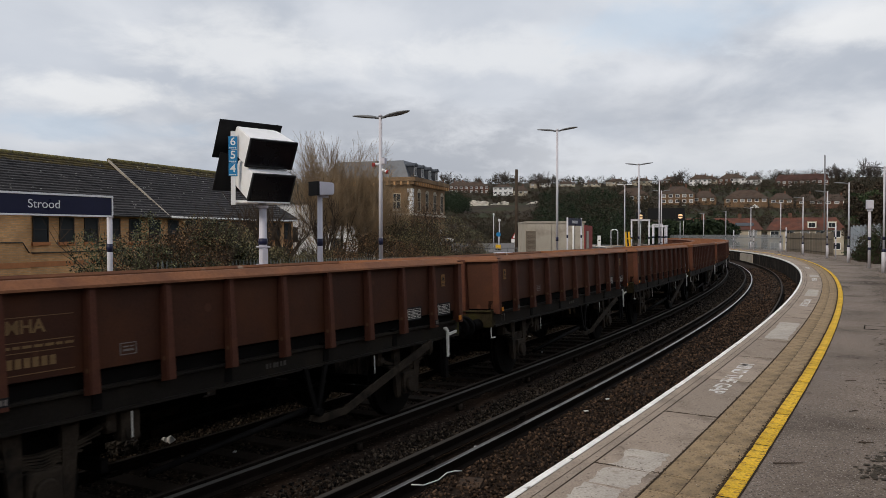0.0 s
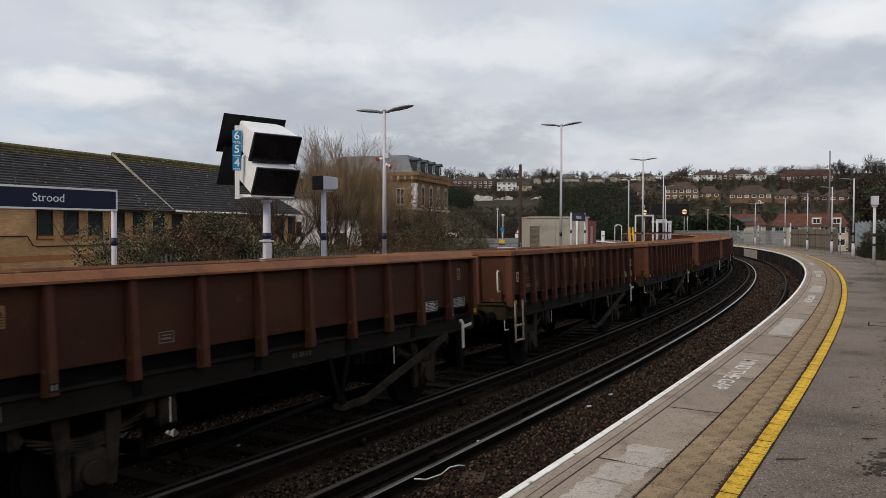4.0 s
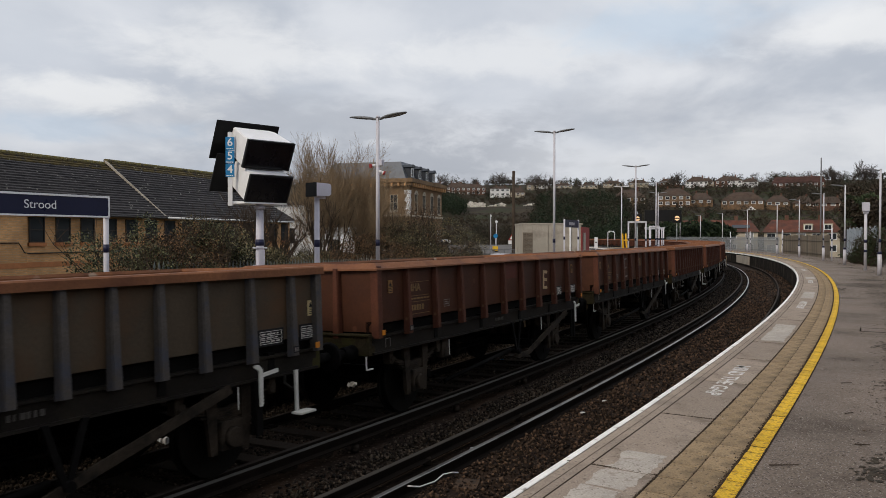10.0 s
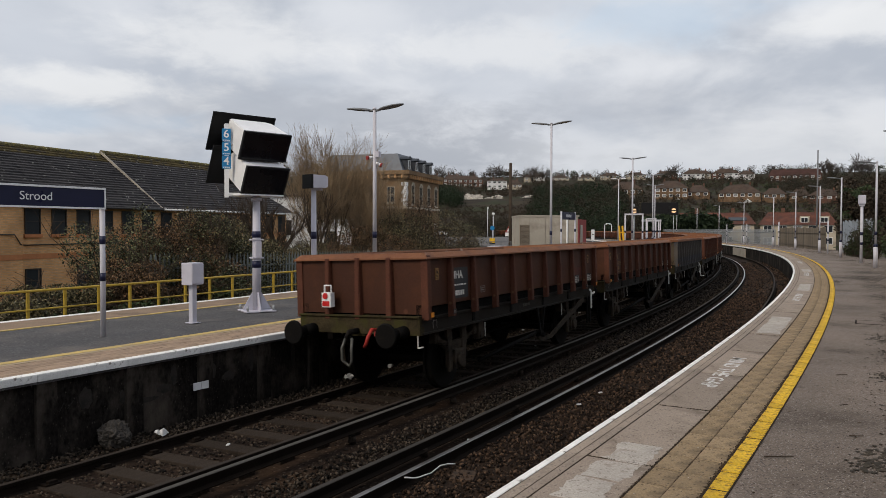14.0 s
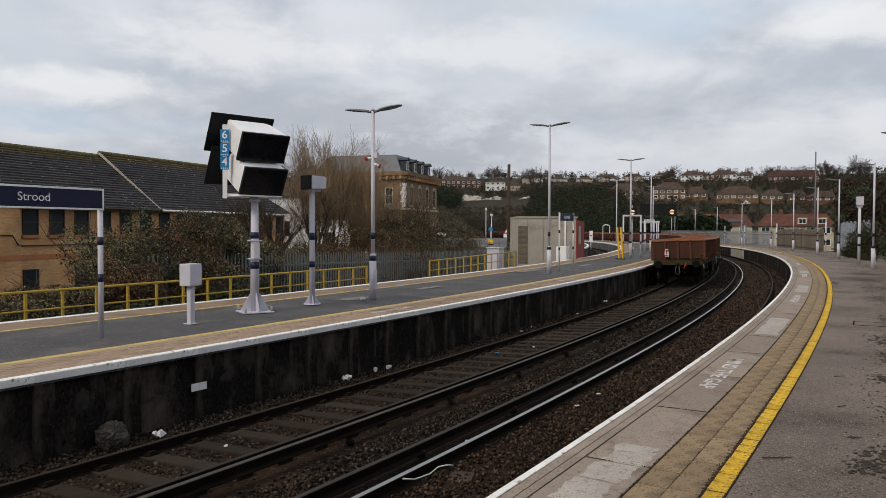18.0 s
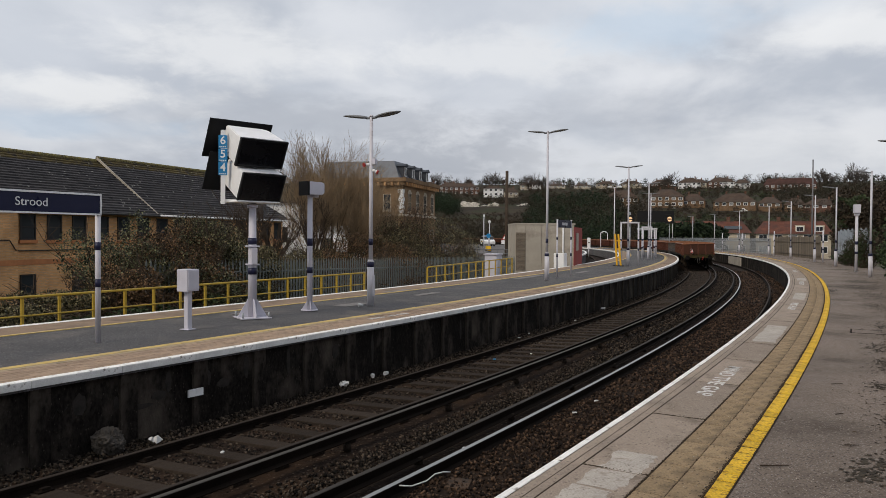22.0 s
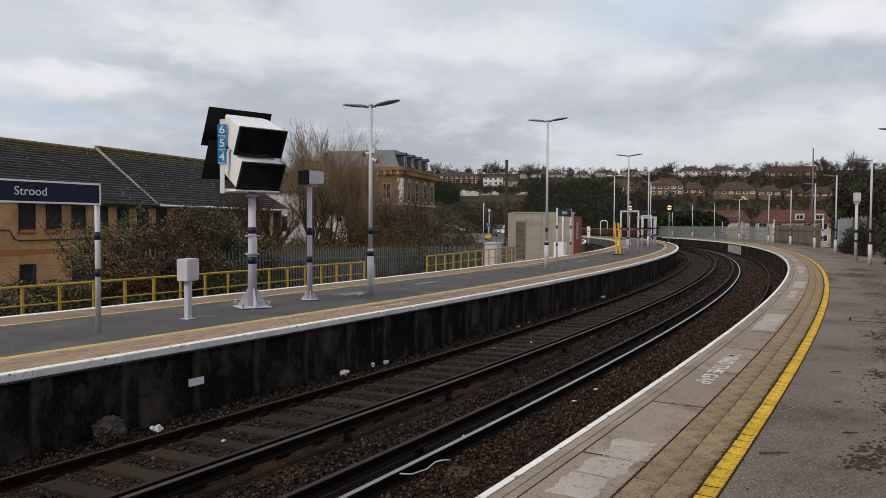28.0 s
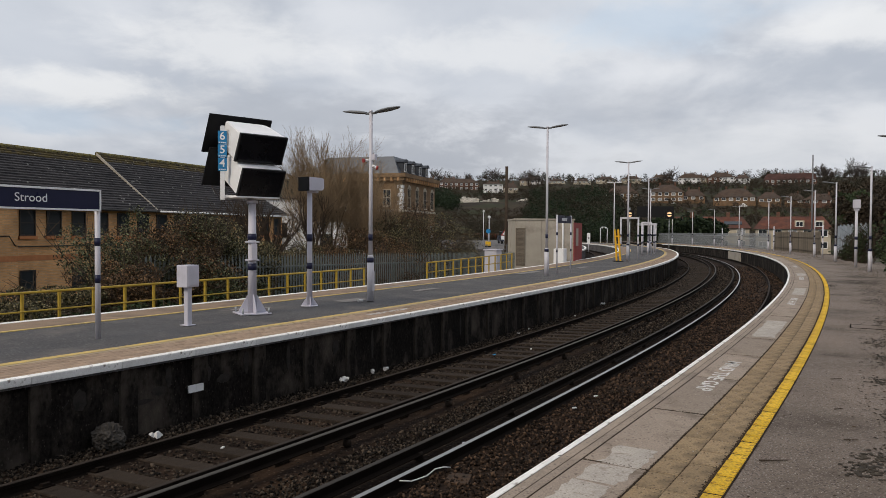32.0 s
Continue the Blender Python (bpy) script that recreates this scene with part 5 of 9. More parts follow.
# cabinet behind the railing
cab = thing("relay_cabinet", on_line(26.6, -11.7, -0.5), "pale cream lineside cabinet behind the railing", "cabinet")
bm = bmesh.new()
rbox(bm, -0.38, 0.38, -0.3, 0.3, 0.0, 1.34, 0.02)
part("body", bm, M_LILAC, cab)
for x in (-0.185, 0.185):
    bm = bmesh.new()
    rbox(bm, x - 0.17, x + 0.17, -0.325, -0.30, 0.08, 1.28, 0.006)
    dr = part("door", bm, M_LILAC, cab)
    bm = bmesh.new()
    rbox(bm, x - 0.02, x + 0.02, -0.345, -0.325, 0.68, 0.78, 0.004)
    part("handle", bm, M_GALV, dr)
bm = bmesh.new()
rbox(bm, -0.43, 0.43, -0.35, 0.35, 1.34, 1.40, 0.015)
part("roof", bm, M_LILAC, cab)

# grab posts in yellow near the island's end
yp = thing("yellow_barrier", on_line(38.3, -7.6, 0, 80), "yellow folding barrier leaning on the island platform", "barrier")
for x, lean in ((-0.11, 5), (0.13, 4)):
    bm = bmesh.new()
    rbox(bm, -0.045, 0.045, -0.05, 0.05, 0.0, 1.95, 0.01, pose(x, 0, 0, 0, lean, 0))
    part("upright", bm, M_BARRIER, yp)
bm = bmesh.new()
for z in (0.5, 1.0, 1.5):
    rbox(bm, -0.1, 0.2, -0.03, 0.03, z, z + 0.07, 0.008)
part("cross_bar", bm, M_BARRIER, yp)
bm = bmesh.new()
rbox(bm, -0.25, 0.32, -0.2, 0.2, 0.0, 0.04, 0.008)
part("foot", bm, M_BLACK, yp)

wb = thing("white_equipment_box", on_line(36.0, -10.7), "small white equipment cabinet beside the hut", "cabinet")
bm = bmesh.new()
rbox(bm, -0.4, 0.4, -0.3, 0.3, -0.1, 0.78, 0.02)
part("body", bm, M_WHITE, wb)
bm = bmesh.new()
rbox(bm, -0.34, 0.34, -0.32, -0.30, 0.0, 0.72, 0.006)
part("door", bm, M_WHITE, wb)


# ---------------------------------------------------------------- signals, frames and posts at the island's end
def portal(s, off, w, h, label):
    t = thing("post_frame", on_line(s, off), label, "sign frame")
    for y in (-w / 2, w / 2):
        bm = bmesh.new()
        tube(bm, (0, y, 0), (0, y, h), 0.05, 0.05, 12)
        p = part("post", bm, M_POST, t)
        for z in (1.5, 0.9):
            bm = bmesh.new()
            tube(bm, (0, y, z), (0, y, z + 0.14), 0.054, 0.054, 12)
            part("navy_band", bm, M_NAVY, p, "navy band")
    bm = bmesh.new()
    rbox(bm, -0.05, 0.05, -w / 2 - 0.05, w / 2 + 0.05, h - 0.10, h, 0.01)
    part("beam", bm, M_POST, t)
    return t


portal(41.5, -7.4, 1.1, 2.75, "pale grey banded portal frame on the island platform")
portal(52.0, -7.2, 0.7, 2.6, "pale grey banded post frame further along the platform")
portal(57.0, -7.3, 0.9, 2.5, "pale grey banded post frame beside a shelter")
portal(62.0, -7.1, 0.6, 2.6, "pale grey banded post frame near the platform end")

M_LIT_AMBER = material("lit_signal_amber", (0.8, 0.5, 0.2), 0.5, vary=0.02, bump=0, emit=(1.0, 0.62, 0.42, 0.55))


def banner_signal(p, r):
    t = thing("banner_signal", pose(p[0], p[1], 0, 0, 0, -12), "black round banner repeater signal, lit, on a tall post", "signal")
    z = p[2]
    bm = bmesh.new()
    tube(bm, (0, 0.25, -1.0), (0, 0.25, z + 0.5), 0.05, 0.045, 10)
    part("post", bm, M_GALV, t)
    bm = bmesh.new()
    rbox(bm, -r * 1.9, r * 1.9, 0.0, 0.30, z - r * 1.9, z + r * 1.9, 0.03)
    part("backboard", bm, M_BLACK, t)
    bm = bmesh.new()
    tube(bm, (0, -0.01, z), (0, 0.02, z), r, r, 24)
    f = part("lit_disc", bm, M_LIT_AMBER, t, "lit disc")
    bm = bmesh.new()
    rbox(bm, -r, r, -0.03, -0.012, z - r * 0.24, z + r * 0.24, 0.004)
    part("banner_arm", bm, M_BLACK, f, "black banner arm")


banner_signal((12.9, 52.0, 3.0), 0.16)
banner_signal((26.0, 86.5, 3.9), 0.27)
gantry = thing("signal_gantry_board", pose(24.0, 87.2, 0, 0, 0, -12), "matt black signal board on a dark post", "signal")
bm = bmesh.new()
rbox(bm, -1.5, 2.6, -0.08, 0.08, 3.55, 4.85, 0.02)
part("board", bm, M_BLACK, gantry)
bm = bmesh.new()
tube(bm, (0, 0.12, -1.0), (0, 0.12, 4.6), 0.09, 0.08, 10)
part("post", bm, M_BLACK, gantry)


def yard_lamp(x, y, h):
    t = thing("yard_lamp", pose(x, y, -1.2), "tall slim yard lamp with two white heads", "lamp post")
    bm = bmesh.new()
    tube(bm, (0, 0, 0), (0, 0, h + 1.2), 0.11, 0.07, 10)
    part("column", bm, M_POST, t)
    for d in (-1, 1):
        bm = bmesh.new()
        tube(bm, (0, 0, h + 1.15), (d * 0.45, 0, h + 1.2), 0.035, 0.03, 8)
        rbox(bm, min(d * 0.4, d * 1.15), max(d * 0.4, d * 1.15), -0.16, 0.16, h + 1.14, h + 1.3, 0.04)
        part("lamp_head", bm, M_WHITE, t)


def hook_lamp(x, y, d):
    t = thing("hooked_lamp", pose(x, y, -1.2), "short white post with a hooked lamp head", "lamp post")
    bm = bmesh.new()
    tube(bm, (0, 0, 0), (0, 0, 3.75), 0.075, 0.065, 10)
    part("column", bm, M_POST, t)
    bm = bmesh.new()
    path_tube(bm, [Vector((0, 0, 3.7)), Vector((d * 0.25, 0, 3.95)), Vector((d * 0.75, 0, 3.95)), Vector((d * 0.95, 0, 3.72))], 0.06, 8)
    part("lamp_head", bm, M_WHITE, t)


yard_lamp(27.69, 121.89, 9.9)
hook_lamp(27.64, 132.14, 1)
hook_lamp(29.21, 133.85, -1)
t = thing("marker_board", pose(15.95, 82.47, -0.4), "small white marker board on a post beyond the track", "sign")
bm = bmesh.new()
tube(bm, (0, 0, 0), (0, 0, 1.6), 0.05, 0.05, 8)
part("post", bm, M_POST, t)
bm = bmesh.new()
rbox(bm, -0.18, 0.18, -0.06, -0.03, 0.95, 2.1, 0.01)
part("board", bm, M_WHITE, t)
bm = bmesh.new()
rbox(bm, -0.09, 0.09, -0.07, -0.06, 1.5, 1.62, 0.003)
part("dark_mark", bm, M_BLACK, t)

# ---------------------------------------------------------------- buildings and plants round the station
def brick_material(name, a, b, mortar, scale=1.0):
    m = bpy.data.materials.new(name)
    m.use_nodes = True
    n, l = m.node_tree.nodes, m.node_tree.links
    tc = n.new("ShaderNodeTexCoord")
    sep = n.new("ShaderNodeSeparateXYZ")
    l.new(tc.outputs["Object"], sep.inputs[0])
    add = n.new("ShaderNodeMath")
    l.new(sep.outputs[0], add.inputs[0])
    l.new(sep.outputs[1], add.inputs[1])
    co = n.new("ShaderNodeCombineXYZ")
    l.new(add.outputs[0], co.inputs[0])
    l.new(sep.outputs[2], co.inputs[1])
    br = n.new("ShaderNodeTexBrick")
    br.inputs["Color1"].default_value, br.inputs["Color2"].default_value, br.inputs["Mortar"].default_value = (*a, 1), (*b, 1), (*mortar, 1)
    br.inputs["Scale"].default_value = 1.0
    br.inputs["Brick Width"].default_value, br.inputs["Row Height"].default_value, br.inputs["Mortar Size"].default_value = 0.225 * scale, 0.075 * scale, 0.008 * scale
    l.new(co.outputs[0], br.inputs["Vector"])
    nz = n.new("ShaderNodeTexNoise")
    nz.inputs["Scale"].default_value, nz.inputs["Detail"].default_value = 0.7, 6
    l.new(tc.outputs["Object"], nz.inputs["Vector"])
    mr = n.new("ShaderNodeMapRange")
    for k, v in (("From Min", 0.3), ("From Max", 0.7), ("To Min", 0.72), ("To Max", 1.22)):
        mr.inputs[k].default_value = v
    l.new(nz.outputs[0], mr.inputs["Value"])
    sc = n.new("ShaderNodeVectorMath")
    sc.operation = 'SCALE'
    l.new(br.outputs[0], sc.inputs[0])
    l.new(mr.outputs[0], sc.inputs["Scale"])
    bs = n["Principled BSDF"]
    l.new(sc.outputs[0], bs.inputs["Base Color"])
    bs.inputs["Roughness"].default_value = 0.88
    bs.inputs["Specular IOR Level"].default_value = 0.15
    bp = n.new("ShaderNodeBump")
    bp.inputs["Strength"].default_value, bp.inputs["Distance"].default_value = 0.4, 0.01
    l.new(br.outputs["Fac"], bp.inputs["Height"])
    bp.invert = True
    l.new(bp.outputs[0], bs.inputs["Normal"])
    return m


M_BRICK = brick_material("yellow_stock_brick", (0.66, 0.355, 0.155), (0.50, 0.265, 0.112), (0.42, 0.31, 0.20))
M_BRICK_OLD = brick_material("old_sooty_brick", (0.255, 0.158, 0.085), (0.175, 0.108, 0.060), (0.19, 0.145, 0.10))
M_BRICK_RED = brick_material("red_brick", (0.150, 0.070, 0.047), (0.115, 0.054, 0.038), (0.14, 0.115, 0.095))
M_BRICK_BROWN = brick_material("brown_brick", (0.205, 0.122, 0.066), (0.155, 0.094, 0.053), (0.15, 0.12, 0.09))
M_ORANGE = material("orange_brick_band", (0.42, 0.17, 0.07), 0.85, vary=0.15)
M_SLATE = material("slate_roof", (0.046, 0.042, 0.043), 0.75, spec=0.2, vary=0.3, scale=1.0, fine=14, bump=0.4, stain=(0.020, 0.019, 0.021), stain_at=(0.52, 0.66), stain_scale=1.4, spread=0.14, gritty=1.2, grit=((0.30, 0.29, 0.26), 6.5, 0.07, 0.85))
M_SLATE_MOSS = material("lichened_slate", (0.085, 0.066, 0.030), 0.85, spec=0.1, vary=0.35, scale=1.5, fine=12, bump=0.4, stain=(0.045, 0.040, 0.036), stain_at=(0.5, 0.6), stain_scale=2.5, grit=((0.34, 0.31, 0.22), 6.5, 0.10, 0.85))
M_RIDGE = material("mossy_ridge_tile", (0.17, 0.145, 0.055), 0.9, vary=0.3, scale=2, fine=20, stain=(0.09, 0.075, 0.045), stain_at=(0.5, 0.65), stain_scale=2)
M_CONCRETE = material("weathered_concrete", (0.37, 0.335, 0.285), 0.88, vary=0.12, scale=0.8, fine=30, bump=0.2, stain=(0.24, 0.21, 0.175), stain_at=(0.52, 0.7), stain_scale=0.9)
M_RENDER = material("white_render", (0.70, 0.70, 0.70), 0.8, vary=0.08, scale=0.6, fine=20, stain=(0.5, 0.5, 0.5), stain_at=(0.6, 0.75), stain_scale=0.7)
M_CREAM = material("cream_render", (0.44, 0.385, 0.30), 0.85, vary=0.14, scale=0.6, fine=20, stain=(0.3, 0.26, 0.2), stain_at=(0.5, 0.7), stain_scale=0.5)
M_STONE = material("pale_stone_trim", (0.42, 0.37, 0.29), 0.85, vary=0.15)
M_TILE_RED = material("red_roof_tile", (0.118, 0.050, 0.036), 0.85, spec=0.08, vary=0.3, scale=0.8, fine=6, stain=(0.075, 0.044, 0.038), stain_at=(0.45, 0.65), stain_scale=0.5)
M_TILE_BROWN = material("brown_roof_tile", (0.078, 0.055, 0.043), 0.85, spec=0.08, vary=0.3, scale=0.5, fine=6, stain=(0.065, 0.058, 0.052), stain_at=(0.45, 0.65), stain_scale=0.25)
M_TILE_DARK = material("dark_red_roof_tile", (0.066, 0.036, 0.031), 0.85, spec=0.08, vary=0.3, scale=0.5, fine=6)
M_FRAME_DARK = material("dark_window_frame", (0.022, 0.018, 0.016), 0.5, vary=0.1)
M_FRAME_WHITE = material("white_window_frame", (0.75, 0.75, 0.74), 0.5, vary=0.05)
M_PANE = material("window_glass", (0.025, 0.03, 0.035), 0.06, vary=0.05, bump=0.0)
M_LEAD = material("grey_mansard_lead", (0.125, 0.135, 0.155), 0.5, vary=0.15, scale=1, fine=10, stain=(0.08, 0.085, 0.095), stain_at=(0.5, 0.65), stain_scale=0.8)
M_LEAD_DARK = material("dark_dormer_lead", (0.035, 0.04, 0.05), 0.5, vary=0.12)
M_BARK = material("grey_brown_bark", (0.060, 0.045, 0.034), 0.9, spec=0.1, vary=0.3, scale=4, fine=30, bump=0.5)
M_TWIG = material("pale_winter_twigs", (0.25, 0.180, 0.112), 0.9, vary=0.35, scale=0.6, fine=8, bump=0.0)
M_TWIG_RED = material("rusty_winter_twigs", (0.085, 0.056, 0.034), 0.9, vary=0.3, scale=0.6, fine=8, bump=0.0)
M_BUSH = leaf_material("olive_bush_leaves", (0.013, 0.014, 0.006), (0.30, 0.255, 0.135), 0.5, 2.2)
M_BUSH_RUST = leaf_material("rusty_bush_leaves", (0.017, 0.012, 0.006), (0.28, 0.165, 0.088), 0.55, 2.2)
M_BUSH_GREEN = leaf_material("grey_green_bush_leaves", (0.011, 0.016, 0.007), (0.255, 0.26, 0.14), 0.45, 2.2)
M_IVY = leaf_material("dark_ivy_leaves", (0.014, 0.024, 0.010), (0.055, 0.075, 0.032))
M_EVERGREEN = leaf_material("dark_evergreen", (0.007, 0.014, 0.007), (0.034, 0.050, 0.024), 0.7, 1.3)
M_WOODLAND = leaf_material("grey_brown_woodland", (0.014, 0.012, 0.008), (0.078, 0.068, 0.047), 0.85, 1.5)
M_SCRUB = leaf_material("bare_winter_scrub", (0.017, 0.013, 0.009), (0.094, 0.072, 0.050), 0.85, 1.5)
M_GRASS = leaf_material("winter_grass", (0.035, 0.042, 0.018), (0.10, 0.11, 0.05))
M_CHALKFACE = material("chalk_cliff", (0.62, 0.585, 0.53), 0.95, vary=0.25, scale=0.5, fine=3, stain=(0.2, 0.165, 0.12), stain_at=(0.5, 0.62), stain_scale=0.55, bump=0.5)
M_WOOD = material("weathered_fence_board", (0.155, 0.128, 0.096), 0.9, vary=0.25, scale=1, fine=20, grain=(1, 1, 0.15), spread=0.38)
M_NET = material("net_curtained_glass", (0.22, 0.225, 0.23), 0.3, vary=0.3, scale=1.5)
M_PANEL_BLUE = material("pale_blue_grey_sheet", (0.31, 0.35, 0.39), 0.65, vary=0.15, scale=1, fine=15, stain=(0.19, 0.21, 0.21), stain_at=(0.5, 0.66), stain_scale=1.2)


def window(parent, m, w, h, frame_mat, bars=(1, 1), sill=None, depth=0.06, open_tilt=False, f=0.06, glass=None):
    """A framed window whose face looks along -y of m; origin at the middle of its foot."""
    bm = bmesh.new()
    for a in ((-w / 2, w / 2, 0, f), (-w / 2, w / 2, h - f, h), (-w / 2, -w / 2 + f, f, h - f), (w / 2 - f, w / 2, f, h - f)):
        box(bm, a[0], a[1], -depth, 0.02, a[2], a[3])
    for k in range(1, bars[0]):
        x = -w / 2 + w * k / bars[0]
        box(bm, x - 0.02, x + 0.02, -depth + 0.01, 0.02, f, h - f)
    for k in range(1, bars[1]):
        z = h * k / bars[1]
        box(bm, -w / 2 + f, w / 2 - f, -depth + 0.008, 0.02, z - 0.025, z + 0.025)
    fr = part("window", bm, frame_mat, parent, m=m)
    bm = bmesh.new()
    box(bm, -w / 2 + f, w / 2 - f, -0.015, 0.005, f, h - f)
    part("pane", bm, glass or M_PANE, fr, "" if glass else "dark glass pane")
    if sill:
        bm = bmesh.new()
        box(bm, -w / 2 - 0.06, w / 2 + 0.06, -depth - 0.05, 0.02, -0.16, -0.002)
        part("sill", bm, sill, fr)
    return fr


def flats():
    """Long two-storey brick block with a slate roof, side-on to the line."""
    ang = math.degrees(math.atan2(17.1, 6.5))
    t = thing("brick_flats", pose(-19.9, 34.9, 0, 0, 0, ang), "yellow-brick two-storey block with a dark slate roof", "building")
    bm = bmesh.new()
    box(bm, -16, 22.4, 0.0, 8.4, -2.2, 2.86)
    wall = part("wall", bm, M_BRICK, t)
    bm = bmesh.new()
    box(bm, -16, -0.12, -0.35, 0.0, -2.2, 2.84)
    part("wing_wall", bm, M_BRICK, t)
    bm = bmesh.new()
    box(bm, -16, -0.12, -0.37, -0.35, 0.25, 0.50)
    box(bm, -0.12, 22.4, -0.02, 0.0, 0.25, 0.50)
    part("brick_band", bm, M_ORANGE, wall, "orange brick band")
    for k in range(15):
        x = 0.69 + 1.5 * k
        window(t, pose(x, 0.0, 1.43), 0.86, 1.22, M_FRAME_DARK, (1, 2), M_ORANGE)
        if k % 2 == 0:
            window(t, pose(x, 0.0, -1.35), 0.86, 1.15, M_FRAME_DARK, (1, 2), M_ORANGE)
    # roof in courses
    eave, setb = 3.06, 4.2
    for x0, x1, ridge, name in ((-16.3, 9.0, 6.03, "roof_lower"), (9.0, 22.9, 6.22, "roof_upper")):
        rise = ridge - eave
        hip = x1 > 20
        bm = bmesh.new()
        a, b = (x0, -0.35, eave - 0.30), (x1, -0.35, eave - 0.30)
        xr = x1 - 3.2 if hip else x1
        v = [bm.verts.new(q) for q in (a, b, (xr, setb, ridge), (x0, setb, ridge), (x0, 8.75, eave - 0.30), (x1, 8.75, eave - 0.30))]
        for f in ((0, 1, 2, 3), (3, 2, 5, 4), (1, 5, 2), (0, 3, 4), (0, 4, 5, 1)):
            bm.faces.new([v[i] for i in f])
        roof = part(name, bm, M_SLATE, t, "dark slate roof slope")
        n = 22
        for i in range(n):
            u0, u1 = i / n, (i + 1.12) / n
            y0, y1 = -0.42 + (setb + 0.42) * u0, -0.42 + (setb + 0.42) * min(u1, 1)
            z0, z1 = eave - 0.27 + (rise + 0.27) * u0, eave - 0.27 + (rise + 0.27) * min(u1, 1)
            e0 = x1 - 3.2 * u0 if hip else x1
            bm = bmesh.new()
            prism(bm, [(x0, y0, z0 + 0.10), (x0, y0, z0 + 0.02), (x0, y1, z1 + 0.01), (x0, y1, z1 + 0.02)], (e0 - x0, 0, 0))
            part("slate_course", bm, M_SLATE if i < n - 3 else M_SLATE_MOSS, roof)
        bm = bmesh.new()
        k = int((xr - x0) / 0.45)
        for i in range(k):
            tube(bm, (x0 + i * 0.45, setb, ridge + 0.02), (x0 + i * 0.45 + 0.44, setb, ridge + 0.02), 0.13, 0.125, 8)
        part("ridge_tiles", bm, M_RIDGE, roof, "moss-yellowed ridge tiles")
        bm = bmesh.new()
        tube(bm, (x0, -0.47, eave - 0.27), (x1, -0.47, eave - 0.27), 0.06, 0.06, 8)
        part("gutter", bm, M_RENDER if hip else M_FRAME_DARK, roof)
    bm = bmesh.new()
    prism(bm, [(8.96, -0.4, eave - 0.17), (8.96, setb, 6.31), (8.96, setb, 6.15), (8.96, -0.4, eave - 0.30)], (0.07, 0, 0))
    part("verge", bm, M_CONCRETE, t, "pale mortar verge between the roofs")
    bm = bmesh.new()
    tube(bm, (-0.05, -0.08, -2.2), (-0.05, -0.08, 2.75), 0.05, 0.05, 8)
    part("downpipe", bm, M_FRAME_DARK, t)
    bm = bmesh.new()
    path_tube(bm, [(-4.0, -0.42, 1.42), (-0.6, -0.42, 1.42), (-0.3, -0.42, 0.98), (0.2, -0.08, 0.92), (6.0, -0.08, 0.95)], 0.03, 6)
    part("wall_pipe", bm, M_FRAME_DARK, t)
    bm = bmesh.new()
    rbox(bm, 0.0, 0.22, setb - 0.1, setb + 0.1, 6.09, 6.33, 0.02)
    part("roof_vent", bm, M_FRAME_DARK, t)


flats()


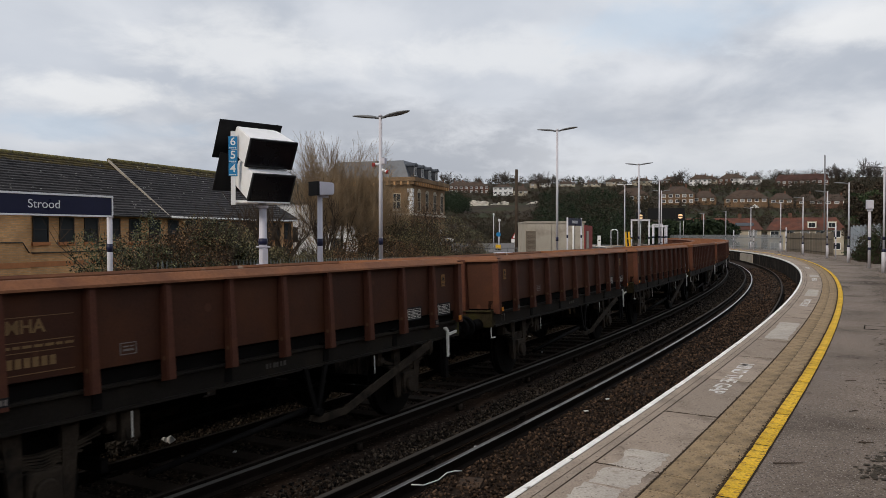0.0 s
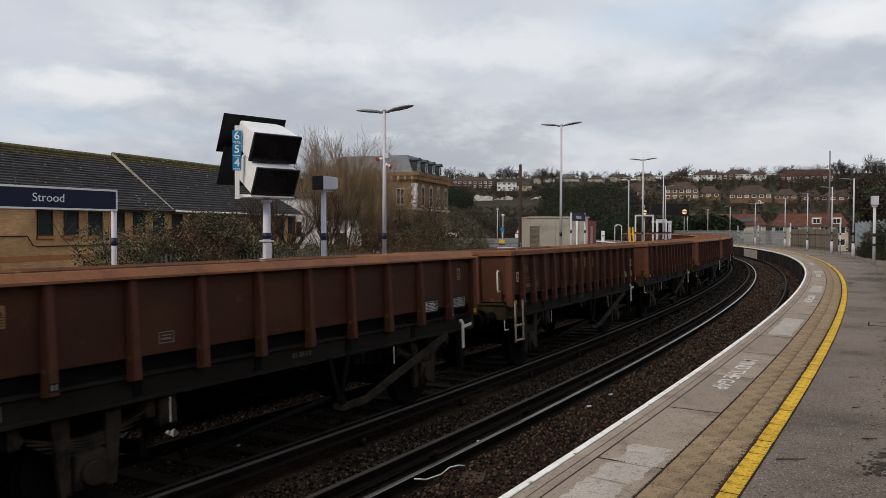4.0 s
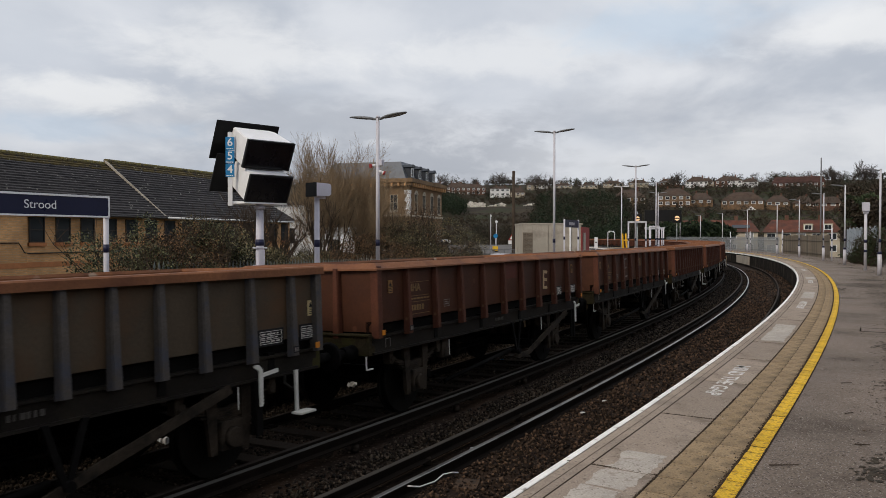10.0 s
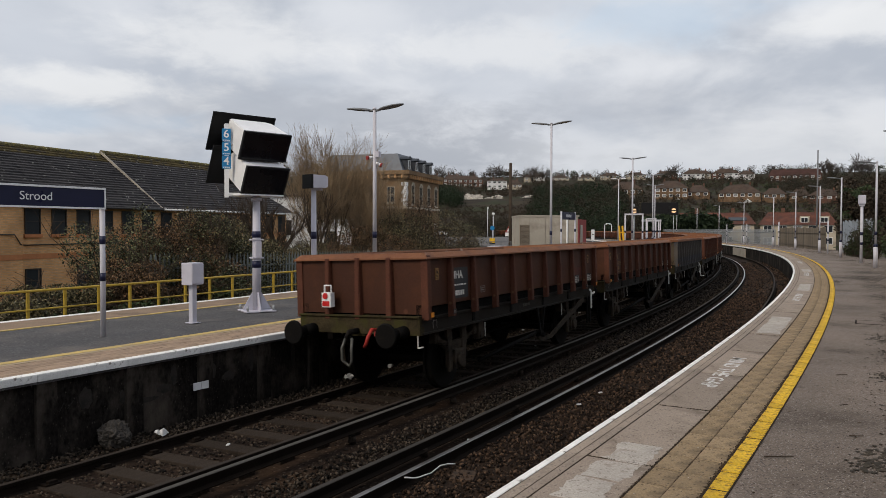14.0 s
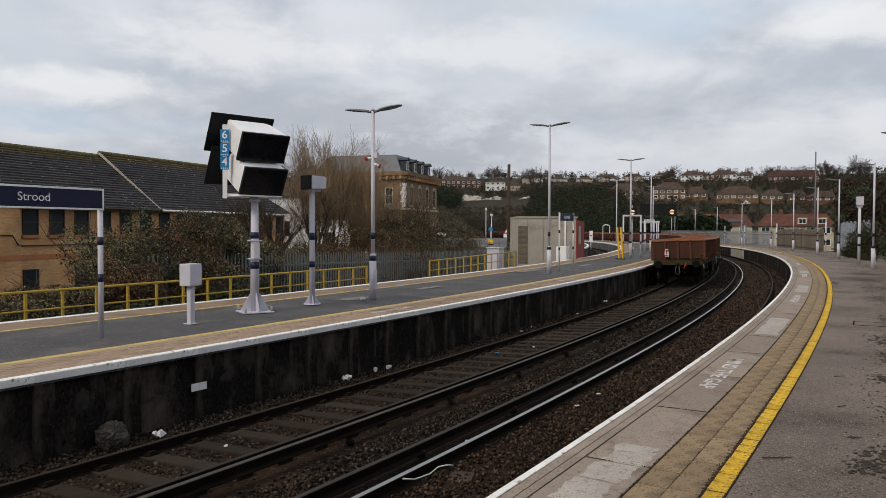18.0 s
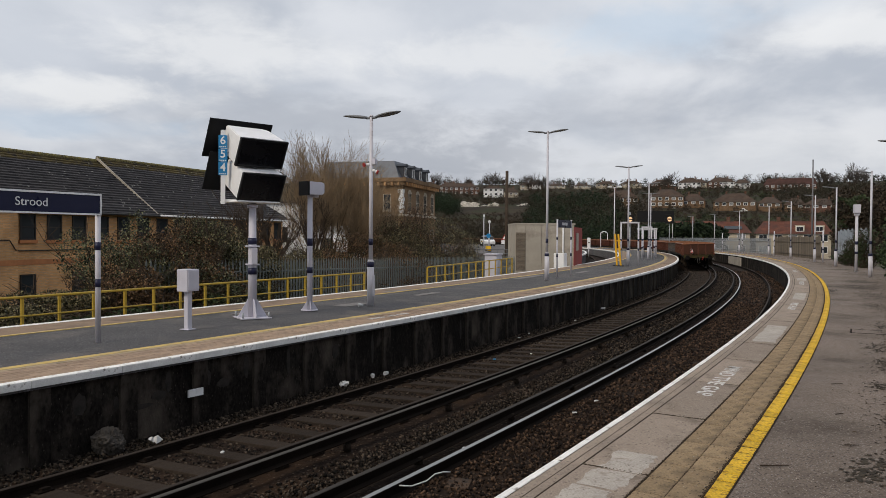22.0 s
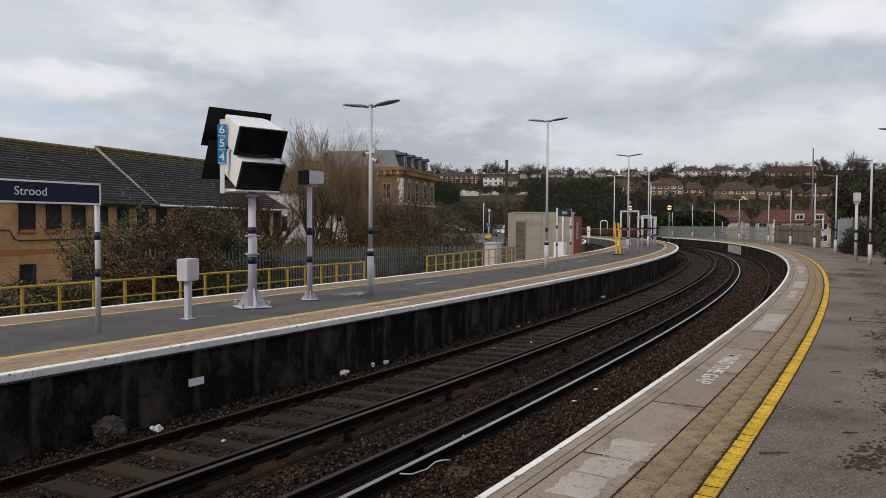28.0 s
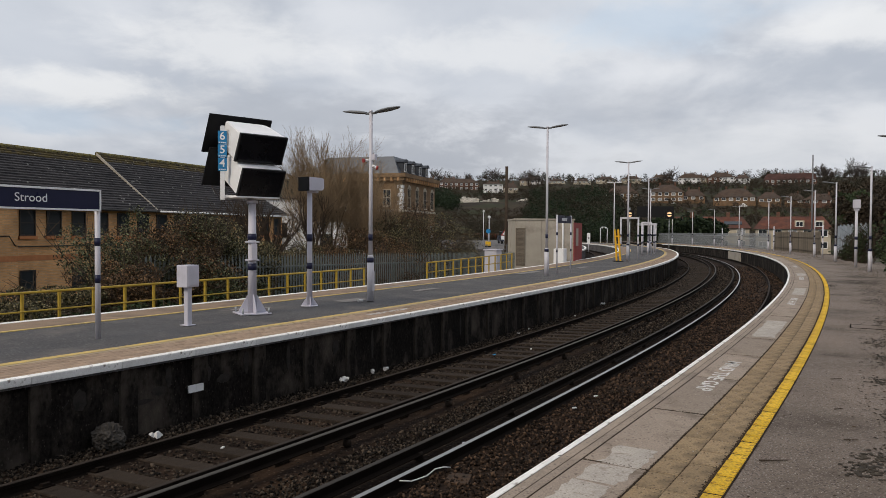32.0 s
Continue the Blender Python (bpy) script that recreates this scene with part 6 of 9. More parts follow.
def old_hotel():
    """Tall old brick building with a bracketed cornice and a lead mansard."""
    t = thing("old_brick_building", pose(-4.53, 83.0, -2.0, 0, 0, math.degrees(math.atan2(12, 3.5))), "old brown-brick building with bracketed cornice and mansard roof", "building")
    L, W, H = 12.3, 11.0, 9.72
    bm = bmesh.new()
    box(bm, 0, L, 0, W, 0, H)
    wall = part("wall", bm, M_BRICK_OLD, t)
    bm = bmesh.new()
    rbox(bm, -0.55, L + 0.3, -0.55, W + 0.3, H, H + 0.45, 0.06)
    rbox(bm, -0.35, L + 0.2, -0.35, W + 0.2, H - 0.35, H, 0.04)
    part("cornice", bm, M_BRICK_OLD, t)
    bm = bmesh.new()
    rbox(bm, -0.2, L + 0.1, -0.2, W + 0.1, 5.95, 6.2, 0.03)
    part("string_course", bm, M_STONE, t)
    for k in range(14):
        bm = bmesh.new()
        rbox(bm, -0.5, -0.05, 0.2 + k * 0.8, 0.42 + k * 0.8, H - 0.42, H - 0.02, 0.02)
        part("bracket", bm, M_BRICK, t)
    for k in range(16):
        bm = bmesh.new()
        rbox(bm, 0.2 + k * 0.8, 0.42 + k * 0.8, -0.5, -0.05, H - 0.42, H - 0.02, 0.02)
        part("bracket", bm, M_BRICK, t)
    for k in range(6):
        bm = bmesh.new()
        w = 0.55 if k % 2 else 0.38
        rbox(bm, -0.06, w, -0.06, w, 6.25 + k * 0.45, 6.66 + k * 0.45, 0.02)
        part("quoin", bm, M_RENDER, t, "pale painted corner stone")
    for k in range(4):
        x = 2.3 + 2.9 * k
        fr = window(t, pose(x, 0.0, 6.5), 1.0, 2.1, M_STONE, (2, 2), M_STONE)
        bm = bmesh.new()
        prism(bm, [(-0.62 + 1.24 * q / 8, -0.10, 2.05 + 0.42 * math.sin(math.pi * q / 8)) for q in range(9)] + [(0.45 - 0.9 * q / 6, -0.10, 2.0 + 0.22 * math.sin(math.pi * q / 6)) for q in range(7)], (0, 0.1, 0))
        part("arch", bm, M_STONE, fr)
        window(t, pose(x, 0.0, 2.6), 1.0, 2.0, M_FRAME_WHITE, (2, 2), M_STONE)
    for k in range(4):
        y = 1.8 + 2.5 * k
        window(t, pose(0, y, 6.6, 0, 0, -90), 0.9, 1.8, M_STONE, (2, 2), M_STONE)
    bm = bmesh.new()
    v0 = [(0.6, 0.6), (L - 0.4, 0.6), (L - 0.4, W - 0.4), (0.6, W - 0.4)]
    v1 = [(1.6, 1.6), (L - 1.2, 1.6), (L - 1.2, W - 1.2), (1.6, W - 1.2)]
    a = [bm.verts.new((*q, H + 0.45)) for q in v0]
    b = [bm.verts.new((*q, H + 2.5)) for q in v1]
    for k in range(4):
        bm.faces.new((a[k], a[(k + 1) % 4], b[(k + 1) % 4], b[k]))
    bm.faces.new(a[::-1])
    bm.faces.new(b)
    roof = part("mansard_roof", bm, M_LEAD, t, "grey mansard roof")
    for k in range(4):
        x = 2.2 + 2.7 * k
        bm = bmesh.new()
        rbox(bm, x - 0.55, x + 0.55, 0.45, 2.0, H + 0.5, H + 1.9, 0.04)
        prism(bm, [(x - 0.72 + 1.44 * q / 8, 0.25, H + 1.86 + 0.34 * math.sin(math.pi * q / 8)) for q in range(9)], (0, 1.75, 0))
        d = part("dormer", bm, M_LEAD_DARK, roof)
        window(roof, pose(x, 0.44, H + 0.75), 0.75, 1.0, M_FRAME_WHITE, (1, 1))


old_hotel()


def white_block():
    t = thing("white_rendered_building", pose(-16.6, 60, -2.0, 0, 0, 8), "white rendered low building behind the trees", "building")
    bm = bmesh.new()
    box(bm, 0, 5.6, 0, 8, 0, 6.3)
    part("wall", bm, M_RENDER, t)
    bm = bmesh.new()
    box(bm, 5.6, 11.5, 0.6, 8, 0, 4.5)
    part("extension", bm, M_RENDER, t)
    bm = bmesh.new()
    rbox(bm, -0.2, 5.8, -0.2, 8.2, 6.3, 6.5, 0.03)
    part("roof", bm, M_SLATE, t)
    for x, z in ((1.4, 3.2), (3.6, 3.2), (7.2, 2.3), (9.4, 2.3)):
        window(t, pose(x, 0.0 if x < 5.6 else 0.6, z), 1.0, 1.2, M_FRAME_DARK, (2, 1))


white_block()


M_BRICK_INFILL = brick_material("weathered_infill_brick", (0.15, 0.118, 0.09), (0.105, 0.085, 0.066), (0.21, 0.185, 0.155))


def relay_hut():
    t = thing("concrete_hut", pose(4.0, 45.9, -1.0, 0, 0, 1), "flat-roofed concrete hut with a red end wall", "building")
    bm = bmesh.new()
    box(bm, 0.40, 4.0, 0, 4.3, 0, 3.48)
    part("wall", bm, M_CONCRETE, t)
    for x0, x1 in ((0.42, 0.98), (1.0, 1.98), (2.0, 2.98), (3.0, 3.98)):
        bm = bmesh.new()
        rbox(bm, x0, x1, -0.05, -0.002, 0.1, 3.44, 0.012)
        part("concrete_panel", bm, M_CONCRETE, t)
    bm = bmesh.new()
    rbox(bm, 0.37, 4.06, -0.07, 4.36, 3.48, 3.58, 0.015)
    part("roof_slab", bm, M_CONCRETE, t)
    bm = bmesh.new()
    prism(bm, [(4.0, -0.06, 0.0), (5.35, 4.25, 0.0), (5.35, 4.25, 3.35), (4.0, -0.06, 3.35)], (-0.08, 0.02, 0))
    part("red_wall", bm, M_RED_WALL, t, "red painted end wall")
    bm = bmesh.new()
    prism(bm, [(4.25, 0.70, 1.9), (4.62, 1.9, 1.9), (4.62, 1.9, 3.0), (4.25, 0.70, 3.0)], (0.03, -0.01, 0))
    part("vent_panel", bm, M_CONCRETE, t)
    bm = bmesh.new()
    box(bm, 0.44, 1.02, -0.075, -0.05, 0.7, 3.0)
    part("brick_infill", bm, M_BRICK_INFILL, t, "bricked-up opening")
    bm = bmesh.new()
    tube(bm, (3.3, -0.10, 0), (3.3, -0.10, 3.4), 0.05, 0.05, 8)
    part("downpipe", bm, M_RENDER, t)


M_RED_WALL = material("faded_red_wall", (0.26, 0.045, 0.040), 0.8, vary=0.15, scale=1, fine=15)
relay_hut()


def pole(x, y, z0, z1, r, mat, name, label, category):
    bm = bmesh.new()
    tube(bm, (0, 0, z0), (0, 0, z1), r, r * 0.75, 10)
    return tagged(part(name, bm, mat, m=pose(x, y, 0)), label, category)


pole(5.04, 60, -2, 6.97, 0.16, M_BARK, "telegraph_pole", "dark timber telegraph pole behind the hut", "pole")
pole(34.3, 70, -1, 9.1, 0.075, M_MAST, "aerial_mast", "thin grey aerial mast beyond the fence", "mast")

# the road beyond on its low bank, its lamps and signs
M_ROAD = material("grey_road", (0.115, 0.108, 0.105), 0.85, vary=0.2, scale=0.4, fine=20, bump=0.3, stain=(0.075, 0.07, 0.066), stain_at=(0.5, 0.65), stain_scale=0.3)
bm = bmesh.new()
prism(bm, [(-5.0, 60, -2.0), (4.9, 60, -2.0), (6.2, 67, -2.0), (10.0, 86, -2.0), (12.0, 130, -2.0), (-32, 132, -2.0)], (0, 0, 2.38))
tagged(part("road", bm, M_ROAD), "grey asphalt road junction beyond the station", "road", kind="structure")
for x, y, h, r in ((4.84, 90, 3.75, 0.11), (5.2, 85, 2.95, 0.17)):
    t = thing("street_lamp", pose(x, y, 0.38), "slim street lamp beside the road", "street lamp")
    bm = bmesh.new()
    tube(bm, (0, 0, 0), (0, 0, h), 0.06, 0.045, 8)
    part("column", bm, M_POST, t)
    bm = bmesh.new()
    tube(bm, (0, 0, h - 0.04), (0, 0, h + 0.06), 0.5 * r, r, 12)
    tube(bm, (0, 0, h + 0.06), (0, 0, h + 0.16), r, r, 12)
    tube(bm, (0, 0, h + 0.16), (0, 0, h + 0.26), r, 0.4 * r, 12)
    part("lantern", bm, M_WHITE, t)
t = thing("direction_sign", pose(4.8, 79.86, 0.38), "small round blue direction sign on a post", "road sign")
bm = bmesh.new()
tube(bm, (0, 0, 0), (0, 0, 1.5), 0.035, 0.035, 8)
part("post", bm, M_POST, t)
bm = bmesh.new()
tube(bm, (0, -0.05, 1.45), (0, -0.03, 1.45), 0.24, 0.24, 20)
part("disc", bm, M_BLUE, t)
t = thing("warning_sign", pose(6.21, 75.75, 0.38), "white road sign board with a red-bordered triangle", "road sign")
bm = bmesh.new()
tube(bm, (0, 0.05, 0), (0, 0.05, 1.5), 0.04, 0.04, 8)
part("post", bm, M_POST, t)
bm = bmesh.new()
rbox(bm, -0.36, 0.36, 0, 0.02, 0.62, 1.0, 0.005)
part("plate", bm, M_WHITE, t)
bm = bmesh.new()
prism(bm, [(-0.38, 0, 1.02), (0.38, 0, 1.02), (0, 0, 1.68)], (0, 0.03, 0))
part("red_triangle", bm, M_RED, t)
bm = bmesh.new()
prism(bm, [(-0.22, -0.01, 1.11), (0.22, -0.01, 1.11), (0, 0 - 0.01, 1.50)], (0, 0.008, 0))
part("white_triangle", bm, M_WHITE, t)
M_BOLLARD = material("yellow_bollard_plastic", (0.75, 0.45, 0.02), 0.5, vary=0.1)
for x, y in ((4.07, 69.88), (4.21, 68.37)):
    t = thing("traffic_bollard", pose(x, y, 0.38), "yellow plastic traffic bollard on the road", "bollard")
    bm = bmesh.new()
    rbox(bm, -0.16, 0.16, -0.12, 0.12, 0, 0.10, 0.03)
    part("base", bm, M_BLACK, t)
    bm = bmesh.new()
    rbox(bm, -0.13, 0.13, -0.09, 0.09, 0.09, 0.50, 0.05)
    part("shell", bm, M_BOLLARD, t)
# dark guard rail along the road's near edge
t = thing("guard_rail", Matrix.Identity(4), "dark steel guard rail along the road's edge", "railing")
for k in range(9):
    bm = bmesh.new()
    rbox(bm, -0.03, 0.03, -0.03, 0.03, -1.0, 0.78, 0.006)
    part("guard_post", bm, M_MAST, t, m=pose(-1.2 + 0.78 * k, 59.4, 0))
for z in (0.72, 0.40):
    bm = bmesh.new()
    rbox(bm, -1.3, 5.2, 59.33, 59.37, z - 0.03, z + 0.03, 0.006)
    part("guard_bar", bm, M_MAST, t)


def road_car(mat, label, patrol=False):
    t = thing("car", Matrix.Identity(4), label, "car", "cars on the road")
    bm = bmesh.new()
    prism(bm, [(-2.0, -0.85, 0.28), (2.0, -0.85, 0.28), (2.08, -0.85, 0.62), (1.95, -0.85, 0.78), (1.05, -0.85, 0.95), (-1.95, -0.85, 0.98), (-2.05, -0.85, 0.6)], (0, 1.7, 0))
    bmesh.ops.bevel(bm, geom=bm.edges[:], offset=0.07, segments=2, affect='EDGES')
    part("body", bm, mat, t)
    bm = bmesh.new()
    prism(bm, [(-1.9, -0.74, 0.92), (1.15, -0.74, 0.90), (0.42, -0.66, 1.40), (-1.35, -0.66, 1.42)], (0, 1.44, 0))
    bmesh.ops.bevel(bm, geom=bm.edges[:], offset=0.05, segments=2, affect='EDGES')
    part("cabin", bm, M_PANE, t, "dark glazed cabin")
    bm = bmesh.new()
    rbox(bm, -1.35, 0.36, -0.66, 0.66, 1.40, 1.47, 0.03)
    part("roof", bm, mat, t)
    for y in (-0.62, 0.62):
        bm = bmesh.new()
        rbox(bm, 1.96, 2.10, y - 0.2, y + 0.2, 0.60, 0.76, 0.03)
        part("headlight", bm, M_WHITE, t)
    for x in (-1.25, 1.25):
        for y in (-0.87, 0.69):
            bm = bmesh.new()
            tube(bm, (x, y, 0.31), (x, y + 0.18, 0.31), 0.31, 0.31, 16)
            part("wheel", bm, M_BLACK, t)
    if patrol:
        bm = bmesh.new()
        rbox(bm, -0.55, -0.35, -0.5, 0.5, 1.47, 1.58, 0.02)
        part("light_bar", bm, M_BLUE, t, "blue light bar")
        for y in (-0.868, 0.852):
            for k in range(5):
                bm = bmesh.new()
                rbox(bm, -1.5 + 0.6 * k, -1.2 + 0.6 * k, y, y + 0.016, 0.55, 0.78, 0.002)
                part("side_panel", bm, M_BLUE if k % 2 else M_BOLLARD, t)
    return t


M_CAR_BLUE = material("dark_blue_car_paint", (0.03, 0.04, 0.075), 0.3, vary=0.05, bump=0)
M_CAR_DARK = material("dark_brown_car_paint", (0.035, 0.027, 0.024), 0.3, vary=0.05, bump=0)
M_CAR_GREY = material("grey_blue_car_paint", (0.16, 0.19, 0.23), 0.3, vary=0.05, bump=0)
cars = [road_car(M_WHITE, "white patrol car with blue and yellow side panels", True), road_car(M_CAR_GREY, "grey-blue car driving along the road"),
        road_car(M_CAR_DARK, "dark brown car driving along the road"), road_car(M_CAR_BLUE, "dark blue car driving along the road")]


# ---------------------------------------------------------------- houses on the hill
WALLS = {"c": M_CREAM, "b": M_BRICK_RED, "w": M_RENDER, "r": M_BRICK_RED, "g": M_BRICK_RED, "d": M_BRICK_BROWN, "o": M_BRICK_BROWN, "l": M_CREAM}
ROOFS = {"c": M_TILE_BROWN, "b": M_TILE_BROWN, "w": M_TILE_BROWN, "r": M_TILE_BROWN, "g": M_TILE_DARK, "d": M_TILE_BROWN, "o": M_TILE_BROWN, "l": M_TILE_RED}
SAY = {"c": "cream-walled house with a brown tiled roof on the hill", "b": "red-brick house with a brown roof on the hill", "w": "white-walled house with a hipped brown roof",
       "r": "red-brick and white semi-detached house on the hilltop", "g": "long building with a dark red roof on the hilltop", "d": "brown-brick house with a hipped roof on the slope",
       "o": "brown-brick semi-detached pair with white windows on the slope", "l": "low cream house with a red tiled roof beyond the fence"}


def hill_house(x, y, z, w, h, rh, c):
    t = thing("house", pose(x, y, z, 0, 0, -math.degrees(math.atan2(x, y))), SAY[c], "house", "houses on the hillside")
    dp = min(w, 9.0)
    base = -3.0
    bm = bmesh.new()
    box(bm, -w / 2, w / 2, 0, dp, base, h)
    part("wall", bm, WALLS[c], t)
    if c == "r":
        bm = bmesh.new()
        box(bm, 0, w / 2 + 0.02, -0.03, 0, base, h)
        part("white_half", bm, M_RENDER, t, "white rendered half")
    e = 0.4
    hip = (min(w * 0.32, dp * 0.5) if c not in "gl" else 1.2)
    bm = bmesh.new()
    v = [bm.verts.new(q) for q in ((-w / 2 - e, -e, h - 0.1), (w / 2 + e, -e, h - 0.1), (w / 2 + e, dp + e, h - 0.1), (-w / 2 - e, dp + e, h - 0.1), (-w / 2 + hip, dp / 2, h + rh), (w / 2 - hip, dp / 2, h + rh))]
    for f in ((0, 1, 5, 4), (2, 3, 4, 5), (1, 2, 5), (3, 0, 4), (0, 3, 2, 1)):
        bm.faces.new([v[i] for i in f])
    roof = part("roof", bm, ROOFS[c], t)
    for s in ((-0.2, 0.25) if w > 9 else (0.15,)):
        bm = bmesh.new()
        rbox(bm, w * s - 0.35, w * s + 0.35, dp / 2 - 0.3, dp / 2 + 0.3, h + rh * 0.6, h + rh + 0.9, 0.03)
        part("chimney", bm, M_BRICK_RED, roof)
    n = max(2, int(w / 2.6))
    wh = min(1.3, max(0.8, h * 0.42))
    for k in range(n):
        xx = -w / 2 + w * (k + 0.5) / n
        window(t, pose(xx, -0.03, h - wh - 0.25), 1.6, wh, M_FRAME_WHITE, (2, 1), f=0.17 if y > 200 else 0.09, glass=M_NET if (k + int(x)) % 3 == 0 else None)
        if h > 3.2:
            window(t, pose(xx, -0.03, h - wh * 2 - 1.2), 1.6, wh, M_FRAME_WHITE, (2, 1), f=0.17 if y > 200 else 0.09, glass=M_NET if (k + int(x)) % 3 == 1 else None)
    if c == "l":
        for xx in (1.2, 4.6) if x > 60 else (-4.0,):
            bm = bmesh.new()
            rbox(bm, xx - 0.85, xx + 0.85, 0.5, 3.0, h + 0.2, h + 1.55, 0.03)
            d = part("dormer", bm, M_CREAM, t, "small cream dormer")
            window(d, pose(xx, 0.48, h + 0.35), 1.3, 1.0, M_FRAME_WHITE, (2, 1), f=0.09)
        if x < 60:
            bm = bmesh.new()
            rbox(bm, 3.0, 6.4, 0.9, 2.2, h + 0.62, h + 0.70, 0.02)
            for v in bm.verts:
                v.co.z += (v.co.y - 0.9) * rh / (dp / 2 + e) * 1.0
            part("solar_panel", bm, M_PANE, roof, "dark solar panel")
    elif c in "od":
        # porch or lean-to at the foot
        bm = bmesh.new()
        prism(bm, [(-1.6, -1.4, base), (1.6, -1.4, base), (1.6, -1.4, -0.6), (0, -1.4, 0.5), (-1.6, -1.4, -0.6)], (0, 1.4, 0), pose(w * 0.2, 0, 0))
        part("porch", bm, M_RENDER, t, "white porch") if w > 12 else bm.free()
    return t


hill_house(106.9, 495.6, 34.3, 12.7, 2.6, 2.2, "c")
hill_house(123.8, 496.3, 34.8, 12.6, 2.6, 2.2, "c")
hill_house(140.7, 487.1, 34.3, 14.0, 2.5, 2.9, "b")
hill_house(151.2, 463.4, 32.1, 13.2, 3.8, 3.1, "w")
hill_house(168.8, 458.4, 32.2, 15.5, 3.8, 3.1, "r")
hill_house(176.1, 443.8, 31.0, 8.7, 3.3, 2.3, "w")
hill_house(185.8, 403.8, 27.3, 25.6, 3.6, 3.6, "g")
hill_house(27.4, 414.6, 24.0, 10.9, 4.3, 1.5, "w")
hill_house(37.1, 413.8, 24.0, 8.0, 2.2, 2.8, "c")
hill_house(51.6, 473.2, 30.8, 7.1, 3.5, 1.8, "c")
hill_house(73.8, 491.0, 33.1, 10.9, 2.2, 1.8, "c")
hill_house(89.5, 486.3, 32.9, 10.8, 2.2, 1.5, "c")
hill_house(10.5, 436.9, 26.4, 20.6, 3.9, 2.6, "b")
hill_house(74.8, 315.8, 13.8, 13.8, 4.5, 3.5, "d")
hill_house(93.7, 315.9, 14.4, 13.6, 4.7, 3.3, "o")
hill_house(104.6, 315.1, 14.6, 9.4, 2.8, 3.1, "d")
hill_house(115.8, 299.4, 13.4, 15.9, 2.9, 3.6, "o")
hill_house(127.0, 293.2, 13.2, 8.5, 2.4, 2.6, "o")
hill_house(134.7, 288.6, 13.1, 7.3, 1.7, 2.8, "o")
hill_house(139.4, 278.6, 12.3, 11.4, 2.1, 2.5, "b")
hill_house(53.1, 150.9, -2.0, 15.5, 4.9, 2.3, "l")
hill_house(67.4, 145.1, -2.0, 13.2, 4.8, 2.4, "l")
hill_house(58.0, 486.0, 32.4, 9.5, 3.2, 2.2, "w")
hill_house(3.0, 452.0, 27.9, 11.0, 3.6, 3.0, "b")
hill_house(-9.0, 455.0, 28.2, 12.0, 3.6, 3.0, "c")
hill_house(160.0, 472.0, 33.2, 9.0, 3.2, 2.6, "c")
hill_house(64.0, 330.0, 15.4, 9.0, 3.0, 3.0, "d")


# ---------------------------------------------------------------- plants
M_BARK_FAR = material("grey_winter_branches", (0.075, 0.064, 0.056), 0.9, vary=0.2, bump=0.0)
M_RUST_RAIL = material("faded_maroon_paint", (0.085, 0.066, 0.06), 0.6, vary=0.2)
def leaf_cloud(rng, centres, radii, count, size, flat=0.8, stretch=1.6):
    """Small folded leaves strewn through overlapping clumps: arrays of corners and faces."""
    centres, radii = np.asarray(centres, float), np.asarray(radii, float)
    w = radii.prod(axis=1)
    pick = rng.choice(len(centres), size=count, p=w / w.sum())
    d = rng.normal(size=(count, 3))
    d /= np.linalg.norm(d, axis=1)[:, None]
    r = rng.uniform(0.45, 1.08, count) ** 0.6
    p = centres[pick] + d * radii[pick] * r[:, None]
    a = rng.normal(size=(count, 3))
    a[:, 2] *= flat
    a /= np.linalg.norm(a, axis=1)[:, None]
    b = np.cross(a, rng.normal(size=(count, 3)))
    b /= np.linalg.norm(b, axis=1)[:, None] + 1e-9
    s = size * rng.uniform(0.6, 1.4, count)[:, None]
    v = np.stack([p - a * s * stretch / 2, p + b * s / 2, p + a * s * stretch / 2, p - b * s / 2], axis=1).reshape(-1, 3)
    f = np.arange(count * 4).reshape(-1, 4)
    return v, f


def fast_mesh(name, v, f, mat):
    me = bpy.data.meshes.new(name)
    v, f = np.asarray(v, np.float32), np.asarray(f, np.int32)
    me.vertices.add(len(v))
    me.vertices.foreach_set("co", v.ravel())
    k = f.shape[1]
    me.loops.add(f.size)
    me.loops.foreach_set("vertex_index", f.ravel())
    me.polygons.add(len(f))
    me.polygons.foreach_set("loop_start", np.arange(0, f.size, k, dtype=np.int32))
    me.polygons.foreach_set("loop_total", np.full(len(f), k, dtype=np.int32))
    me.update()
    me.validate()
    me.materials.append(mat)
    return me


def stick_mesh(name, segs, mat, sides=3):
    """Tapered twigs from rows of start, end, start radius, end radius."""
    a, b = np.array([s[0] for s in segs], float), np.array([s[1] for s in segs], float)
    ra, rb = np.array([s[2] for s in segs]), np.array([s[3] for s in segs])
    d = b - a
    d /= np.linalg.norm(d, axis=1)[:, None] + 1e-9
    ref = np.where(np.abs(d[:, 2:3]) > 0.9, np.array([[1.0, 0, 0]]), np.array([[0, 0, 1.0]]))
    u = np.cross(d, ref)
    u /= np.linalg.norm(u, axis=1)[:, None] + 1e-9
    w = np.cross(d, u)
    rows = []
    for p, r in ((a, ra), (b, rb)):
        for k in range(sides):
            t = k * math.tau / sides
            rows.append(p + (u * math.cos(t) + w * math.sin(t)) * r[:, None])
    v = np.stack(rows, axis=1).reshape(-1, 3)
    base = np.arange(len(segs))[:, None] * sides * 2
    f = np.concatenate([base + np.array([[k, (k + 1) % sides, sides + (k + 1) % sides, sides + k]]) for k in range(sides)])
    return fast_mesh(name, v, f, mat)


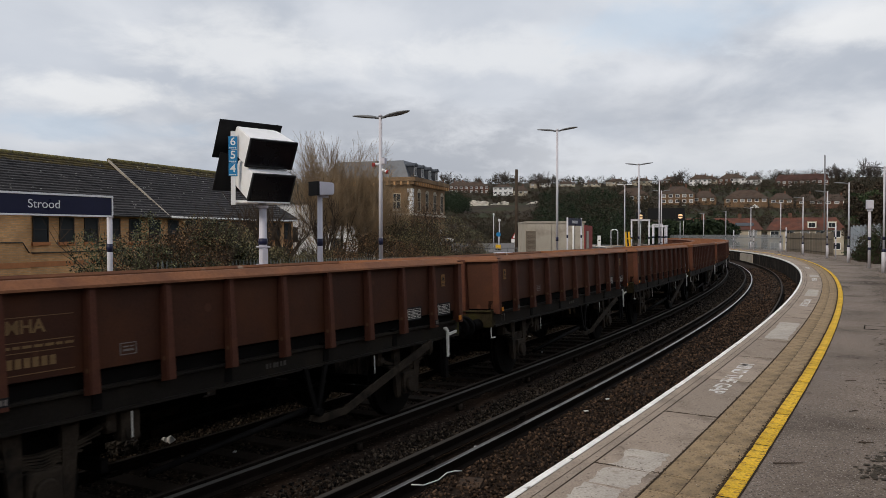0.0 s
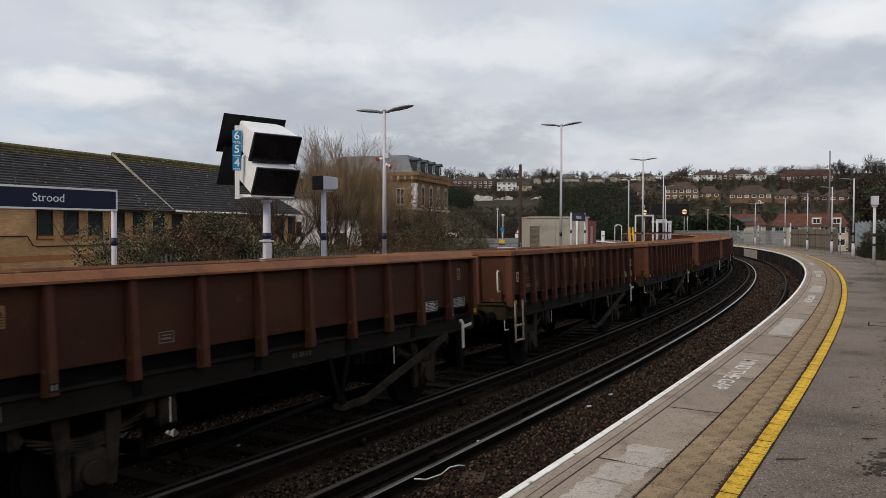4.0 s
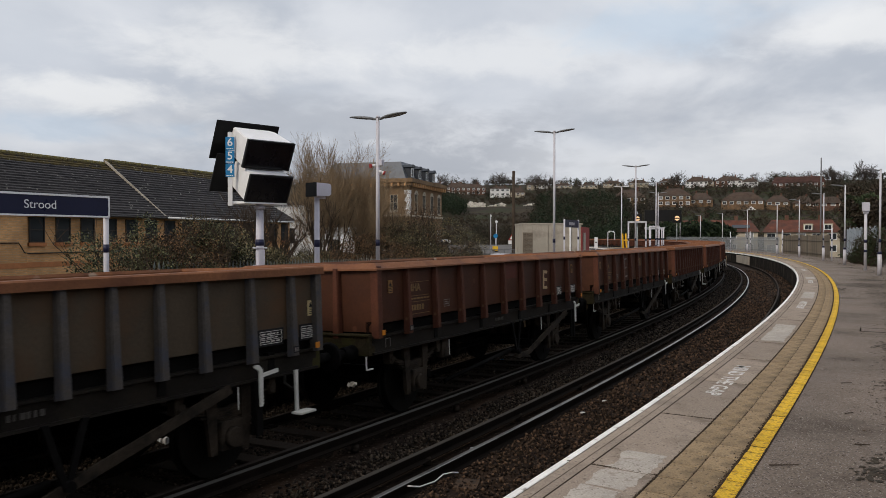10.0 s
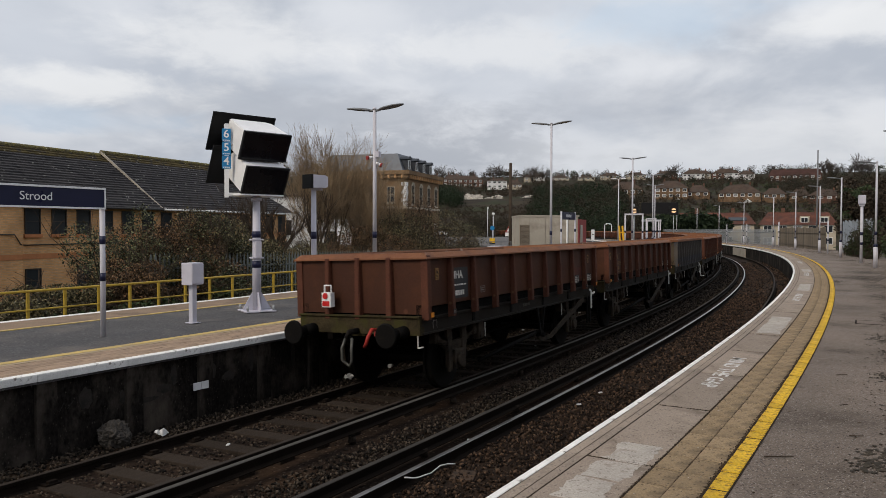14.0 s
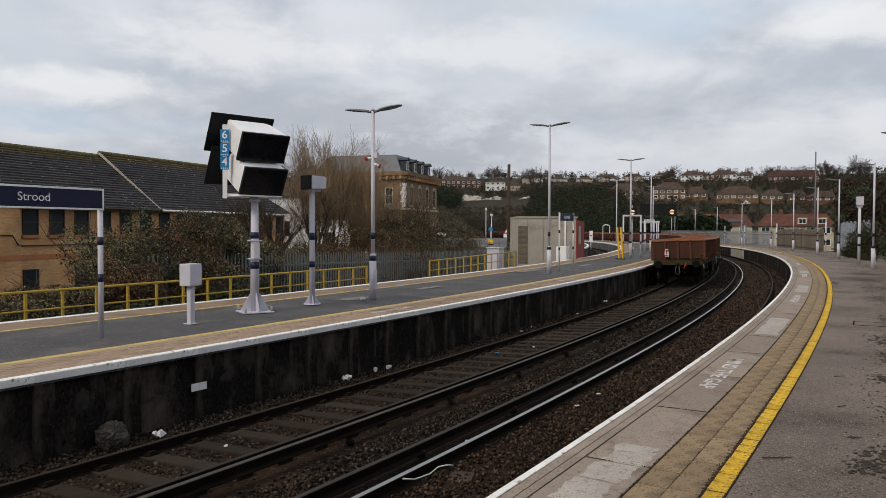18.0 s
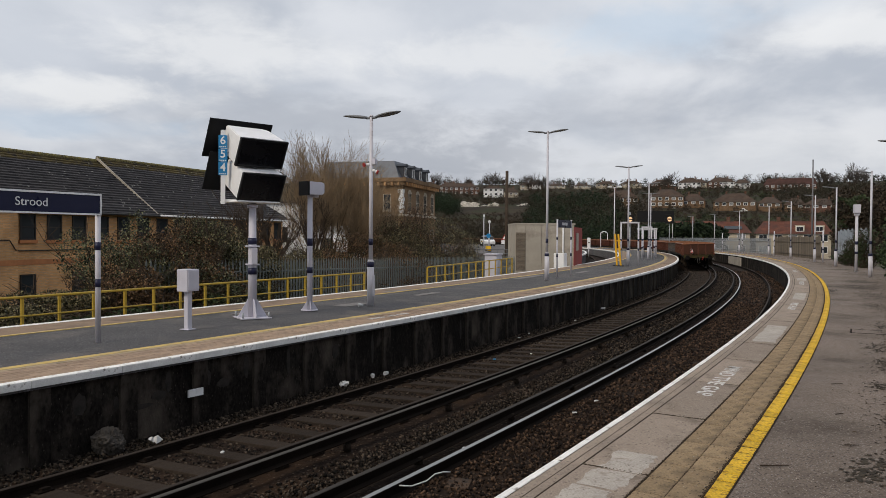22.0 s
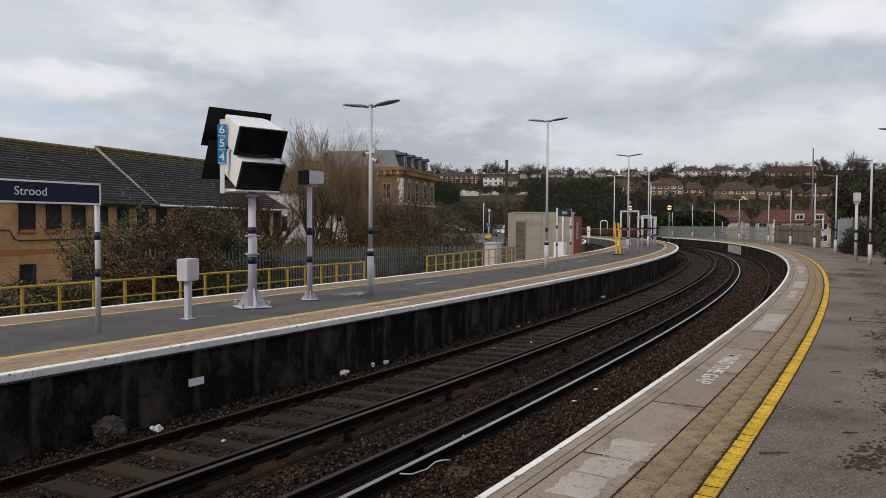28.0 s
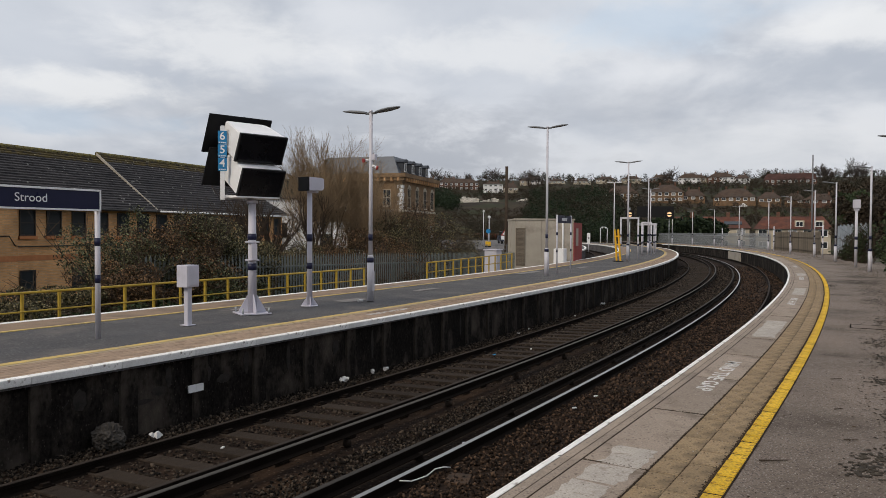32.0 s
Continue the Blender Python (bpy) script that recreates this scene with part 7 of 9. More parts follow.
def bush(x, y, z, w, d, h, count, size, mat, seed, label, stems=M_BARK, name="shrub"):
    rng = np.random.default_rng(seed)
    t = thing(name, pose(x, y, z), label, "shrub", "shrubs along the line")
    k = 16
    c = np.stack([rng.uniform(-w / 2, w / 2, k), rng.uniform(-d / 2, d / 2, k), rng.uniform(0.15, 0.80, k) * h], axis=1)
    c[:, 2] *= 1 - 0.5 * (np.abs(c[:, 0]) / (w / 2)) ** 2
    r = np.stack([rng.uniform(0.14, 0.28, k) * w, rng.uniform(0.16, 0.3, k) * d, rng.uniform(0.10, 0.22, k) * h], axis=1)
    v, f = leaf_cloud(rng, c, r, count, size)
    v[:, 2] = np.maximum(v[:, 2], 0.02)
    part("foliage", fast_mesh("foliage", v, f, mat), None, t)
    segs = []
    for i in range(46):
        a = np.array([rng.uniform(-w * 0.3, w * 0.3), rng.uniform(-d * 0.3, d * 0.3), 0.0])
        b = c[rng.integers(k)] + rng.normal(size=3) * 0.2
        m = (a + b) / 2 + rng.normal(size=3) * 0.15
        segs += [(a, m, 0.022, 0.016), (m, b, 0.016, 0.010)]
        for q in range(4):
            e = b + np.array([rng.normal() * 0.3, rng.normal() * 0.3, rng.uniform(0.2, 0.75) * h * 0.35])
            segs.append((b, e, 0.009, 0.004))
    part("branchwork", stick_mesh("branchwork", segs, stems, 4), None, t)
    return t


def bare_tree(x, y, z, height, spread, stems, seed, label, twig=M_TWIG, upright=0.75, levels=4, thick=0.11, least=0.0):
    rng = np.random.default_rng(seed)
    t = thing("bare_tree", pose(x, y, z), label, "tree", "winter trees")
    big, fine = [], []

    def grow(p, d, length, r, lv):
        n = 3
        for i in range(n):
            d = d + rng.normal(size=3) * 0.10
            d[2] += 0.05 * upright
            d /= np.linalg.norm(d)
            q = p + d * length / n
            (big if lv <= 1 else fine).append((p, q, r * (1 - 0.25 * i / n), r * (1 - 0.25 * (i + 1) / n)))
            if lv < levels and (i > 0 or lv > 0):
                for _ in range(2 if lv < 2 else (3 if lv < levels - 1 else 2)):
                    s = rng.normal(size=3)
                    s[2] = abs(s[2]) * 0.4
                    e = d * (0.9 + upright * 0.4) + s * 0.55 * (1.15 - upright * 0.5)
                    e /= np.linalg.norm(e)
                    grow(q, e, length * rng.uniform(0.50, 0.72), r * 0.5, lv + 1)
            p = q

    for i in range(stems):
        a = i * math.tau / max(stems, 1) + rng.uniform(0, 0.8)
        lean = spread * rng.uniform(0.4, 1.0) if stems > 1 else 0.05
        d = np.array([math.cos(a) * lean, math.sin(a) * lean, 1.0])
        grow(np.array([math.cos(a) * 0.2, math.sin(a) * 0.2, -0.1]), d / np.linalg.norm(d), height * rng.uniform(0.42, 0.56), thick * rng.uniform(0.7, 1.1), 0)
    top = max(max(a[2], b[2]) for a, b, _, _ in big + fine)
    fit = np.array([height / top * 0.95, height / top * 0.95, height / top])
    big = [(np.asarray(a) * fit, np.asarray(b) * fit, r, q) for a, b, r, q in big]
    fine = [(np.asarray(a) * fit, np.asarray(b) * fit, r, q) for a, b, r, q in fine]
    fine = [(a, b, max(r, least), max(q, least)) for a, b, r, q in fine]
    part("trunk", stick_mesh("trunk", big, M_BARK, 7), None, t)
    part("crown", stick_mesh("crown", fine, twig, 3), None, t, "fine leafless twigs")
    return t


# tall leafless tree in front of the old building, and thinner ones beside it
bare_tree(-5.7, 35.0, -1.6, 8.3, 0.32, 5, 11, "tall leafless tree with many upright twigs", M_TWIG, 0.80, 4, 0.060, 0.0040)
bare_tree(-4.5, 35.6, -1.6, 8.4, 0.32, 5, 18, "tall leafless tree with many upright twigs", M_TWIG, 0.80, 4, 0.055, 0.0040)
bare_tree(-3.6, 36.0, -1.6, 7.4, 0.28, 3, 33, "tall leafless tree with many upright twigs", M_TWIG, 0.85, 4, 0.050, 0.0040)
bare_tree(-3.4, 37.5, -1.6, 5.6, 0.35, 4, 12, "leafless rust-brown sapling clump", M_TWIG_RED, 0.8, 3, 0.05)
bare_tree(-2.4, 39.5, -1.6, 5.2, 0.35, 4, 15, "leafless rust-brown sapling clump", M_TWIG_RED, 0.8, 3, 0.05)
bare_tree(-7.9, 32.0, -1.4, 5.2, 0.55, 4, 17, "small dark bare tree before a white wall", M_BARK, 0.35, 3, 0.085, 0.009)
bare_tree(-6.7, 32.6, -1.4, 5.6, 0.5, 3, 19, "small dark bare tree before a white wall", M_BARK, 0.5, 3, 0.085, 0.009)

BUSH_SAY = "straggly olive-brown evergreen shrub behind the railing"
k = 0
for s, off, h, w, kind in ((-3.2, -13.2, 1.4, 2.6, 0), (-1.4, -14.6, 1.6, 3.0, 1), (0.6, -13.0, 1.6, 2.6, 0), (2.4, -14.2, 1.3, 2.6, 2), (3.9, -13.8, 1.5, 2.2, 0), (5.2, -13.2, 2.0, 1.9, 1), (6.4, -14.6, 4.1, 2.3, 2), (6.9, -13.4, 3.1, 2.4, 1),
                           (8.7, -14.0, 3.4, 2.4, 0), (7.6, -13.6, 3.3, 2.6, 2), (9.6, -14.2, 3.4, 2.4, 2), (10.8, -14.6, 3.3, 2.4, 0), (12.0, -15.0, 2.9, 2.4, 2), (14.8, -15.6, 2.4, 2.6, 0), (17.0, -15.4, 2.7, 3.2, 1), (19.8, -15.0, 3.2, 3.6, 1),
                           (22.6, -15.6, 4.3, 3.6, 0), (25.6, -16.0, 4.5, 3.6, 1), (28.6, -15.8, 4.3, 3.6, 0), (30.6, -15.6, 3.3, 2.2, 1), (33.0, -15.0, 1.3, 2.2, 1),  (8.4, -16.2, 3.2, 3.0, 1), (20.5, -18.5, 2.6, 4, 0)):
    p = at(s, off, -0.9)
    bush(p.x, p.y, p.z, w * 1.2, w, h, 20000, 0.035, (M_BUSH, M_BUSH_RUST, M_BUSH_GREEN)[kind], 40 + k, (BUSH_SAY, "rust-brown straggly shrub behind the railing", "grey-green evergreen shrub behind the railing")[kind])
    k += 1
for s, off, h, w in ((-1.6, -11.6, 0.9, 1.6), (0.4, -11.5, 0.8, 1.6), (2.4, -11.6, 0.9, 1.8), (4.6, -11.5, 0.9, 1.8), (6.8, -11.6, 1.0, 1.8), (9.0, -11.6, 0.7, 1.6)):
    p = at(s, off, -0.8)
    bush(p.x, p.y, p.z, w * 1.2, w * 0.7, h, 3000, 0.055, M_IVY, 80 + k, "low ivy and bramble below the railing", name="ivy_patch")
    k += 1
# overgrowth along the near platform's back fence
for s, off, h, w in ((24.5, 7.5, 2.8, 3.2), (28.0, 7.9, 3.6, 3.6), (32.0, 8.2, 4.2, 3.8), (36.5, 8.9, 4.4, 3.8), (41.0, 9.4, 4.6, 3.8), (20.0, 8.2, 3.0, 3.4)):
    p = at(s, off, -0.05)
    bush(p.x, p.y, p.z, w * 1.2, w * 0.75, h, 8000, 0.085, M_IVY, 120 + k, "dark ivy-covered overgrowth at the platform's back", name="ivy_thicket")
    k += 1
for x, y, z, h, seed in ((37.3, 66, -1, 6.0, 61), (42.0, 74, -1, 7.6, 62), (34.6, 58, -1, 5.6, 63), (45.0, 79, -1, 8.4, 64), (49.5, 88, -1, 8.6, 65)):
    rng = np.random.default_rng(seed)
    t = thing("ivy_tree", pose(x, y, z), "bare tree thick with dark ivy", "tree", "winter trees")
    kk = 26
    c = np.stack([rng.normal(0, h * 0.17, kk), rng.normal(0, h * 0.17, kk), rng.uniform(0.2, 0.93, kk) * h], axis=1)
    r = np.stack([rng.uniform(0.08, 0.15, kk) * h] * 3, axis=1)
    v, f = leaf_cloud(rng, c, r, 7000, 0.17)
    part("crown", fast_mesh("crown", v, f, M_SCRUB if seed != 62 else M_IVY), None, t)
    segs = [((0, 0, 0), (0, 0, h * 0.5), 0.2, 0.12)] + [((0, 0, h * rng.uniform(0.2, 0.5)), tuple(q), 0.07, 0.02) for q in c]
    part("trunk", stick_mesh("trunk", segs, M_BARK, 6), None, t)


def far_woods(name, spots, mat, seed, label, leaf, per, tall):
    """Distant trees and scrub that nobody could count, as one object."""
    rng = np.random.default_rng(seed)
    vs, fs, n = [], [], 0
    for x, y, z, h in spots:
        kk = 7
        c = np.stack([rng.normal(0, h * 0.20, kk), rng.normal(0, h * 0.20, kk), rng.uniform(0.25, 0.85, kk) * h], axis=1) + np.array([x, y, z])
        r = np.stack([rng.uniform(0.14, 0.24, kk) * h, rng.uniform(0.14, 0.24, kk) * h, rng.uniform(0.14, 0.24, kk) * h * tall], axis=1)
        v, f = leaf_cloud(rng, c, r, per, leaf * h, 1.0, 2.2)
        vs.append(v)
        fs.append(f + n)
        n += len(v)
    tagged(new(name, fast_mesh(name, np.concatenate(vs), np.concatenate(fs), mat)), label, "trees", kind="stuff")


def hill_spots(rng, n, a0, a1, d0, d1, h0, h1):
    out = []
    for _ in range(n):
        a, d = radians(rng.uniform(a0, a1)), rng.uniform(d0, d1)
        x, y = d * math.sin(a), d * math.cos(a)
        out.append((x, y, far_rise(x, y) - 0.3, rng.uniform(h0, h1)))
    return out


rng = np.random.default_rng(7)
far_woods("hill_scrub", hill_spots(rng, 1300, -12, 36, 186, 262, 1.2, 3.2) + hill_spots(rng, 700, 7, 36, 275, 345, 1.2, 3.0) + hill_spots(rng, 160, -12, -1, 262, 325, 1.0, 2.5) + hill_spots(rng, 420, -1, 7.5, 255, 292, 0.5, 1.3) + hill_spots(rng, 1300, -12, 36, 340, 480, 1.6, 4.0)
          + hill_spots(rng, 350, -14, 36, 490, 580, 2.5, 5.5), M_SCRUB, 71, "bare brown winter scrub over the hillside", 0.075, 80, 1.0)
far_woods("hill_woodland", hill_spots(rng, 330, 6.5, 14.5, 200, 330, 3.5, 7.5) + hill_spots(rng, 60, 2.0, 7, 190, 225, 2.5, 5.0) + hill_spots(rng, 260, -12, 36, 345, 470, 2.5, 5.5) + hill_spots(rng, 200, -14, 36, 500, 570, 4, 7.5) + hill_spots(rng, 150, 24, 36, 300, 420, 4, 8)
          + hill_spots(rng, 110, -12, -0.8, 250, 420, 3, 6) + hill_spots(rng, 60, -1, 7.5, 350, 385, 1.5, 3.0), M_WOODLAND, 75, "grey-brown leafless woodland on the hillside", 0.034, 260, 1.15)
far_woods("hill_evergreens", hill_spots(rng, 120, 6.5, 13.0, 215, 320, 4, 8) + hill_spots(rng, 70, 2, 34, 330, 440, 2, 5) + hill_spots(rng, 50, -6, 34, 500, 560, 4, 6.5)
          + hill_spots(rng, 55, 5.5, 13, 180, 215, 5, 8) + hill_spots(rng, 34, -1.2, 1.05, 285, 335, 4.5, 7.5) + hill_spots(rng, 20, 16, 30, 230, 290, 2, 4), M_EVERGREEN, 72, "dark evergreen trees among the hillside houses", 0.036, 380, 1.2)
far_woods("hill_gardens", hill_spots(rng, 260, 14, 28, 255, 300, 0.6, 1.3) + hill_spots(rng, 160, 16, 24, 395, 455, 0.8, 1.5), M_GRASS, 76, "pale green garden hedges and lawns on the slope", 0.12, 70, 0.7)
far_woods("left_skyline_trees", hill_spots(rng, 90, -33, 1, 470, 560, 6, 11), M_WOODLAND, 73, "distant bare trees on the skyline", 0.03, 300, 1.0)
# the clipped hedge beyond the far track
rng = np.random.default_rng(9)
spots = [(38.6 + 0.36 * i + rng.normal() * 0.2, 140 - 0.25 * i + rng.normal() * 0.6, -1.9, rng.uniform(6.0, 6.5)) for i in range(28)]
far_woods("tall_hedge", spots, M_EVERGREEN, 74, "tall dark evergreen hedge beyond the far platform", 0.06, 900, 1.0)

# bare trees that stand out on the skyline
for x, y, z, h, w, seed in ((216, 400, 27, 16, 0.5, 22), (226, 405, 27, 14, 0.5, 25), (208, 408, 27, 12, 0.4, 27), (200, 400, 27, 13, 0.25, 28), (140, 470, 30, 13.5, 0.5, 21), (30.7, 470, 29, 13.5, 0.5, 23), (54, 470, 29, 13, 0.5, 24), (-5.2, 470, 29, 13, 0.5, 26),
                            (62, 480, 30, 11, 0.4, 29), (17, 480, 30, 10, 0.4, 30), (240, 400, 28, 13, 0.3, 31)):
    bare_tree(x, y, z, h, w, 4, seed, "bare tree on the skyline of the hill", M_BARK_FAR, 0.25, 3, 0.16, 0.05)

# chalk scars on the slope
for x, y, w, h, seed in ((11.4, 333, 8.0, 6.8, 3), (20.8, 335, 8.0, 4.6, 4), (35.5, 336, 9.0, 3.2, 5)):
    rng = np.random.default_rng(seed)
    bm = bmesh.new()
    bmesh.ops.create_grid(bm, x_segments=22, y_segments=14, size=0.5)
    for v in bm.verts:
        u, q = v.co.x, v.co.y
        v.co = Vector((u * w + rng.normal() * 0.3, (q + 0.5) * 3 + rng.normal() * 0.35 - 1.5, (q + 0.5) * h * (0.75 + 0.22 * math.cos(u * 4 + seed)) * (1 - 1.6 * u * u) + rng.normal() * 0.12))
    bmesh.ops.solidify(bm, geom=bm.faces[:], thickness=0.6)
    tagged(part("chalk_face", bm, M_CHALKFACE, m=pose(x, y, far_rise(x, y) - 1.6)), "pale exposed chalk face on the slope", "cliff")


# ---------------------------------------------------------------- fences
def pale_fence(name, s0, s1, off, z0, z1, step, pale, mat, label, rails=(0.3, 1.45), zbase=None):
    t = thing(name, Matrix.Identity(4), label, "fence")
    me = mesh_of("pale", pale(), mat)
    n = int((s1 - s0) / step)
    for i in range(n + 1):
        s = s0 + i * step
        z = z0 + (z1 - z0) * i / max(n, 1)
        part("pale", me, None, t, m=on_line(s, off, z + (0.05 * math.sin(i * 12.9898) if pale is plank else 0.0)))
    for r in rails:
        bm = bmesh.new()
        k = max(2, int((s1 - s0) / 2))
        pts = [at(s0 + (s1 - s0) * i / k, off - 0.04, z0 + (z1 - z0) * i / k + r) for i in range(k + 1)]
        path_tube(bm, pts, 0.03, 6)
        part("rail", bm, mat, t)
    return t


def spear():
    bm = bmesh.new()
    prism(bm, [(-0.035, 0, 0), (0.035, 0, 0), (0.035, 0, 1.72), (0.0, 0, 1.86), (-0.035, 0, 1.72)], (0, 0.012, 0))
    return bm


def flat_pale():
    bm = bmesh.new()
    rbox(bm, -0.05, 0.05, -0.012, 0.012, 0, 1.8, 0.006)
    return bm


def plank():
    bm = bmesh.new()
    rbox(bm, -0.076, 0.076, -0.012, 0.012, 0, 1.95, 0.004)
    return bm


pale_fence("palisade_fence", 5.5, 34.0, -12.9, -0.78, -1.25, 0.155, spear, M_PALISADE, "dark grey-green steel palisade fence behind the railing")
pale_fence("grey_fence", 80.3, 138.0, 5.9, -0.02, 0.0, 0.24, flat_pale, M_GALV, "grey metal pale fence along the far platform end")
pale_fence("timber_fence", 60.0, 80.0, 6.2, -0.02, 0.0, 0.185, plank, M_WOOD, "weathered close-boarded timber fence behind the platform")

sheet = thing("sheet_metal_screen", on_line(47.0, 6.4), "pale blue-grey corrugated sheet screen with ivy", "fence")
for i in range(22):
    bm = bmesh.new()
    rbox(bm, -3.6 + i * 0.55, -3.07 + i * 0.55, -0.02, 0.02, 0.1, 2.35 + 0.1 * math.sin(i * 2.1), 0.012)
    for q in range(4):
        x = -3.55 + i * 0.55 + q * 0.125
        rbox(bm, x, x + 0.05, -0.04, -0.018, 0.12, 2.33, 0.008)
    part("metal_sheet", bm, M_PANEL_BLUE, sheet)

for s, h, count in ((43.2, 2.8, 900), (44.4, 2.2, 800), (45.8, 2.4, 700), (47.2, 1.6, 600), (49.0, 1.9, 500), (51.5, 1.0, 350)):
    p = at(s, 6.35, -0.02)
    bush(p.x, p.y, p.z, 1.3, 0.9, h, count, 0.085, M_IVY, int(s * 10), "dark ivy trailing over the sheet metal screen", name="ivy_patch")

# low railing behind the side platform
def rail_post():
    bm = bmesh.new()
    rbox(bm, -0.035, 0.035, -0.035, 0.035, 0, 1.15, 0.008)
    return bm


pale_fence("platform_railing", 60.0, 146.0, -17.6, 0.0, 0.0, 1.9, rail_post, M_RUST_RAIL, "dull red-brown railing along the back of the side platform", rails=(0.55, 1.08))

# box on a post, and small posts, on the near platform
t = thing("camera_box_post", on_line(36.9, 4.95), "pale grey box on a banded post", "camera post")
bm = bmesh.new()
tube(bm, (0, 0, 0), (0, 0, 3.05), 0.075, 0.07, 12)
part("column", bm, M_POST, t)
bands(t, 0.075, ((1.45, 1.62), (0.95, 1.08)))
bm = bmesh.new()
rbox(bm, -0.17, 0.17, -0.17, 0.17, 3.10, 3.56, 0.02)
part("casing", bm, M_LILAC, t)
bm = bmesh.new()
rbox(bm, -0.1, 0.1, -0.12, 0.12, 2.98, 3.13, 0.01)
part("bracket", bm, M_LILAC, t)
for s, off, h in ((54.0, 5.35, 2.4), (74.0, 4.9, 2.5), (86.5, 4.2, 2.4), (97, 4.3, 2.4)):
    t = thing("banded_post", on_line(s, off), "pale grey banded post on the near platform", "post")
    bm = bmesh.new()
    tube(bm, (0, 0, 0), (0, 0, h), 0.05, 0.05, 12)
    part("column", bm, M_POST, t)
    bands(t, 0.05, ((1.45, 1.6), (0.9, 1.02)))

# shelter roof near the island's end
t = thing("waiting_shelter", on_line(66.0, -7.6), "small glazed waiting shelter with a flat grey roof", "shelter")
bm = bmesh.new()
rbox(bm, -3.0, 3.0, -0.9, 0.9, 2.45, 2.62, 0.03)
part("roof", bm, M_GALV, t)
for x in (-2.9, -1.45, 0, 1.45, 2.9):
    for y in (-0.8, 0.8):
        bm = bmesh.new()
        rbox(bm, x - 0.035, x + 0.035, y - 0.035, y + 0.035, 0, 2.46, 0.006)
        part("post", bm, M_POST, t)
for x in (-2.2, -0.72, 0.72, 2.2):
    bm = bmesh.new()
    box(bm, x - 0.68, x + 0.68, 0.79, 0.81, 0.3, 2.3)
    part("pane", bm, M_PANE, t, "dark shelter pane")


# ---------------------------------------------------------------- pieces of track and platforms
def arc_slab(o0, o1, length, z0, z1, gap=0.008, bevel=0.006, blisters=False):
    """A paving piece centred on its own origin: x along the line, y to the left."""
    bm = bmesh.new()
    c = (o0 + o1) / 2
    t = bmesh.new()
    box(t, -length / 2 + gap / 2, length / 2 - gap / 2, -(o1 - o0) / 2 + gap / 2, (o1 - o0) / 2 - gap / 2, z0, z1)
    if bevel:
        top = [e for e in t.edges if all(abs(v.co.z - z1) < 1e-6 for v in e.verts)]
        bmesh.ops.bevel(t, geom=top, offset=bevel, segments=1, affect='EDGES')
    merge(bm, t)
    if blisters:
        for i in range(5):
            for j in range(3):
                x, y, r = (i - 2) * length / 5.2, (j - 1) * (o1 - o0) / 3.3, 0.013
                v = [bm.verts.new((x + r * a, y + r * b, z1 - 0.0005)) for a, b in ((-1, -1), (1, -1), (1, 1), (-1, 1))]
                top = bm.verts.new((x, y, z1 + 0.006))
                for q in range(4):
                    bm.faces.new((v[q], v[(q + 1) % 4], top))
    return bm, c


def lay(name, o0, o1, length, s0, s1, z0, z1, mat, parent, gap=0.008, bevel=0.006, jitter=0.0, label="", limit=300, blisters=False):
    """Rows of like pieces along the line: the first ones as parts of their own, the rest joined."""
    bm, c = arc_slab(o0, o1, length, z0, z1, gap, bevel, blisters)
    me = mesh_of(name, bm, mat)
    rng = random.Random(int(1000 * (o1 + 20)))
    n = int((s1 - s0) / length)
    for i in range(min(n, limit)):
        s = s0 + (i + 0.5) * length
        part(name, me, None, parent, label, m=on_line(s, c, rng.uniform(-jitter, jitter)) @ pose(0, 0, 0, rng.uniform(-1, 1) * jitter * 60, 0, rng.uniform(-1, 1) * jitter * 40))
    if n > limit:
        swept(name + "_far", [(o0 + 0.004, z0), (o0 + 0.004, z1 - 0.001), (o1 - 0.004, z1 - 0.001), (o1 - 0.004, z0)], s0 + limit * length, s1, mat, parent, 0.8, kind="stuff")


# near platform edge
PN = platform_near
lay("edge_slab", 1.511, 1.592, 1.95, -4.21 - 1.95 * 3, 120, -0.09, 0.0, M_WHITE_EDGE, PN, 0.006, 0.012, 0.001, "white painted platform edge slab")
swept("groove_strip", [(1.592, -0.06), (1.592, -0.002), (1.668, -0.002), (1.668, -0.06)], -12, 130, M_SLAB, PN, 0.8)
swept("groove_strip", [(1.676, -0.06), (1.676, -0.002), (1.745, -0.002), (1.745, -0.06)], -12, 130, M_SLAB, PN, 0.8)
lay("coping_slab", 1.750, 2.260, 1.95, -4.21 - 1.95 * 3, 120, -0.09, 0.0, M_SLAB, PN, 0.010, 0.006, 0.0020)
lay("buff_tile", 2.266, 2.482, 0.36, -4.8, 49.2, -0.06, 0.0, M_BUFF, PN, 0.009, 0.003, 0.0022, limit=150, blisters=True)
lay("buff_tile", 2.477, 2.696, 0.36, -4.8, 49.2, -0.06, 0.0, M_BUFF, PN, 0.009, 0.003, 0.0022, limit=150, blisters=True)
swept("buff_tile_far", [(2.274, -0.05), (2.274, -0.001), (2.69, -0.001), (2.69, -0.05)], 49.25, 130, M_BUFF, PN, 0.8, kind="stuff")
lay("yellow_brick", 2.702, 2.842, 0.205, -4.8, 130, -0.05, 0.007, M_YELLOW, PN, 0.016, 0.004, 0.004)

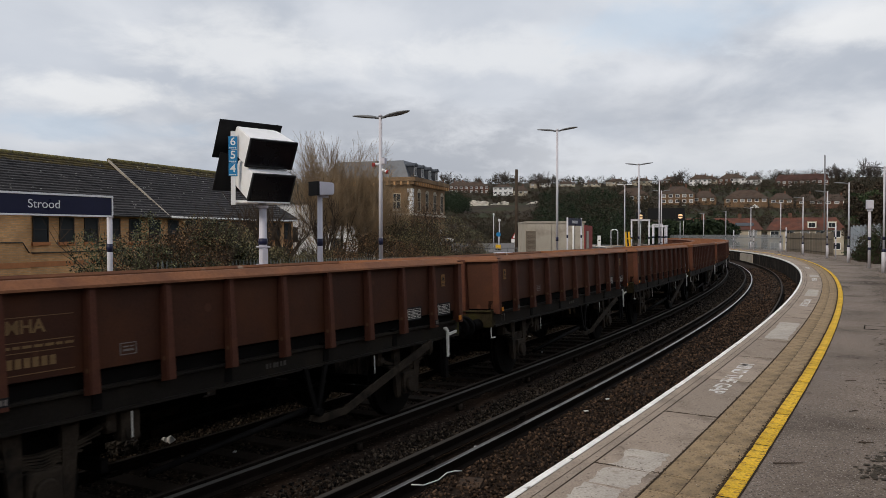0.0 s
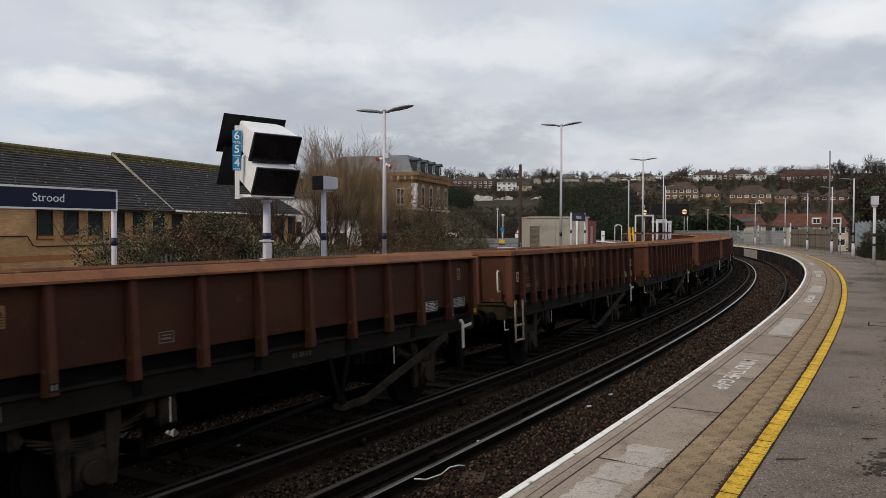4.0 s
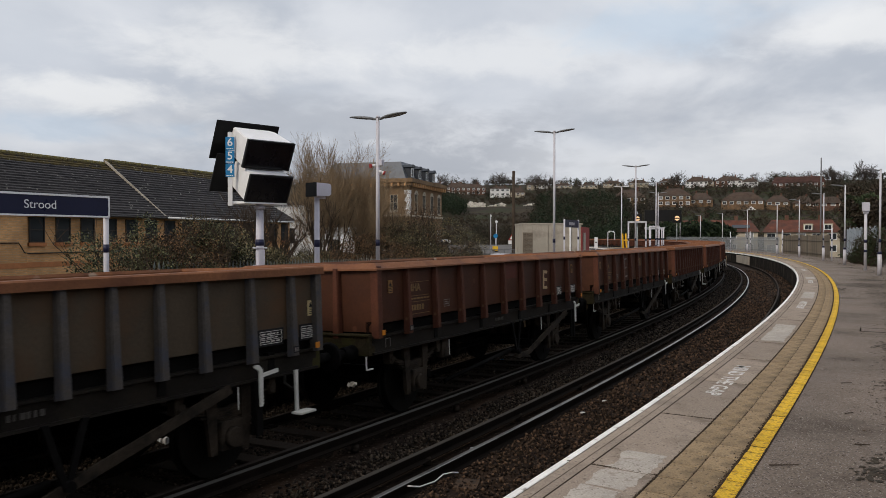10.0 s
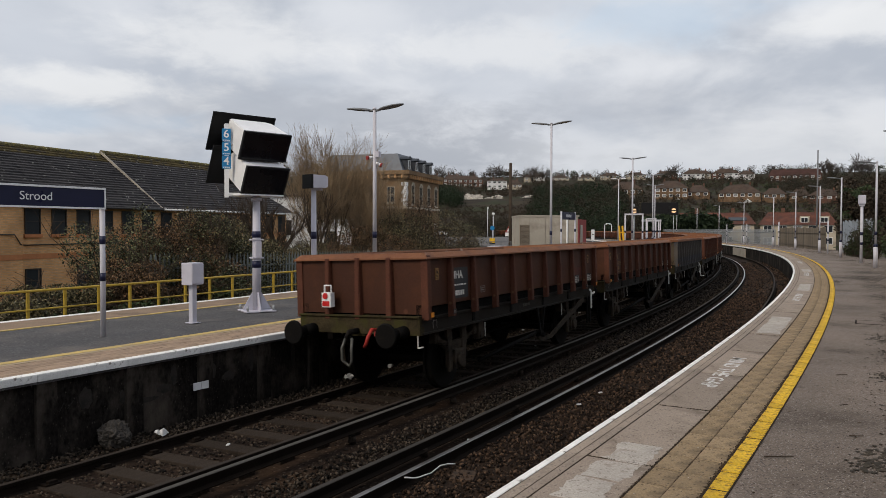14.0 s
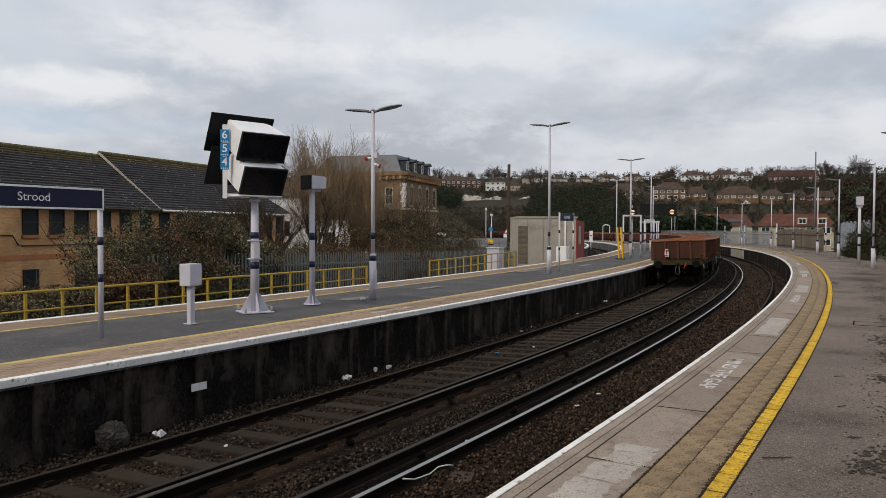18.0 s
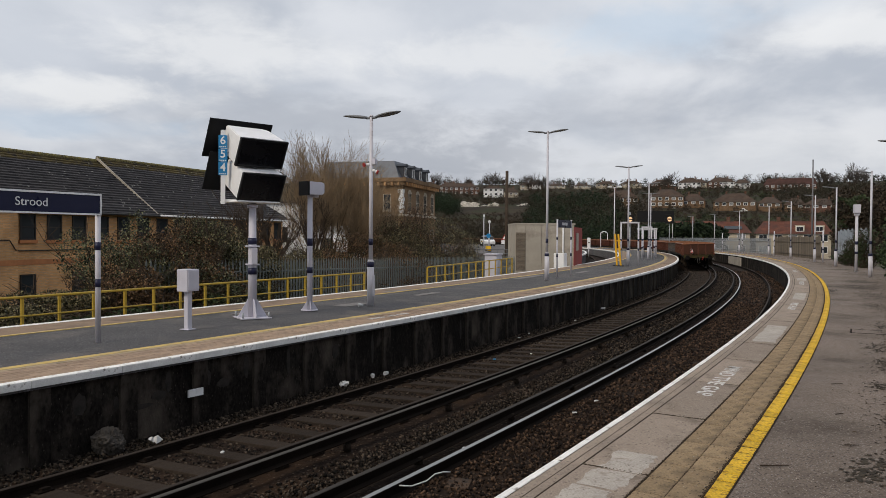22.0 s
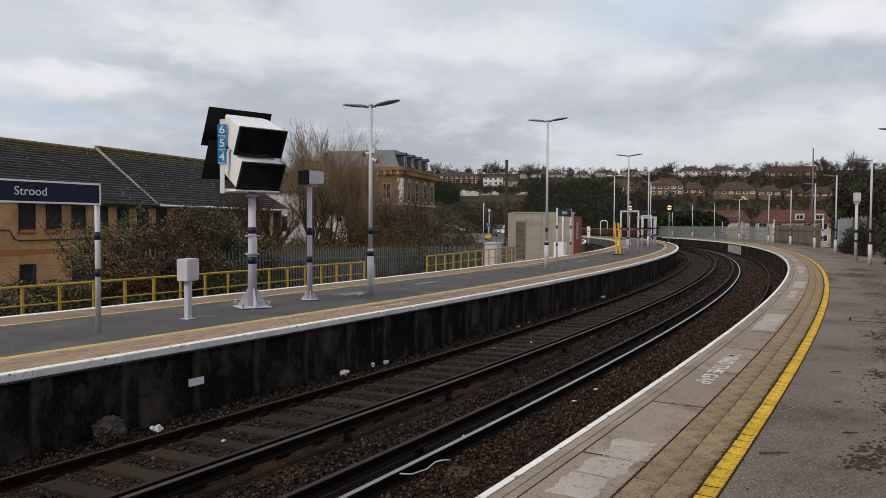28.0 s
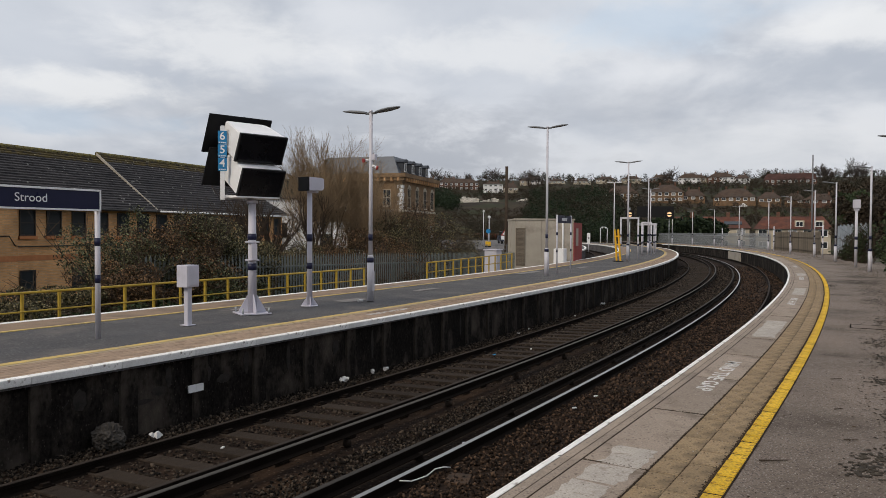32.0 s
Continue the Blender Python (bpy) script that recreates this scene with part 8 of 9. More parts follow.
# the same paving goes on behind
swept("edge_slab_far", [(1.511, -0.09), (1.511, 0.0), (1.592, 0.0), (1.592, -0.09)], -60, -10.1, M_WHITE_EDGE, PN, 1.0, kind="stuff")
swept("groove_strip_far", [(1.592, -0.06), (1.592, -0.002), (1.745, -0.002), (1.745, -0.06)], -60, -12.05, M_SLAB, PN, 1.0, kind="stuff")
swept("coping_slab_far", [(1.750, -0.09), (1.750, 0.0), (2.260, 0.0), (2.260, -0.09)], -60, -10.1, M_SLAB, PN, 1.0, kind="stuff")
swept("buff_tile_behind", [(2.270, -0.05), (2.270, 0.0), (2.69, 0.0), (2.69, -0.05)], -60, -4.85, M_BUFF, PN, 1.0, kind="stuff")
swept("yellow_brick_behind", [(2.706, -0.05), (2.706, 0.007), (2.84, 0.007), (2.84, -0.05)], -60, -4.85, M_YELLOW, PN, 1.0, kind="stuff")

# worn pale patches on the slabs
for s0, s1, o0, o1 in ((-2.26, -1.76, 1.88, 2.20), (-2.72, -2.30, 1.86, 2.18), (-3.2, -2.74, 1.86, 2.16), (5.75, 8.4, 1.84, 2.2), (15.7, 18.6, 1.86, 2.19), (26.5, 28.5, 1.86, 2.19)):
    v, f = sweep([(o0, -0.002), (o0 + 0.01, 0.0025), (o1 - 0.01, 0.0025), (o1, -0.002)], s0, s1, 0.09)
    rng = random.Random(int(s0 * 10))
    v = [q + Vector((rng.uniform(-0.026, 0.026), rng.uniform(-0.026, 0.026), 0)) for q in v]
    part("worn_patch", pydata("worn_patch", v, f, M_PALE_SLAB), None, PN, "pale worn patch")

M_ISLAND_PALE = material("pale_worn_asphalt", (0.20, 0.185, 0.175), 0.85, vary=0.2, scale=2, fine=40, bump=0.3)
for s0, s1, o0, o1 in ((7.1, 8.1, -7.95, -7.55), (11.1, 12.4, -8.05, -7.75), (21.2, 24.4, -8.85, -8.45), (11.6, 13.2, -9.45, -9.2), (4.2, 5.0, -8.6, -8.2), (28.0, 30.0, -8.0, -7.7)):
    v, f = sweep([(o0, -0.004), (o0 + 0.01, 0.004), (o1 - 0.01, 0.004), (o1, -0.004)], s0, s1, 0.2)
    rng = random.Random(int(s0 * 10))
    v = [q + Vector((rng.uniform(-0.04, 0.04), rng.uniform(-0.04, 0.04), 0)) for q in v]
    part("worn_patch", pydata("worn_patch", v, f, M_ISLAND_PALE), None, platform_far, "pale worn patch in the asphalt")
rng = random.Random(77)
for s0, s1 in ((14.0, 15.2), (16.9, 17.4), (17.8, 18.5), (19.6, 20.0), (22.6, 23.1), (24.2, 25.3), (28.5, 29.6), (33.0, 34.5), (9.6, 9.9)):
    v, f = sweep([(-4.985, 0.0), (-4.985, 0.005), (-4.945, 0.005), (-4.945, -0.035), (-4.957, -0.035), (-4.957, 0.0)], s0, s1, 0.12)
    v = [q + Vector((rng.uniform(-0.006, 0.006), rng.uniform(-0.012, 0.012), rng.uniform(-0.008, 0.003))) for q in v]
    part("scuff", pydata("scuff", v, f, M_BLACK), None, platform_far, "black rubbed scuff on the white edge")

# painted words, read by those who wait on the platform
M_WORDS = material("worn_white_words", (0.62, 0.60, 0.58), 0.75, vary=0.2, scale=6, fine=60, bump=0.05, stain=(0.32, 0.29, 0.265), stain_at=(0.5, 0.6), stain_scale=14)
for s, ext in ((1.88, 2.16), (13.4, 2.2), (24.6, 2.2), (36.0, 2.2)):
    w = lettering("painted_words", "MIND THE GAP", 0.25, M_WORDS, PN, on_line(s, 1.995, 0.0025) @ pose(0, 0, 0, 0, 0, 180) @ Matrix.Diagonal((1, 1, 1, 1)), "worn white painted warning words", depth=0.001, bold=0.003)
    wide = max(v.co.x for v in w.data.vertices) - min(v.co.x for v in w.data.vertices)
    for v in w.data.vertices:
        v.co.x *= ext / wide

# island platform edge: long white nosing units over a brick-paved strip
PF = platform_far
bmN = bmesh.new()
rbox(bmN, -0.606, 0.606, -0.075, 0.075, -0.092, 0.004, 0.016)
NOSE = mesh_of("white_nosing", bmN, M_WHITE_EDGE)
for i in range(100):
    s = -0.82 - 1.235 * 8 + i * 1.235
    part("white_nosing", NOSE, None, PF, "white painted nosing unit", m=on_line(s, -4.955, 0))
PAVE_O, PAVE_W, PAVE_L = -5.78, 0.1057, 0.215
bmB, _ = arc_slab(0, PAVE_W, PAVE_L, -0.06, -0.004, 0.007, 0.003)
PAVER = mesh_of("brown_paver", bmB, M_PAVER)
rngB = np.random.default_rng(41)
joined_v, joined_f = [], []
for row in range(7):
    o = PAVE_O + (row + 0.5) * PAVE_W
    for i in range(int(54 / PAVE_L)):
        s = -9 + (i + (0.5 if row % 2 else 0.0)) * PAVE_L
        dz = rngB.uniform(-0.0025, 0.0025)
        if -3.2 <= s < 5.4:
            part("brown_paver", PAVER, None, PF, m=on_line(s, o, dz))
        else:
            m = on_line(s, o, dz)
            a, b = PAVE_L / 2 - 0.0035, PAVE_W / 2 - 0.0035
            k = len(joined_v)
            joined_v += [tuple(m @ Vector(q)) for q in ((-a, -b, -0.03), (a, -b, -0.03), (a, b, -0.03), (-a, b, -0.03), (-a, -b, -0.004), (a, -b, -0.004), (a, b, -0.004), (-a, b, -0.004))]
            joined_f += [(k + 4, k + 5, k + 6, k + 7), (k, k + 1, k + 5, k + 4), (k + 1, k + 2, k + 6, k + 5), (k + 2, k + 3, k + 7, k + 6), (k + 3, k, k + 4, k + 7)]
tagged(part("brown_paving", fast_mesh("brown_paving", joined_v, joined_f, M_PAVER), None, PF), kind="stuff")
swept("paving_far", [(-5.78, -0.05), (-5.78, -0.004), (-5.04, -0.004), (-5.04, -0.05)], 45.2, 130, M_PAVER, PF, 0.8, kind="stuff")
swept("tan_strip", [(-5.90, -0.05), (-5.90, -0.003), (-5.79, -0.003), (-5.79, -0.05)], -12, 130, M_TAN, PF, 0.8)
swept("yellow_line", [(-6.06, -0.05), (-6.06, 0.0), (-5.905, 0.0), (-5.905, -0.05)], -12, 130, M_LINE, PF, 0.8)
swept("back_yellow_line", [(-9.16, -0.05), (-9.16, 0.0), (-9.05, 0.0), (-9.05, -0.05)], -12, 130, M_LINE, PF, 0.8)
swept("back_paving", [(-10.15, -0.05), (-10.15, -0.003), (-9.17, -0.003), (-9.17, -0.05)], -12, 130, M_PAVER, PF, 0.8)
swept("back_edge", [(-10.36, -0.12), (-10.36, 0.0), (-10.16, 0.0), (-10.16, -0.12)], -12, 130, M_WHITE_EDGE, PF, 0.8)
for s, ext in ((5.75, 1.7), (17.5, 1.9)):
    w = lettering("painted_words", "MIND THE GAP", 0.22, M_WORDS, PF, on_line(s, -5.45, 0.001), "worn white painted warning words", depth=0.001, bold=0.003)

# the island's sooty wall: pilasters, and bays with patches of bare render
bmP = bmesh.new()
rbox(bmP, -0.13, 0.13, -0.06, 0.02, -1.10, -0.10, 0.012)
PIL = mesh_of("pilaster", bmP, M_WALL)
swept("wall_face", [(-4.975, -1.6), (-4.975, -0.125), (-5.2, -0.125), (-5.2, -1.6)], -40, 150, M_WALL, PF, 1.0, "soot-blackened platform wall face")
for i in range(46):
    s = -5.0 + 1.235 * i
    part("pilaster", PIL, None, PF, m=on_line(s, -4.985, 0))
bm = bmesh.new()
rbox(bm, -0.068, 0.068, -0.02, 0, -0.055, 0.055, 0.004)
WPL = mesh_of("wall_plate", bm, M_WHITE)
for dx in (-0.072, 0.072):
    part("wall_plate", WPL, None, PF, "small white wall plate", m=on_line(-0.17 + dx, -4.93, -0.57))

# sleepers
bm = bmesh.new()
rbox(bm, -0.125, 0.125, -0.93, 1.27, -0.16, 0.0, 0.015)
SLEEPER = mesh_of("sleeper", bm, M_SLEEPER)
bm = bmesh.new()
for y in (-GAUGE, GAUGE):
    rbox(bm, -0.09, 0.09, y - 0.15, y + 0.15, 0.0, 0.02, 0.005)
    for q in (-0.11, 0.11):
        rbox(bm, -0.05, 0.05, y + q - 0.03, y + q + 0.03, 0.015, 0.05, 0.008)
CHAIR = mesh_of("rail_chair", bm, M_RAIL)
for tr, off in ((track_near, 0.0), (track_far, FAR)):
    for i in range(115):
        sl = part("sleeper", SLEEPER, None, tr, m=on_line(-9 + i * 0.66, off, RAIL_Z - 0.182 if tr is track_near else RAIL_FAR - 0.122) @ pose(0, 0, 0, -LEAN))
        if i < 60:
            part("rail_chair", CHAIR, None, sl)
bm = bmesh.new()
tube(bm, (0, 0, 0), (0, 0, 0.09), 0.06, 0.05, 8)
POT = mesh_of("insulator", bm, M_SLEEPER)
for tr, off in ((track_near, -THIRD), (track_far, FAR + THIRD)):
    for i in range(18):
        part("insulator", POT, None, tr, "pale insulator pot", m=on_line(-8 + i * 2.64, off, RAIL_Z - 0.155))


# ballast stones, strewn thickest near the camera
def stones(name, bands_, seed, label, mat):
    rng = np.random.default_rng(seed)
    cube = np.array([(-1, -1, -1), (1, -1, -1), (1, 1, -1), (-1, 1, -1), (-0.5, -0.4, 1), (0.5, -0.7, 0.8), (0.6, 0.4, 1), (-0.5, 0.6, 0.7)], float)
    quads = np.array([(0, 3, 2, 1), (4, 5, 6, 7), (0, 1, 5, 4), (1, 2, 6, 5), (2, 3, 7, 6), (3, 0, 4, 7)])
    vs = []
    for s0, s1, o0, o1, z, count, size in bands_:
        s, o = rng.uniform(s0, s1, count), rng.uniform(o0, o1, count)
        h = np.array([heading(q) for q in s])
        p = np.stack([np.interp(s, LINE_S, LINE_X) + o * np.cos(h), np.interp(s, LINE_S, LINE_Y) - o * np.sin(h), z + rng.uniform(-0.018, 0.02, count)], axis=1)
        r = size * rng.uniform(0.4, 1.35, count)
        q = rng.normal(size=(count, 4))
        q /= np.linalg.norm(q, axis=1)[:, None]
        w, x, y, zz = q.T
        rot = np.stack([1 - 2 * (y * y + zz * zz), 2 * (x * y - w * zz), 2 * (x * zz + w * y), 2 * (x * y + w * zz), 1 - 2 * (x * x + zz * zz), 2 * (y * zz - w * x),
                        2 * (x * zz - w * y), 2 * (y * zz + w * x), 1 - 2 * (x * x + y * y)], axis=1).reshape(-1, 3, 3)
        body = cube[None] * rng.uniform(0.5, 1.2, (count, 8, 3)) * rng.uniform(0.6, 1.2, (count, 1, 3)) * r[:, None, None]
        vs.append((np.einsum("nij,nkj->nki", rot, body) + p[:, None, :]).reshape(-1, 3))
    v = np.concatenate(vs)
    f = (np.arange(len(v) // 8)[:, None, None] * 8 + quads[None]).reshape(-1, 4)
    tagged(new(name, fast_mesh(name, v, f, mat)), label, "ballast", kind="stuff")


stones("ballast", [(-7, 5, -0.66, 0.66, BED + 0.012, 10000, 0.017), (-7, 5, 0.84, 1.55, BED + 0.012, 6500, 0.017), (5, 26, -0.66, 1.55, BED + 0.012, 11000, 0.024), (26, 60, -0.66, 1.55, BED, 4000, 0.036)], 3, "loose rust-brown ballast stones beside the near platform", M_STONES)
stones("grey_ballast", [(-7, 10, FAR + 1.22, -1.22, BED - 0.012, 9500, 0.017), (-7, 10, -1.05, -0.84, BED - 0.02, 900, 0.015), (-7, 10, FAR - 0.66, FAR + 0.66, BED - 0.006, 11000, 0.017), (-7, 12, FAR + 0.84, FAR + 1.05, BED - 0.02, 900, 0.015),
                        (-7, 14, -4.95, FAR - 0.84, BED + 0.005, 12000, 0.019), (10, 30, -4.95, -1.2, BED, 14000, 0.024), (26, 60, -4.95, -0.8, BED, 7000, 0.034)], 4, "loose grey-brown ballast stones round the far track", M_STONES_GREY)

# litter and rubble between the rails
rng = random.Random(8)


def litter(s, off, z, kind, label):
    bm = bmesh.new()
    if kind == "cup":
        tube(bm, (-0.06, 0, 0.035), (0.06, 0, 0.04), 0.03, 0.042, 12)
    elif kind == "paper":
        bmesh.ops.create_grid(bm, x_segments=5, y_segments=4, size=0.07)
        for v in bm.verts:
            v.co += Vector((rng.uniform(-0.02, 0.02), rng.uniform(-0.02, 0.02), 0.03 + rng.uniform(0, 0.10)))
        bmesh.ops.solidify(bm, geom=bm.faces[:], thickness=0.004)
    else:
        rbox(bm, -0.035, 0.035, -0.018, 0.018, 0, 0.02, 0.006)
    tagged(part("litter", bm, M_CUP if kind != "can" else M_BLUE, m=on_line(s, off, z, rng.uniform(0, 360))), label, "litter", "litter by the rails")


for s, off, kind in ((-1.28, -4.44, "paper"), (-1.04, -3.45, "scrap"), (4.1, -4.75, "cup"), (4.5, -4.70, "cup"), (3.0, -4.62, "paper"), (0.75, -0.95, "scrap"), (3.4, -0.42, "scrap"), (4.4, -0.40, "scrap"), (-1.2, 0.35, "scrap"),
                     (8.6, -3.3, "scrap"), (7.4, -3.7, "can"), (11.0, -4.6, "scrap"), (12.0, -4.7, "scrap"), (16.0, -4.6, "scrap"), (20.0, -4.7, "paper")):
    litter(s, off, BED + 0.03 if off > -4.4 else BED + 0.04, kind, "small blue can between the rails" if kind == "can" else "scrap of white litter by the rails")
litter(7.25, -7.25, 0.0, "cup", "white paper cup at a lamp's foot")
# rounded lump of old concrete at the wall's foot
bm = bmesh.new()
bmesh.ops.create_icosphere(bm, subdivisions=5, radius=0.19)
for v in bm.verts:
    v.co *= 1 + 0.22 * noise.noise(v.co * 7) + 0.16 * noise.noise(v.co * 26) + 0.10 * noise.noise(v.co * 60)
    v.co.z *= 0.95
tagged(part("rubble_lump", bm, M_LUMP, m=on_line(-1.75, -4.72, BED + 0.15)), "rounded lump of broken concrete by the wall", "rubble")
# white cable over the near rail
bm = bmesh.new()
pts = [at(-1.12, -0.70, RAIL_Z - 0.05), at(-0.95, -0.665, RAIL_Z - 0.10), at(-0.70, -0.625, RAIL_Z - 0.105), at(-0.48, -0.65, RAIL_Z - 0.09), at(-0.34, -0.62, RAIL_Z - 0.10), at(-0.25, -0.58, RAIL_Z - 0.12)]
path_tube(bm, pts, 0.008, 6)
tagged(part("bond_cable", bm, M_CUP), "white bonding cable beside the near rail", "cable")
bm = bmesh.new()
rbox(bm, -0.17, 0.17, -0.13, 0.13, 0, 0.03, 0.008)
tagged(part("rusty_plate", bm, M_RUST_PLATE, m=on_line(-0.45, -0.36, BED - 0.004, 20)), "rusty brown plate lying in the ballast", "plate")

# twigs and moss streaks on the near platform
for s, off, ln, tn in ((-1.55, 3.02, 0.22, -62), (2.3, 3.25, 0.14, -58), (0.6, 3.35, 0.10, -50), (-0.6, 3.5, 0.12, -70)):
    bm = bmesh.new()
    tube(bm, (-ln / 2, 0, 0.006), (ln / 2, 0.012, 0.008), 0.006, 0.004, 6)
    tagged(part("twig", bm, M_BARK, m=on_line(s, off, 0, tn)), "thin dark twig on the asphalt", "twig")
M_MOSSDIRT = material("dark_moss_dirt", (0.045, 0.036, 0.026), 0.95, vary=0.4, scale=5, fine=50, bump=0.5)
rr = np.random.default_rng(31)
for s, off, ln, wd in ((-1.40, 3.64, 0.34, 0.10), (-1.05, 3.74, 0.30, 0.12), (0.6, 3.85, 0.5, 0.12), (2.4, 3.72, 0.6, 0.12), (4.3, 3.80, 0.8, 0.14), (6.0, 3.68, 0.9, 0.16), (9.5, 3.90, 1.6, 0.22), (14.5, 3.90, 2.2, 0.26), (18.5, 3.95, 2.6, 0.32), (22.5, 3.90, 3.0, 0.4), (27, 4.2, 3, 0.5), (20.5, 2.95, 1.2, 0.12)):
    segs_v, segs_f, n = [], [], 0
    for _ in range(70 + int(420 * ln * wd)):
        a = rr.normal(0, ln * 0.34)
        b = rr.normal(0, wd * 0.70)
        p = at(s + a, off + b, 0.0)
        r = rr.uniform(0.006, 0.030)
        k = 7
        ring = [(p.x + math.cos(q * math.tau / k) * r * rr.uniform(0.5, 1.3), p.y + math.sin(q * math.tau / k) * r * rr.uniform(0.5, 1.3), rr.uniform(0.001, 0.004)) for q in range(k)]
        top = (p.x, p.y, 0.007)
        segs_v += ring + [top]
        segs_f += [(n + q, n + (q + 1) % k, n + k) for q in range(k)]
        n += k + 1
    tagged(new("moss_streak", fast_mesh("moss_streak", segs_v, segs_f, M_MOSSDIRT)), "dark streak of moss and dirt on the asphalt", "moss", kind="stuff")

# moss and grit packed along the yellow bricks, in the slab joints and the gutter
M_MOSSLINE = leaf_material("moss_and_grit", (0.020, 0.014, 0.009), (0.085, 0.058, 0.034), 0.95, 1.5)


def flecks(name, rows, mat, label, category):
    """Flat flecks strewn along the line: rows of s0, s1, middle offset, spread, count, smallest and largest size."""
    rg = np.random.default_rng(len(rows) * 7 + 3)
    vs = []
    for s0, s1, o, w, count, r0, r1 in rows:
        s, off = rg.uniform(s0, s1, count), o + rg.normal(0, w, count)
        h = np.array([heading(q) for q in s])
        p = np.stack([np.interp(s, LINE_S, LINE_X) + off * np.cos(h), np.interp(s, LINE_S, LINE_Y) - off * np.sin(h), np.zeros(count)], axis=1)
        r = rg.uniform(r0, r1, count)
        k = 6
        ang = np.arange(k) * math.tau / k + rg.uniform(0, 1, (count, 1))
        rad = r[:, None] * rg.uniform(0.45, 1.3, (count, k))
        ring = p[:, None, :] + np.stack([np.cos(ang) * rad, np.sin(ang) * rad, rg.uniform(-0.001, 0.003, (count, k))], axis=2)
        top = p[:, None, :] + np.stack([rg.normal(0, 0.2, count) * r, rg.normal(0, 0.2, count) * r, 0.004 + r * 0.25], axis=1)[:, None, :]
        vs.append(np.concatenate([ring, top], axis=1).reshape(-1, 3))
    v = np.concatenate(vs)
    f = (np.arange(len(v) // 7)[:, None, None] * 7 + np.array([(q, (q + 1) % 6, 6) for q in range(6)])[None]).reshape(-1, 3)
    tagged(new(name, fast_mesh(name, v, f, mat)), label, category, kind="stuff")


flecks("joint_moss", [(-4.8, 14, 2.698, 0.007, 5200, 0.003, 0.009), (-4.8, 5, 2.692, 0.012, 700, 0.003, 0.012), (14, 40, 2.699, 0.008, 1600, 0.006, 0.018), (-4.8, 14, 2.263, 0.006, 2200, 0.002, 0.007), (-4.8, 12, 2.482, 0.004, 260, 0.003, 0.007)],
       M_MOSSLINE, "dark moss and grit packed into the paving joints", "moss")
for i in range(9):
    s = -4.21 + 1.95 * i
    if i in (0, 1, 2, 4, 5, 7):
        a, b = at(s, 1.76, 0.0), at(s, 2.255, 0.0)
        rg = np.random.default_rng(90 + i)
        vs, fs = [], []
        for q in range(60):
            u = rg.uniform(0, 1) if i != 1 else rg.uniform(0.0, 1)
            c = a.lerp(b, u)
            r = rg.uniform(0.004, 0.011)
            k = len(vs)
            vs += [(c.x - r, c.y + rg.normal(0, 0.003), 0.0), (c.x + rg.normal(0, 0.003), c.y - r, 0.0), (c.x + r, c.y + rg.normal(0, 0.003), 0.0), (c.x, c.y + r, 0.0), (c.x, c.y, 0.005)]
            fs += [(k, k + 1, k + 4), (k + 1, k + 2, k + 4), (k + 2, k + 3, k + 4), (k + 3, k, k + 4)]
        tagged(new("slab_joint_moss", fast_mesh("slab_joint_moss", vs, fs, M_MOSSLINE)), "dark moss in a joint between coping slabs", "moss", kind="stuff")
M_DEBRIS = leaf_material("leaf_debris", (0.022, 0.016, 0.011), (0.080, 0.058, 0.038), 0.95, 1.6)
flecks("leaf_debris", [(-1, 8, 4.15, 0.22, 2600, 0.006, 0.022), (8, 24, 4.5, 0.35, 1500, 0.008, 0.026), (24, 60, 4.9, 0.4, 1600, 0.010, 0.03), (-3, 30, 3.5, 0.4, 500, 0.005, 0.014), (60, 110, 4.6, 0.5, 500, 0.02, 0.05)],
       M_DEBRIS, "brown leaf debris and moss along the platform's back", "debris")
flecks("platform_grit", [(-5, 6, 3.4, 0.5, 1500, 0.003, 0.007), (-4, 12, 2.0, 0.2, 500, 0.003, 0.007)], leaf_material("pale_grit", (0.10, 0.08, 0.065), (0.42, 0.38, 0.33), 0.9), "pale grit strewn over the platform", "grit")
# sunken cover in the asphalt
cover = thing("drain_cover", on_line(8.3, 3.6), "square drain cover flush with the asphalt", "drain cover")
bm = bmesh.new()
for a in ((-0.32, 0.32, -0.32, -0.295), (-0.32, 0.32, 0.295, 0.32), (-0.32, -0.295, -0.295, 0.295), (0.295, 0.32, -0.295, 0.295)):
    box(bm, a[0], a[1], a[2], a[3], -0.02, 0.002)
part("cover_frame", bm, M_RAIL, cover)
bm = bmesh.new()
rbox(bm, -0.285, 0.285, -0.285, 0.285, -0.02, 0.001, 0.004)
part("cover_plate", bm, M_ASPHALT, cover)
# chalk scrawl on the island's wall
bm = bmesh.new()
path_tube(bm, [at(-2.56, -4.968, -0.54), at(-2.52, -4.968, -0.46), at(-2.46, -4.968, -0.53), at(-2.42, -4.968, -0.44), at(-2.35, -4.968, -0.52), at(-2.29, -4.968, -0.42), at(-2.24, -4.968, -0.5), at(-2.16, -4.968, -0.41)], 0.006, 5)
part("chalk_scrawl", bm, M_WALL_PATCH, PF, "faint chalk scrawl")


def wall_patch(s, z, w, h, seed):
    """An uneven flake of bare render on the island's wall."""
    rg = random.Random(seed)
    bm = bmesh.new()
    n = 16
    pts = []
    for q in range(n):
        a = q * math.tau / n
        r = rg.uniform(0.78, 1.05)
        pts.append((math.cos(a) * w / 2 * r, 0, math.sin(a) * h / 2 * r))
    prism(bm, pts, (0, -0.006, 0))
    part("bare_patch", bm, M_WALL_PATCH, PF, "pale patch of bare render", m=on_line(s, -4.972, z))


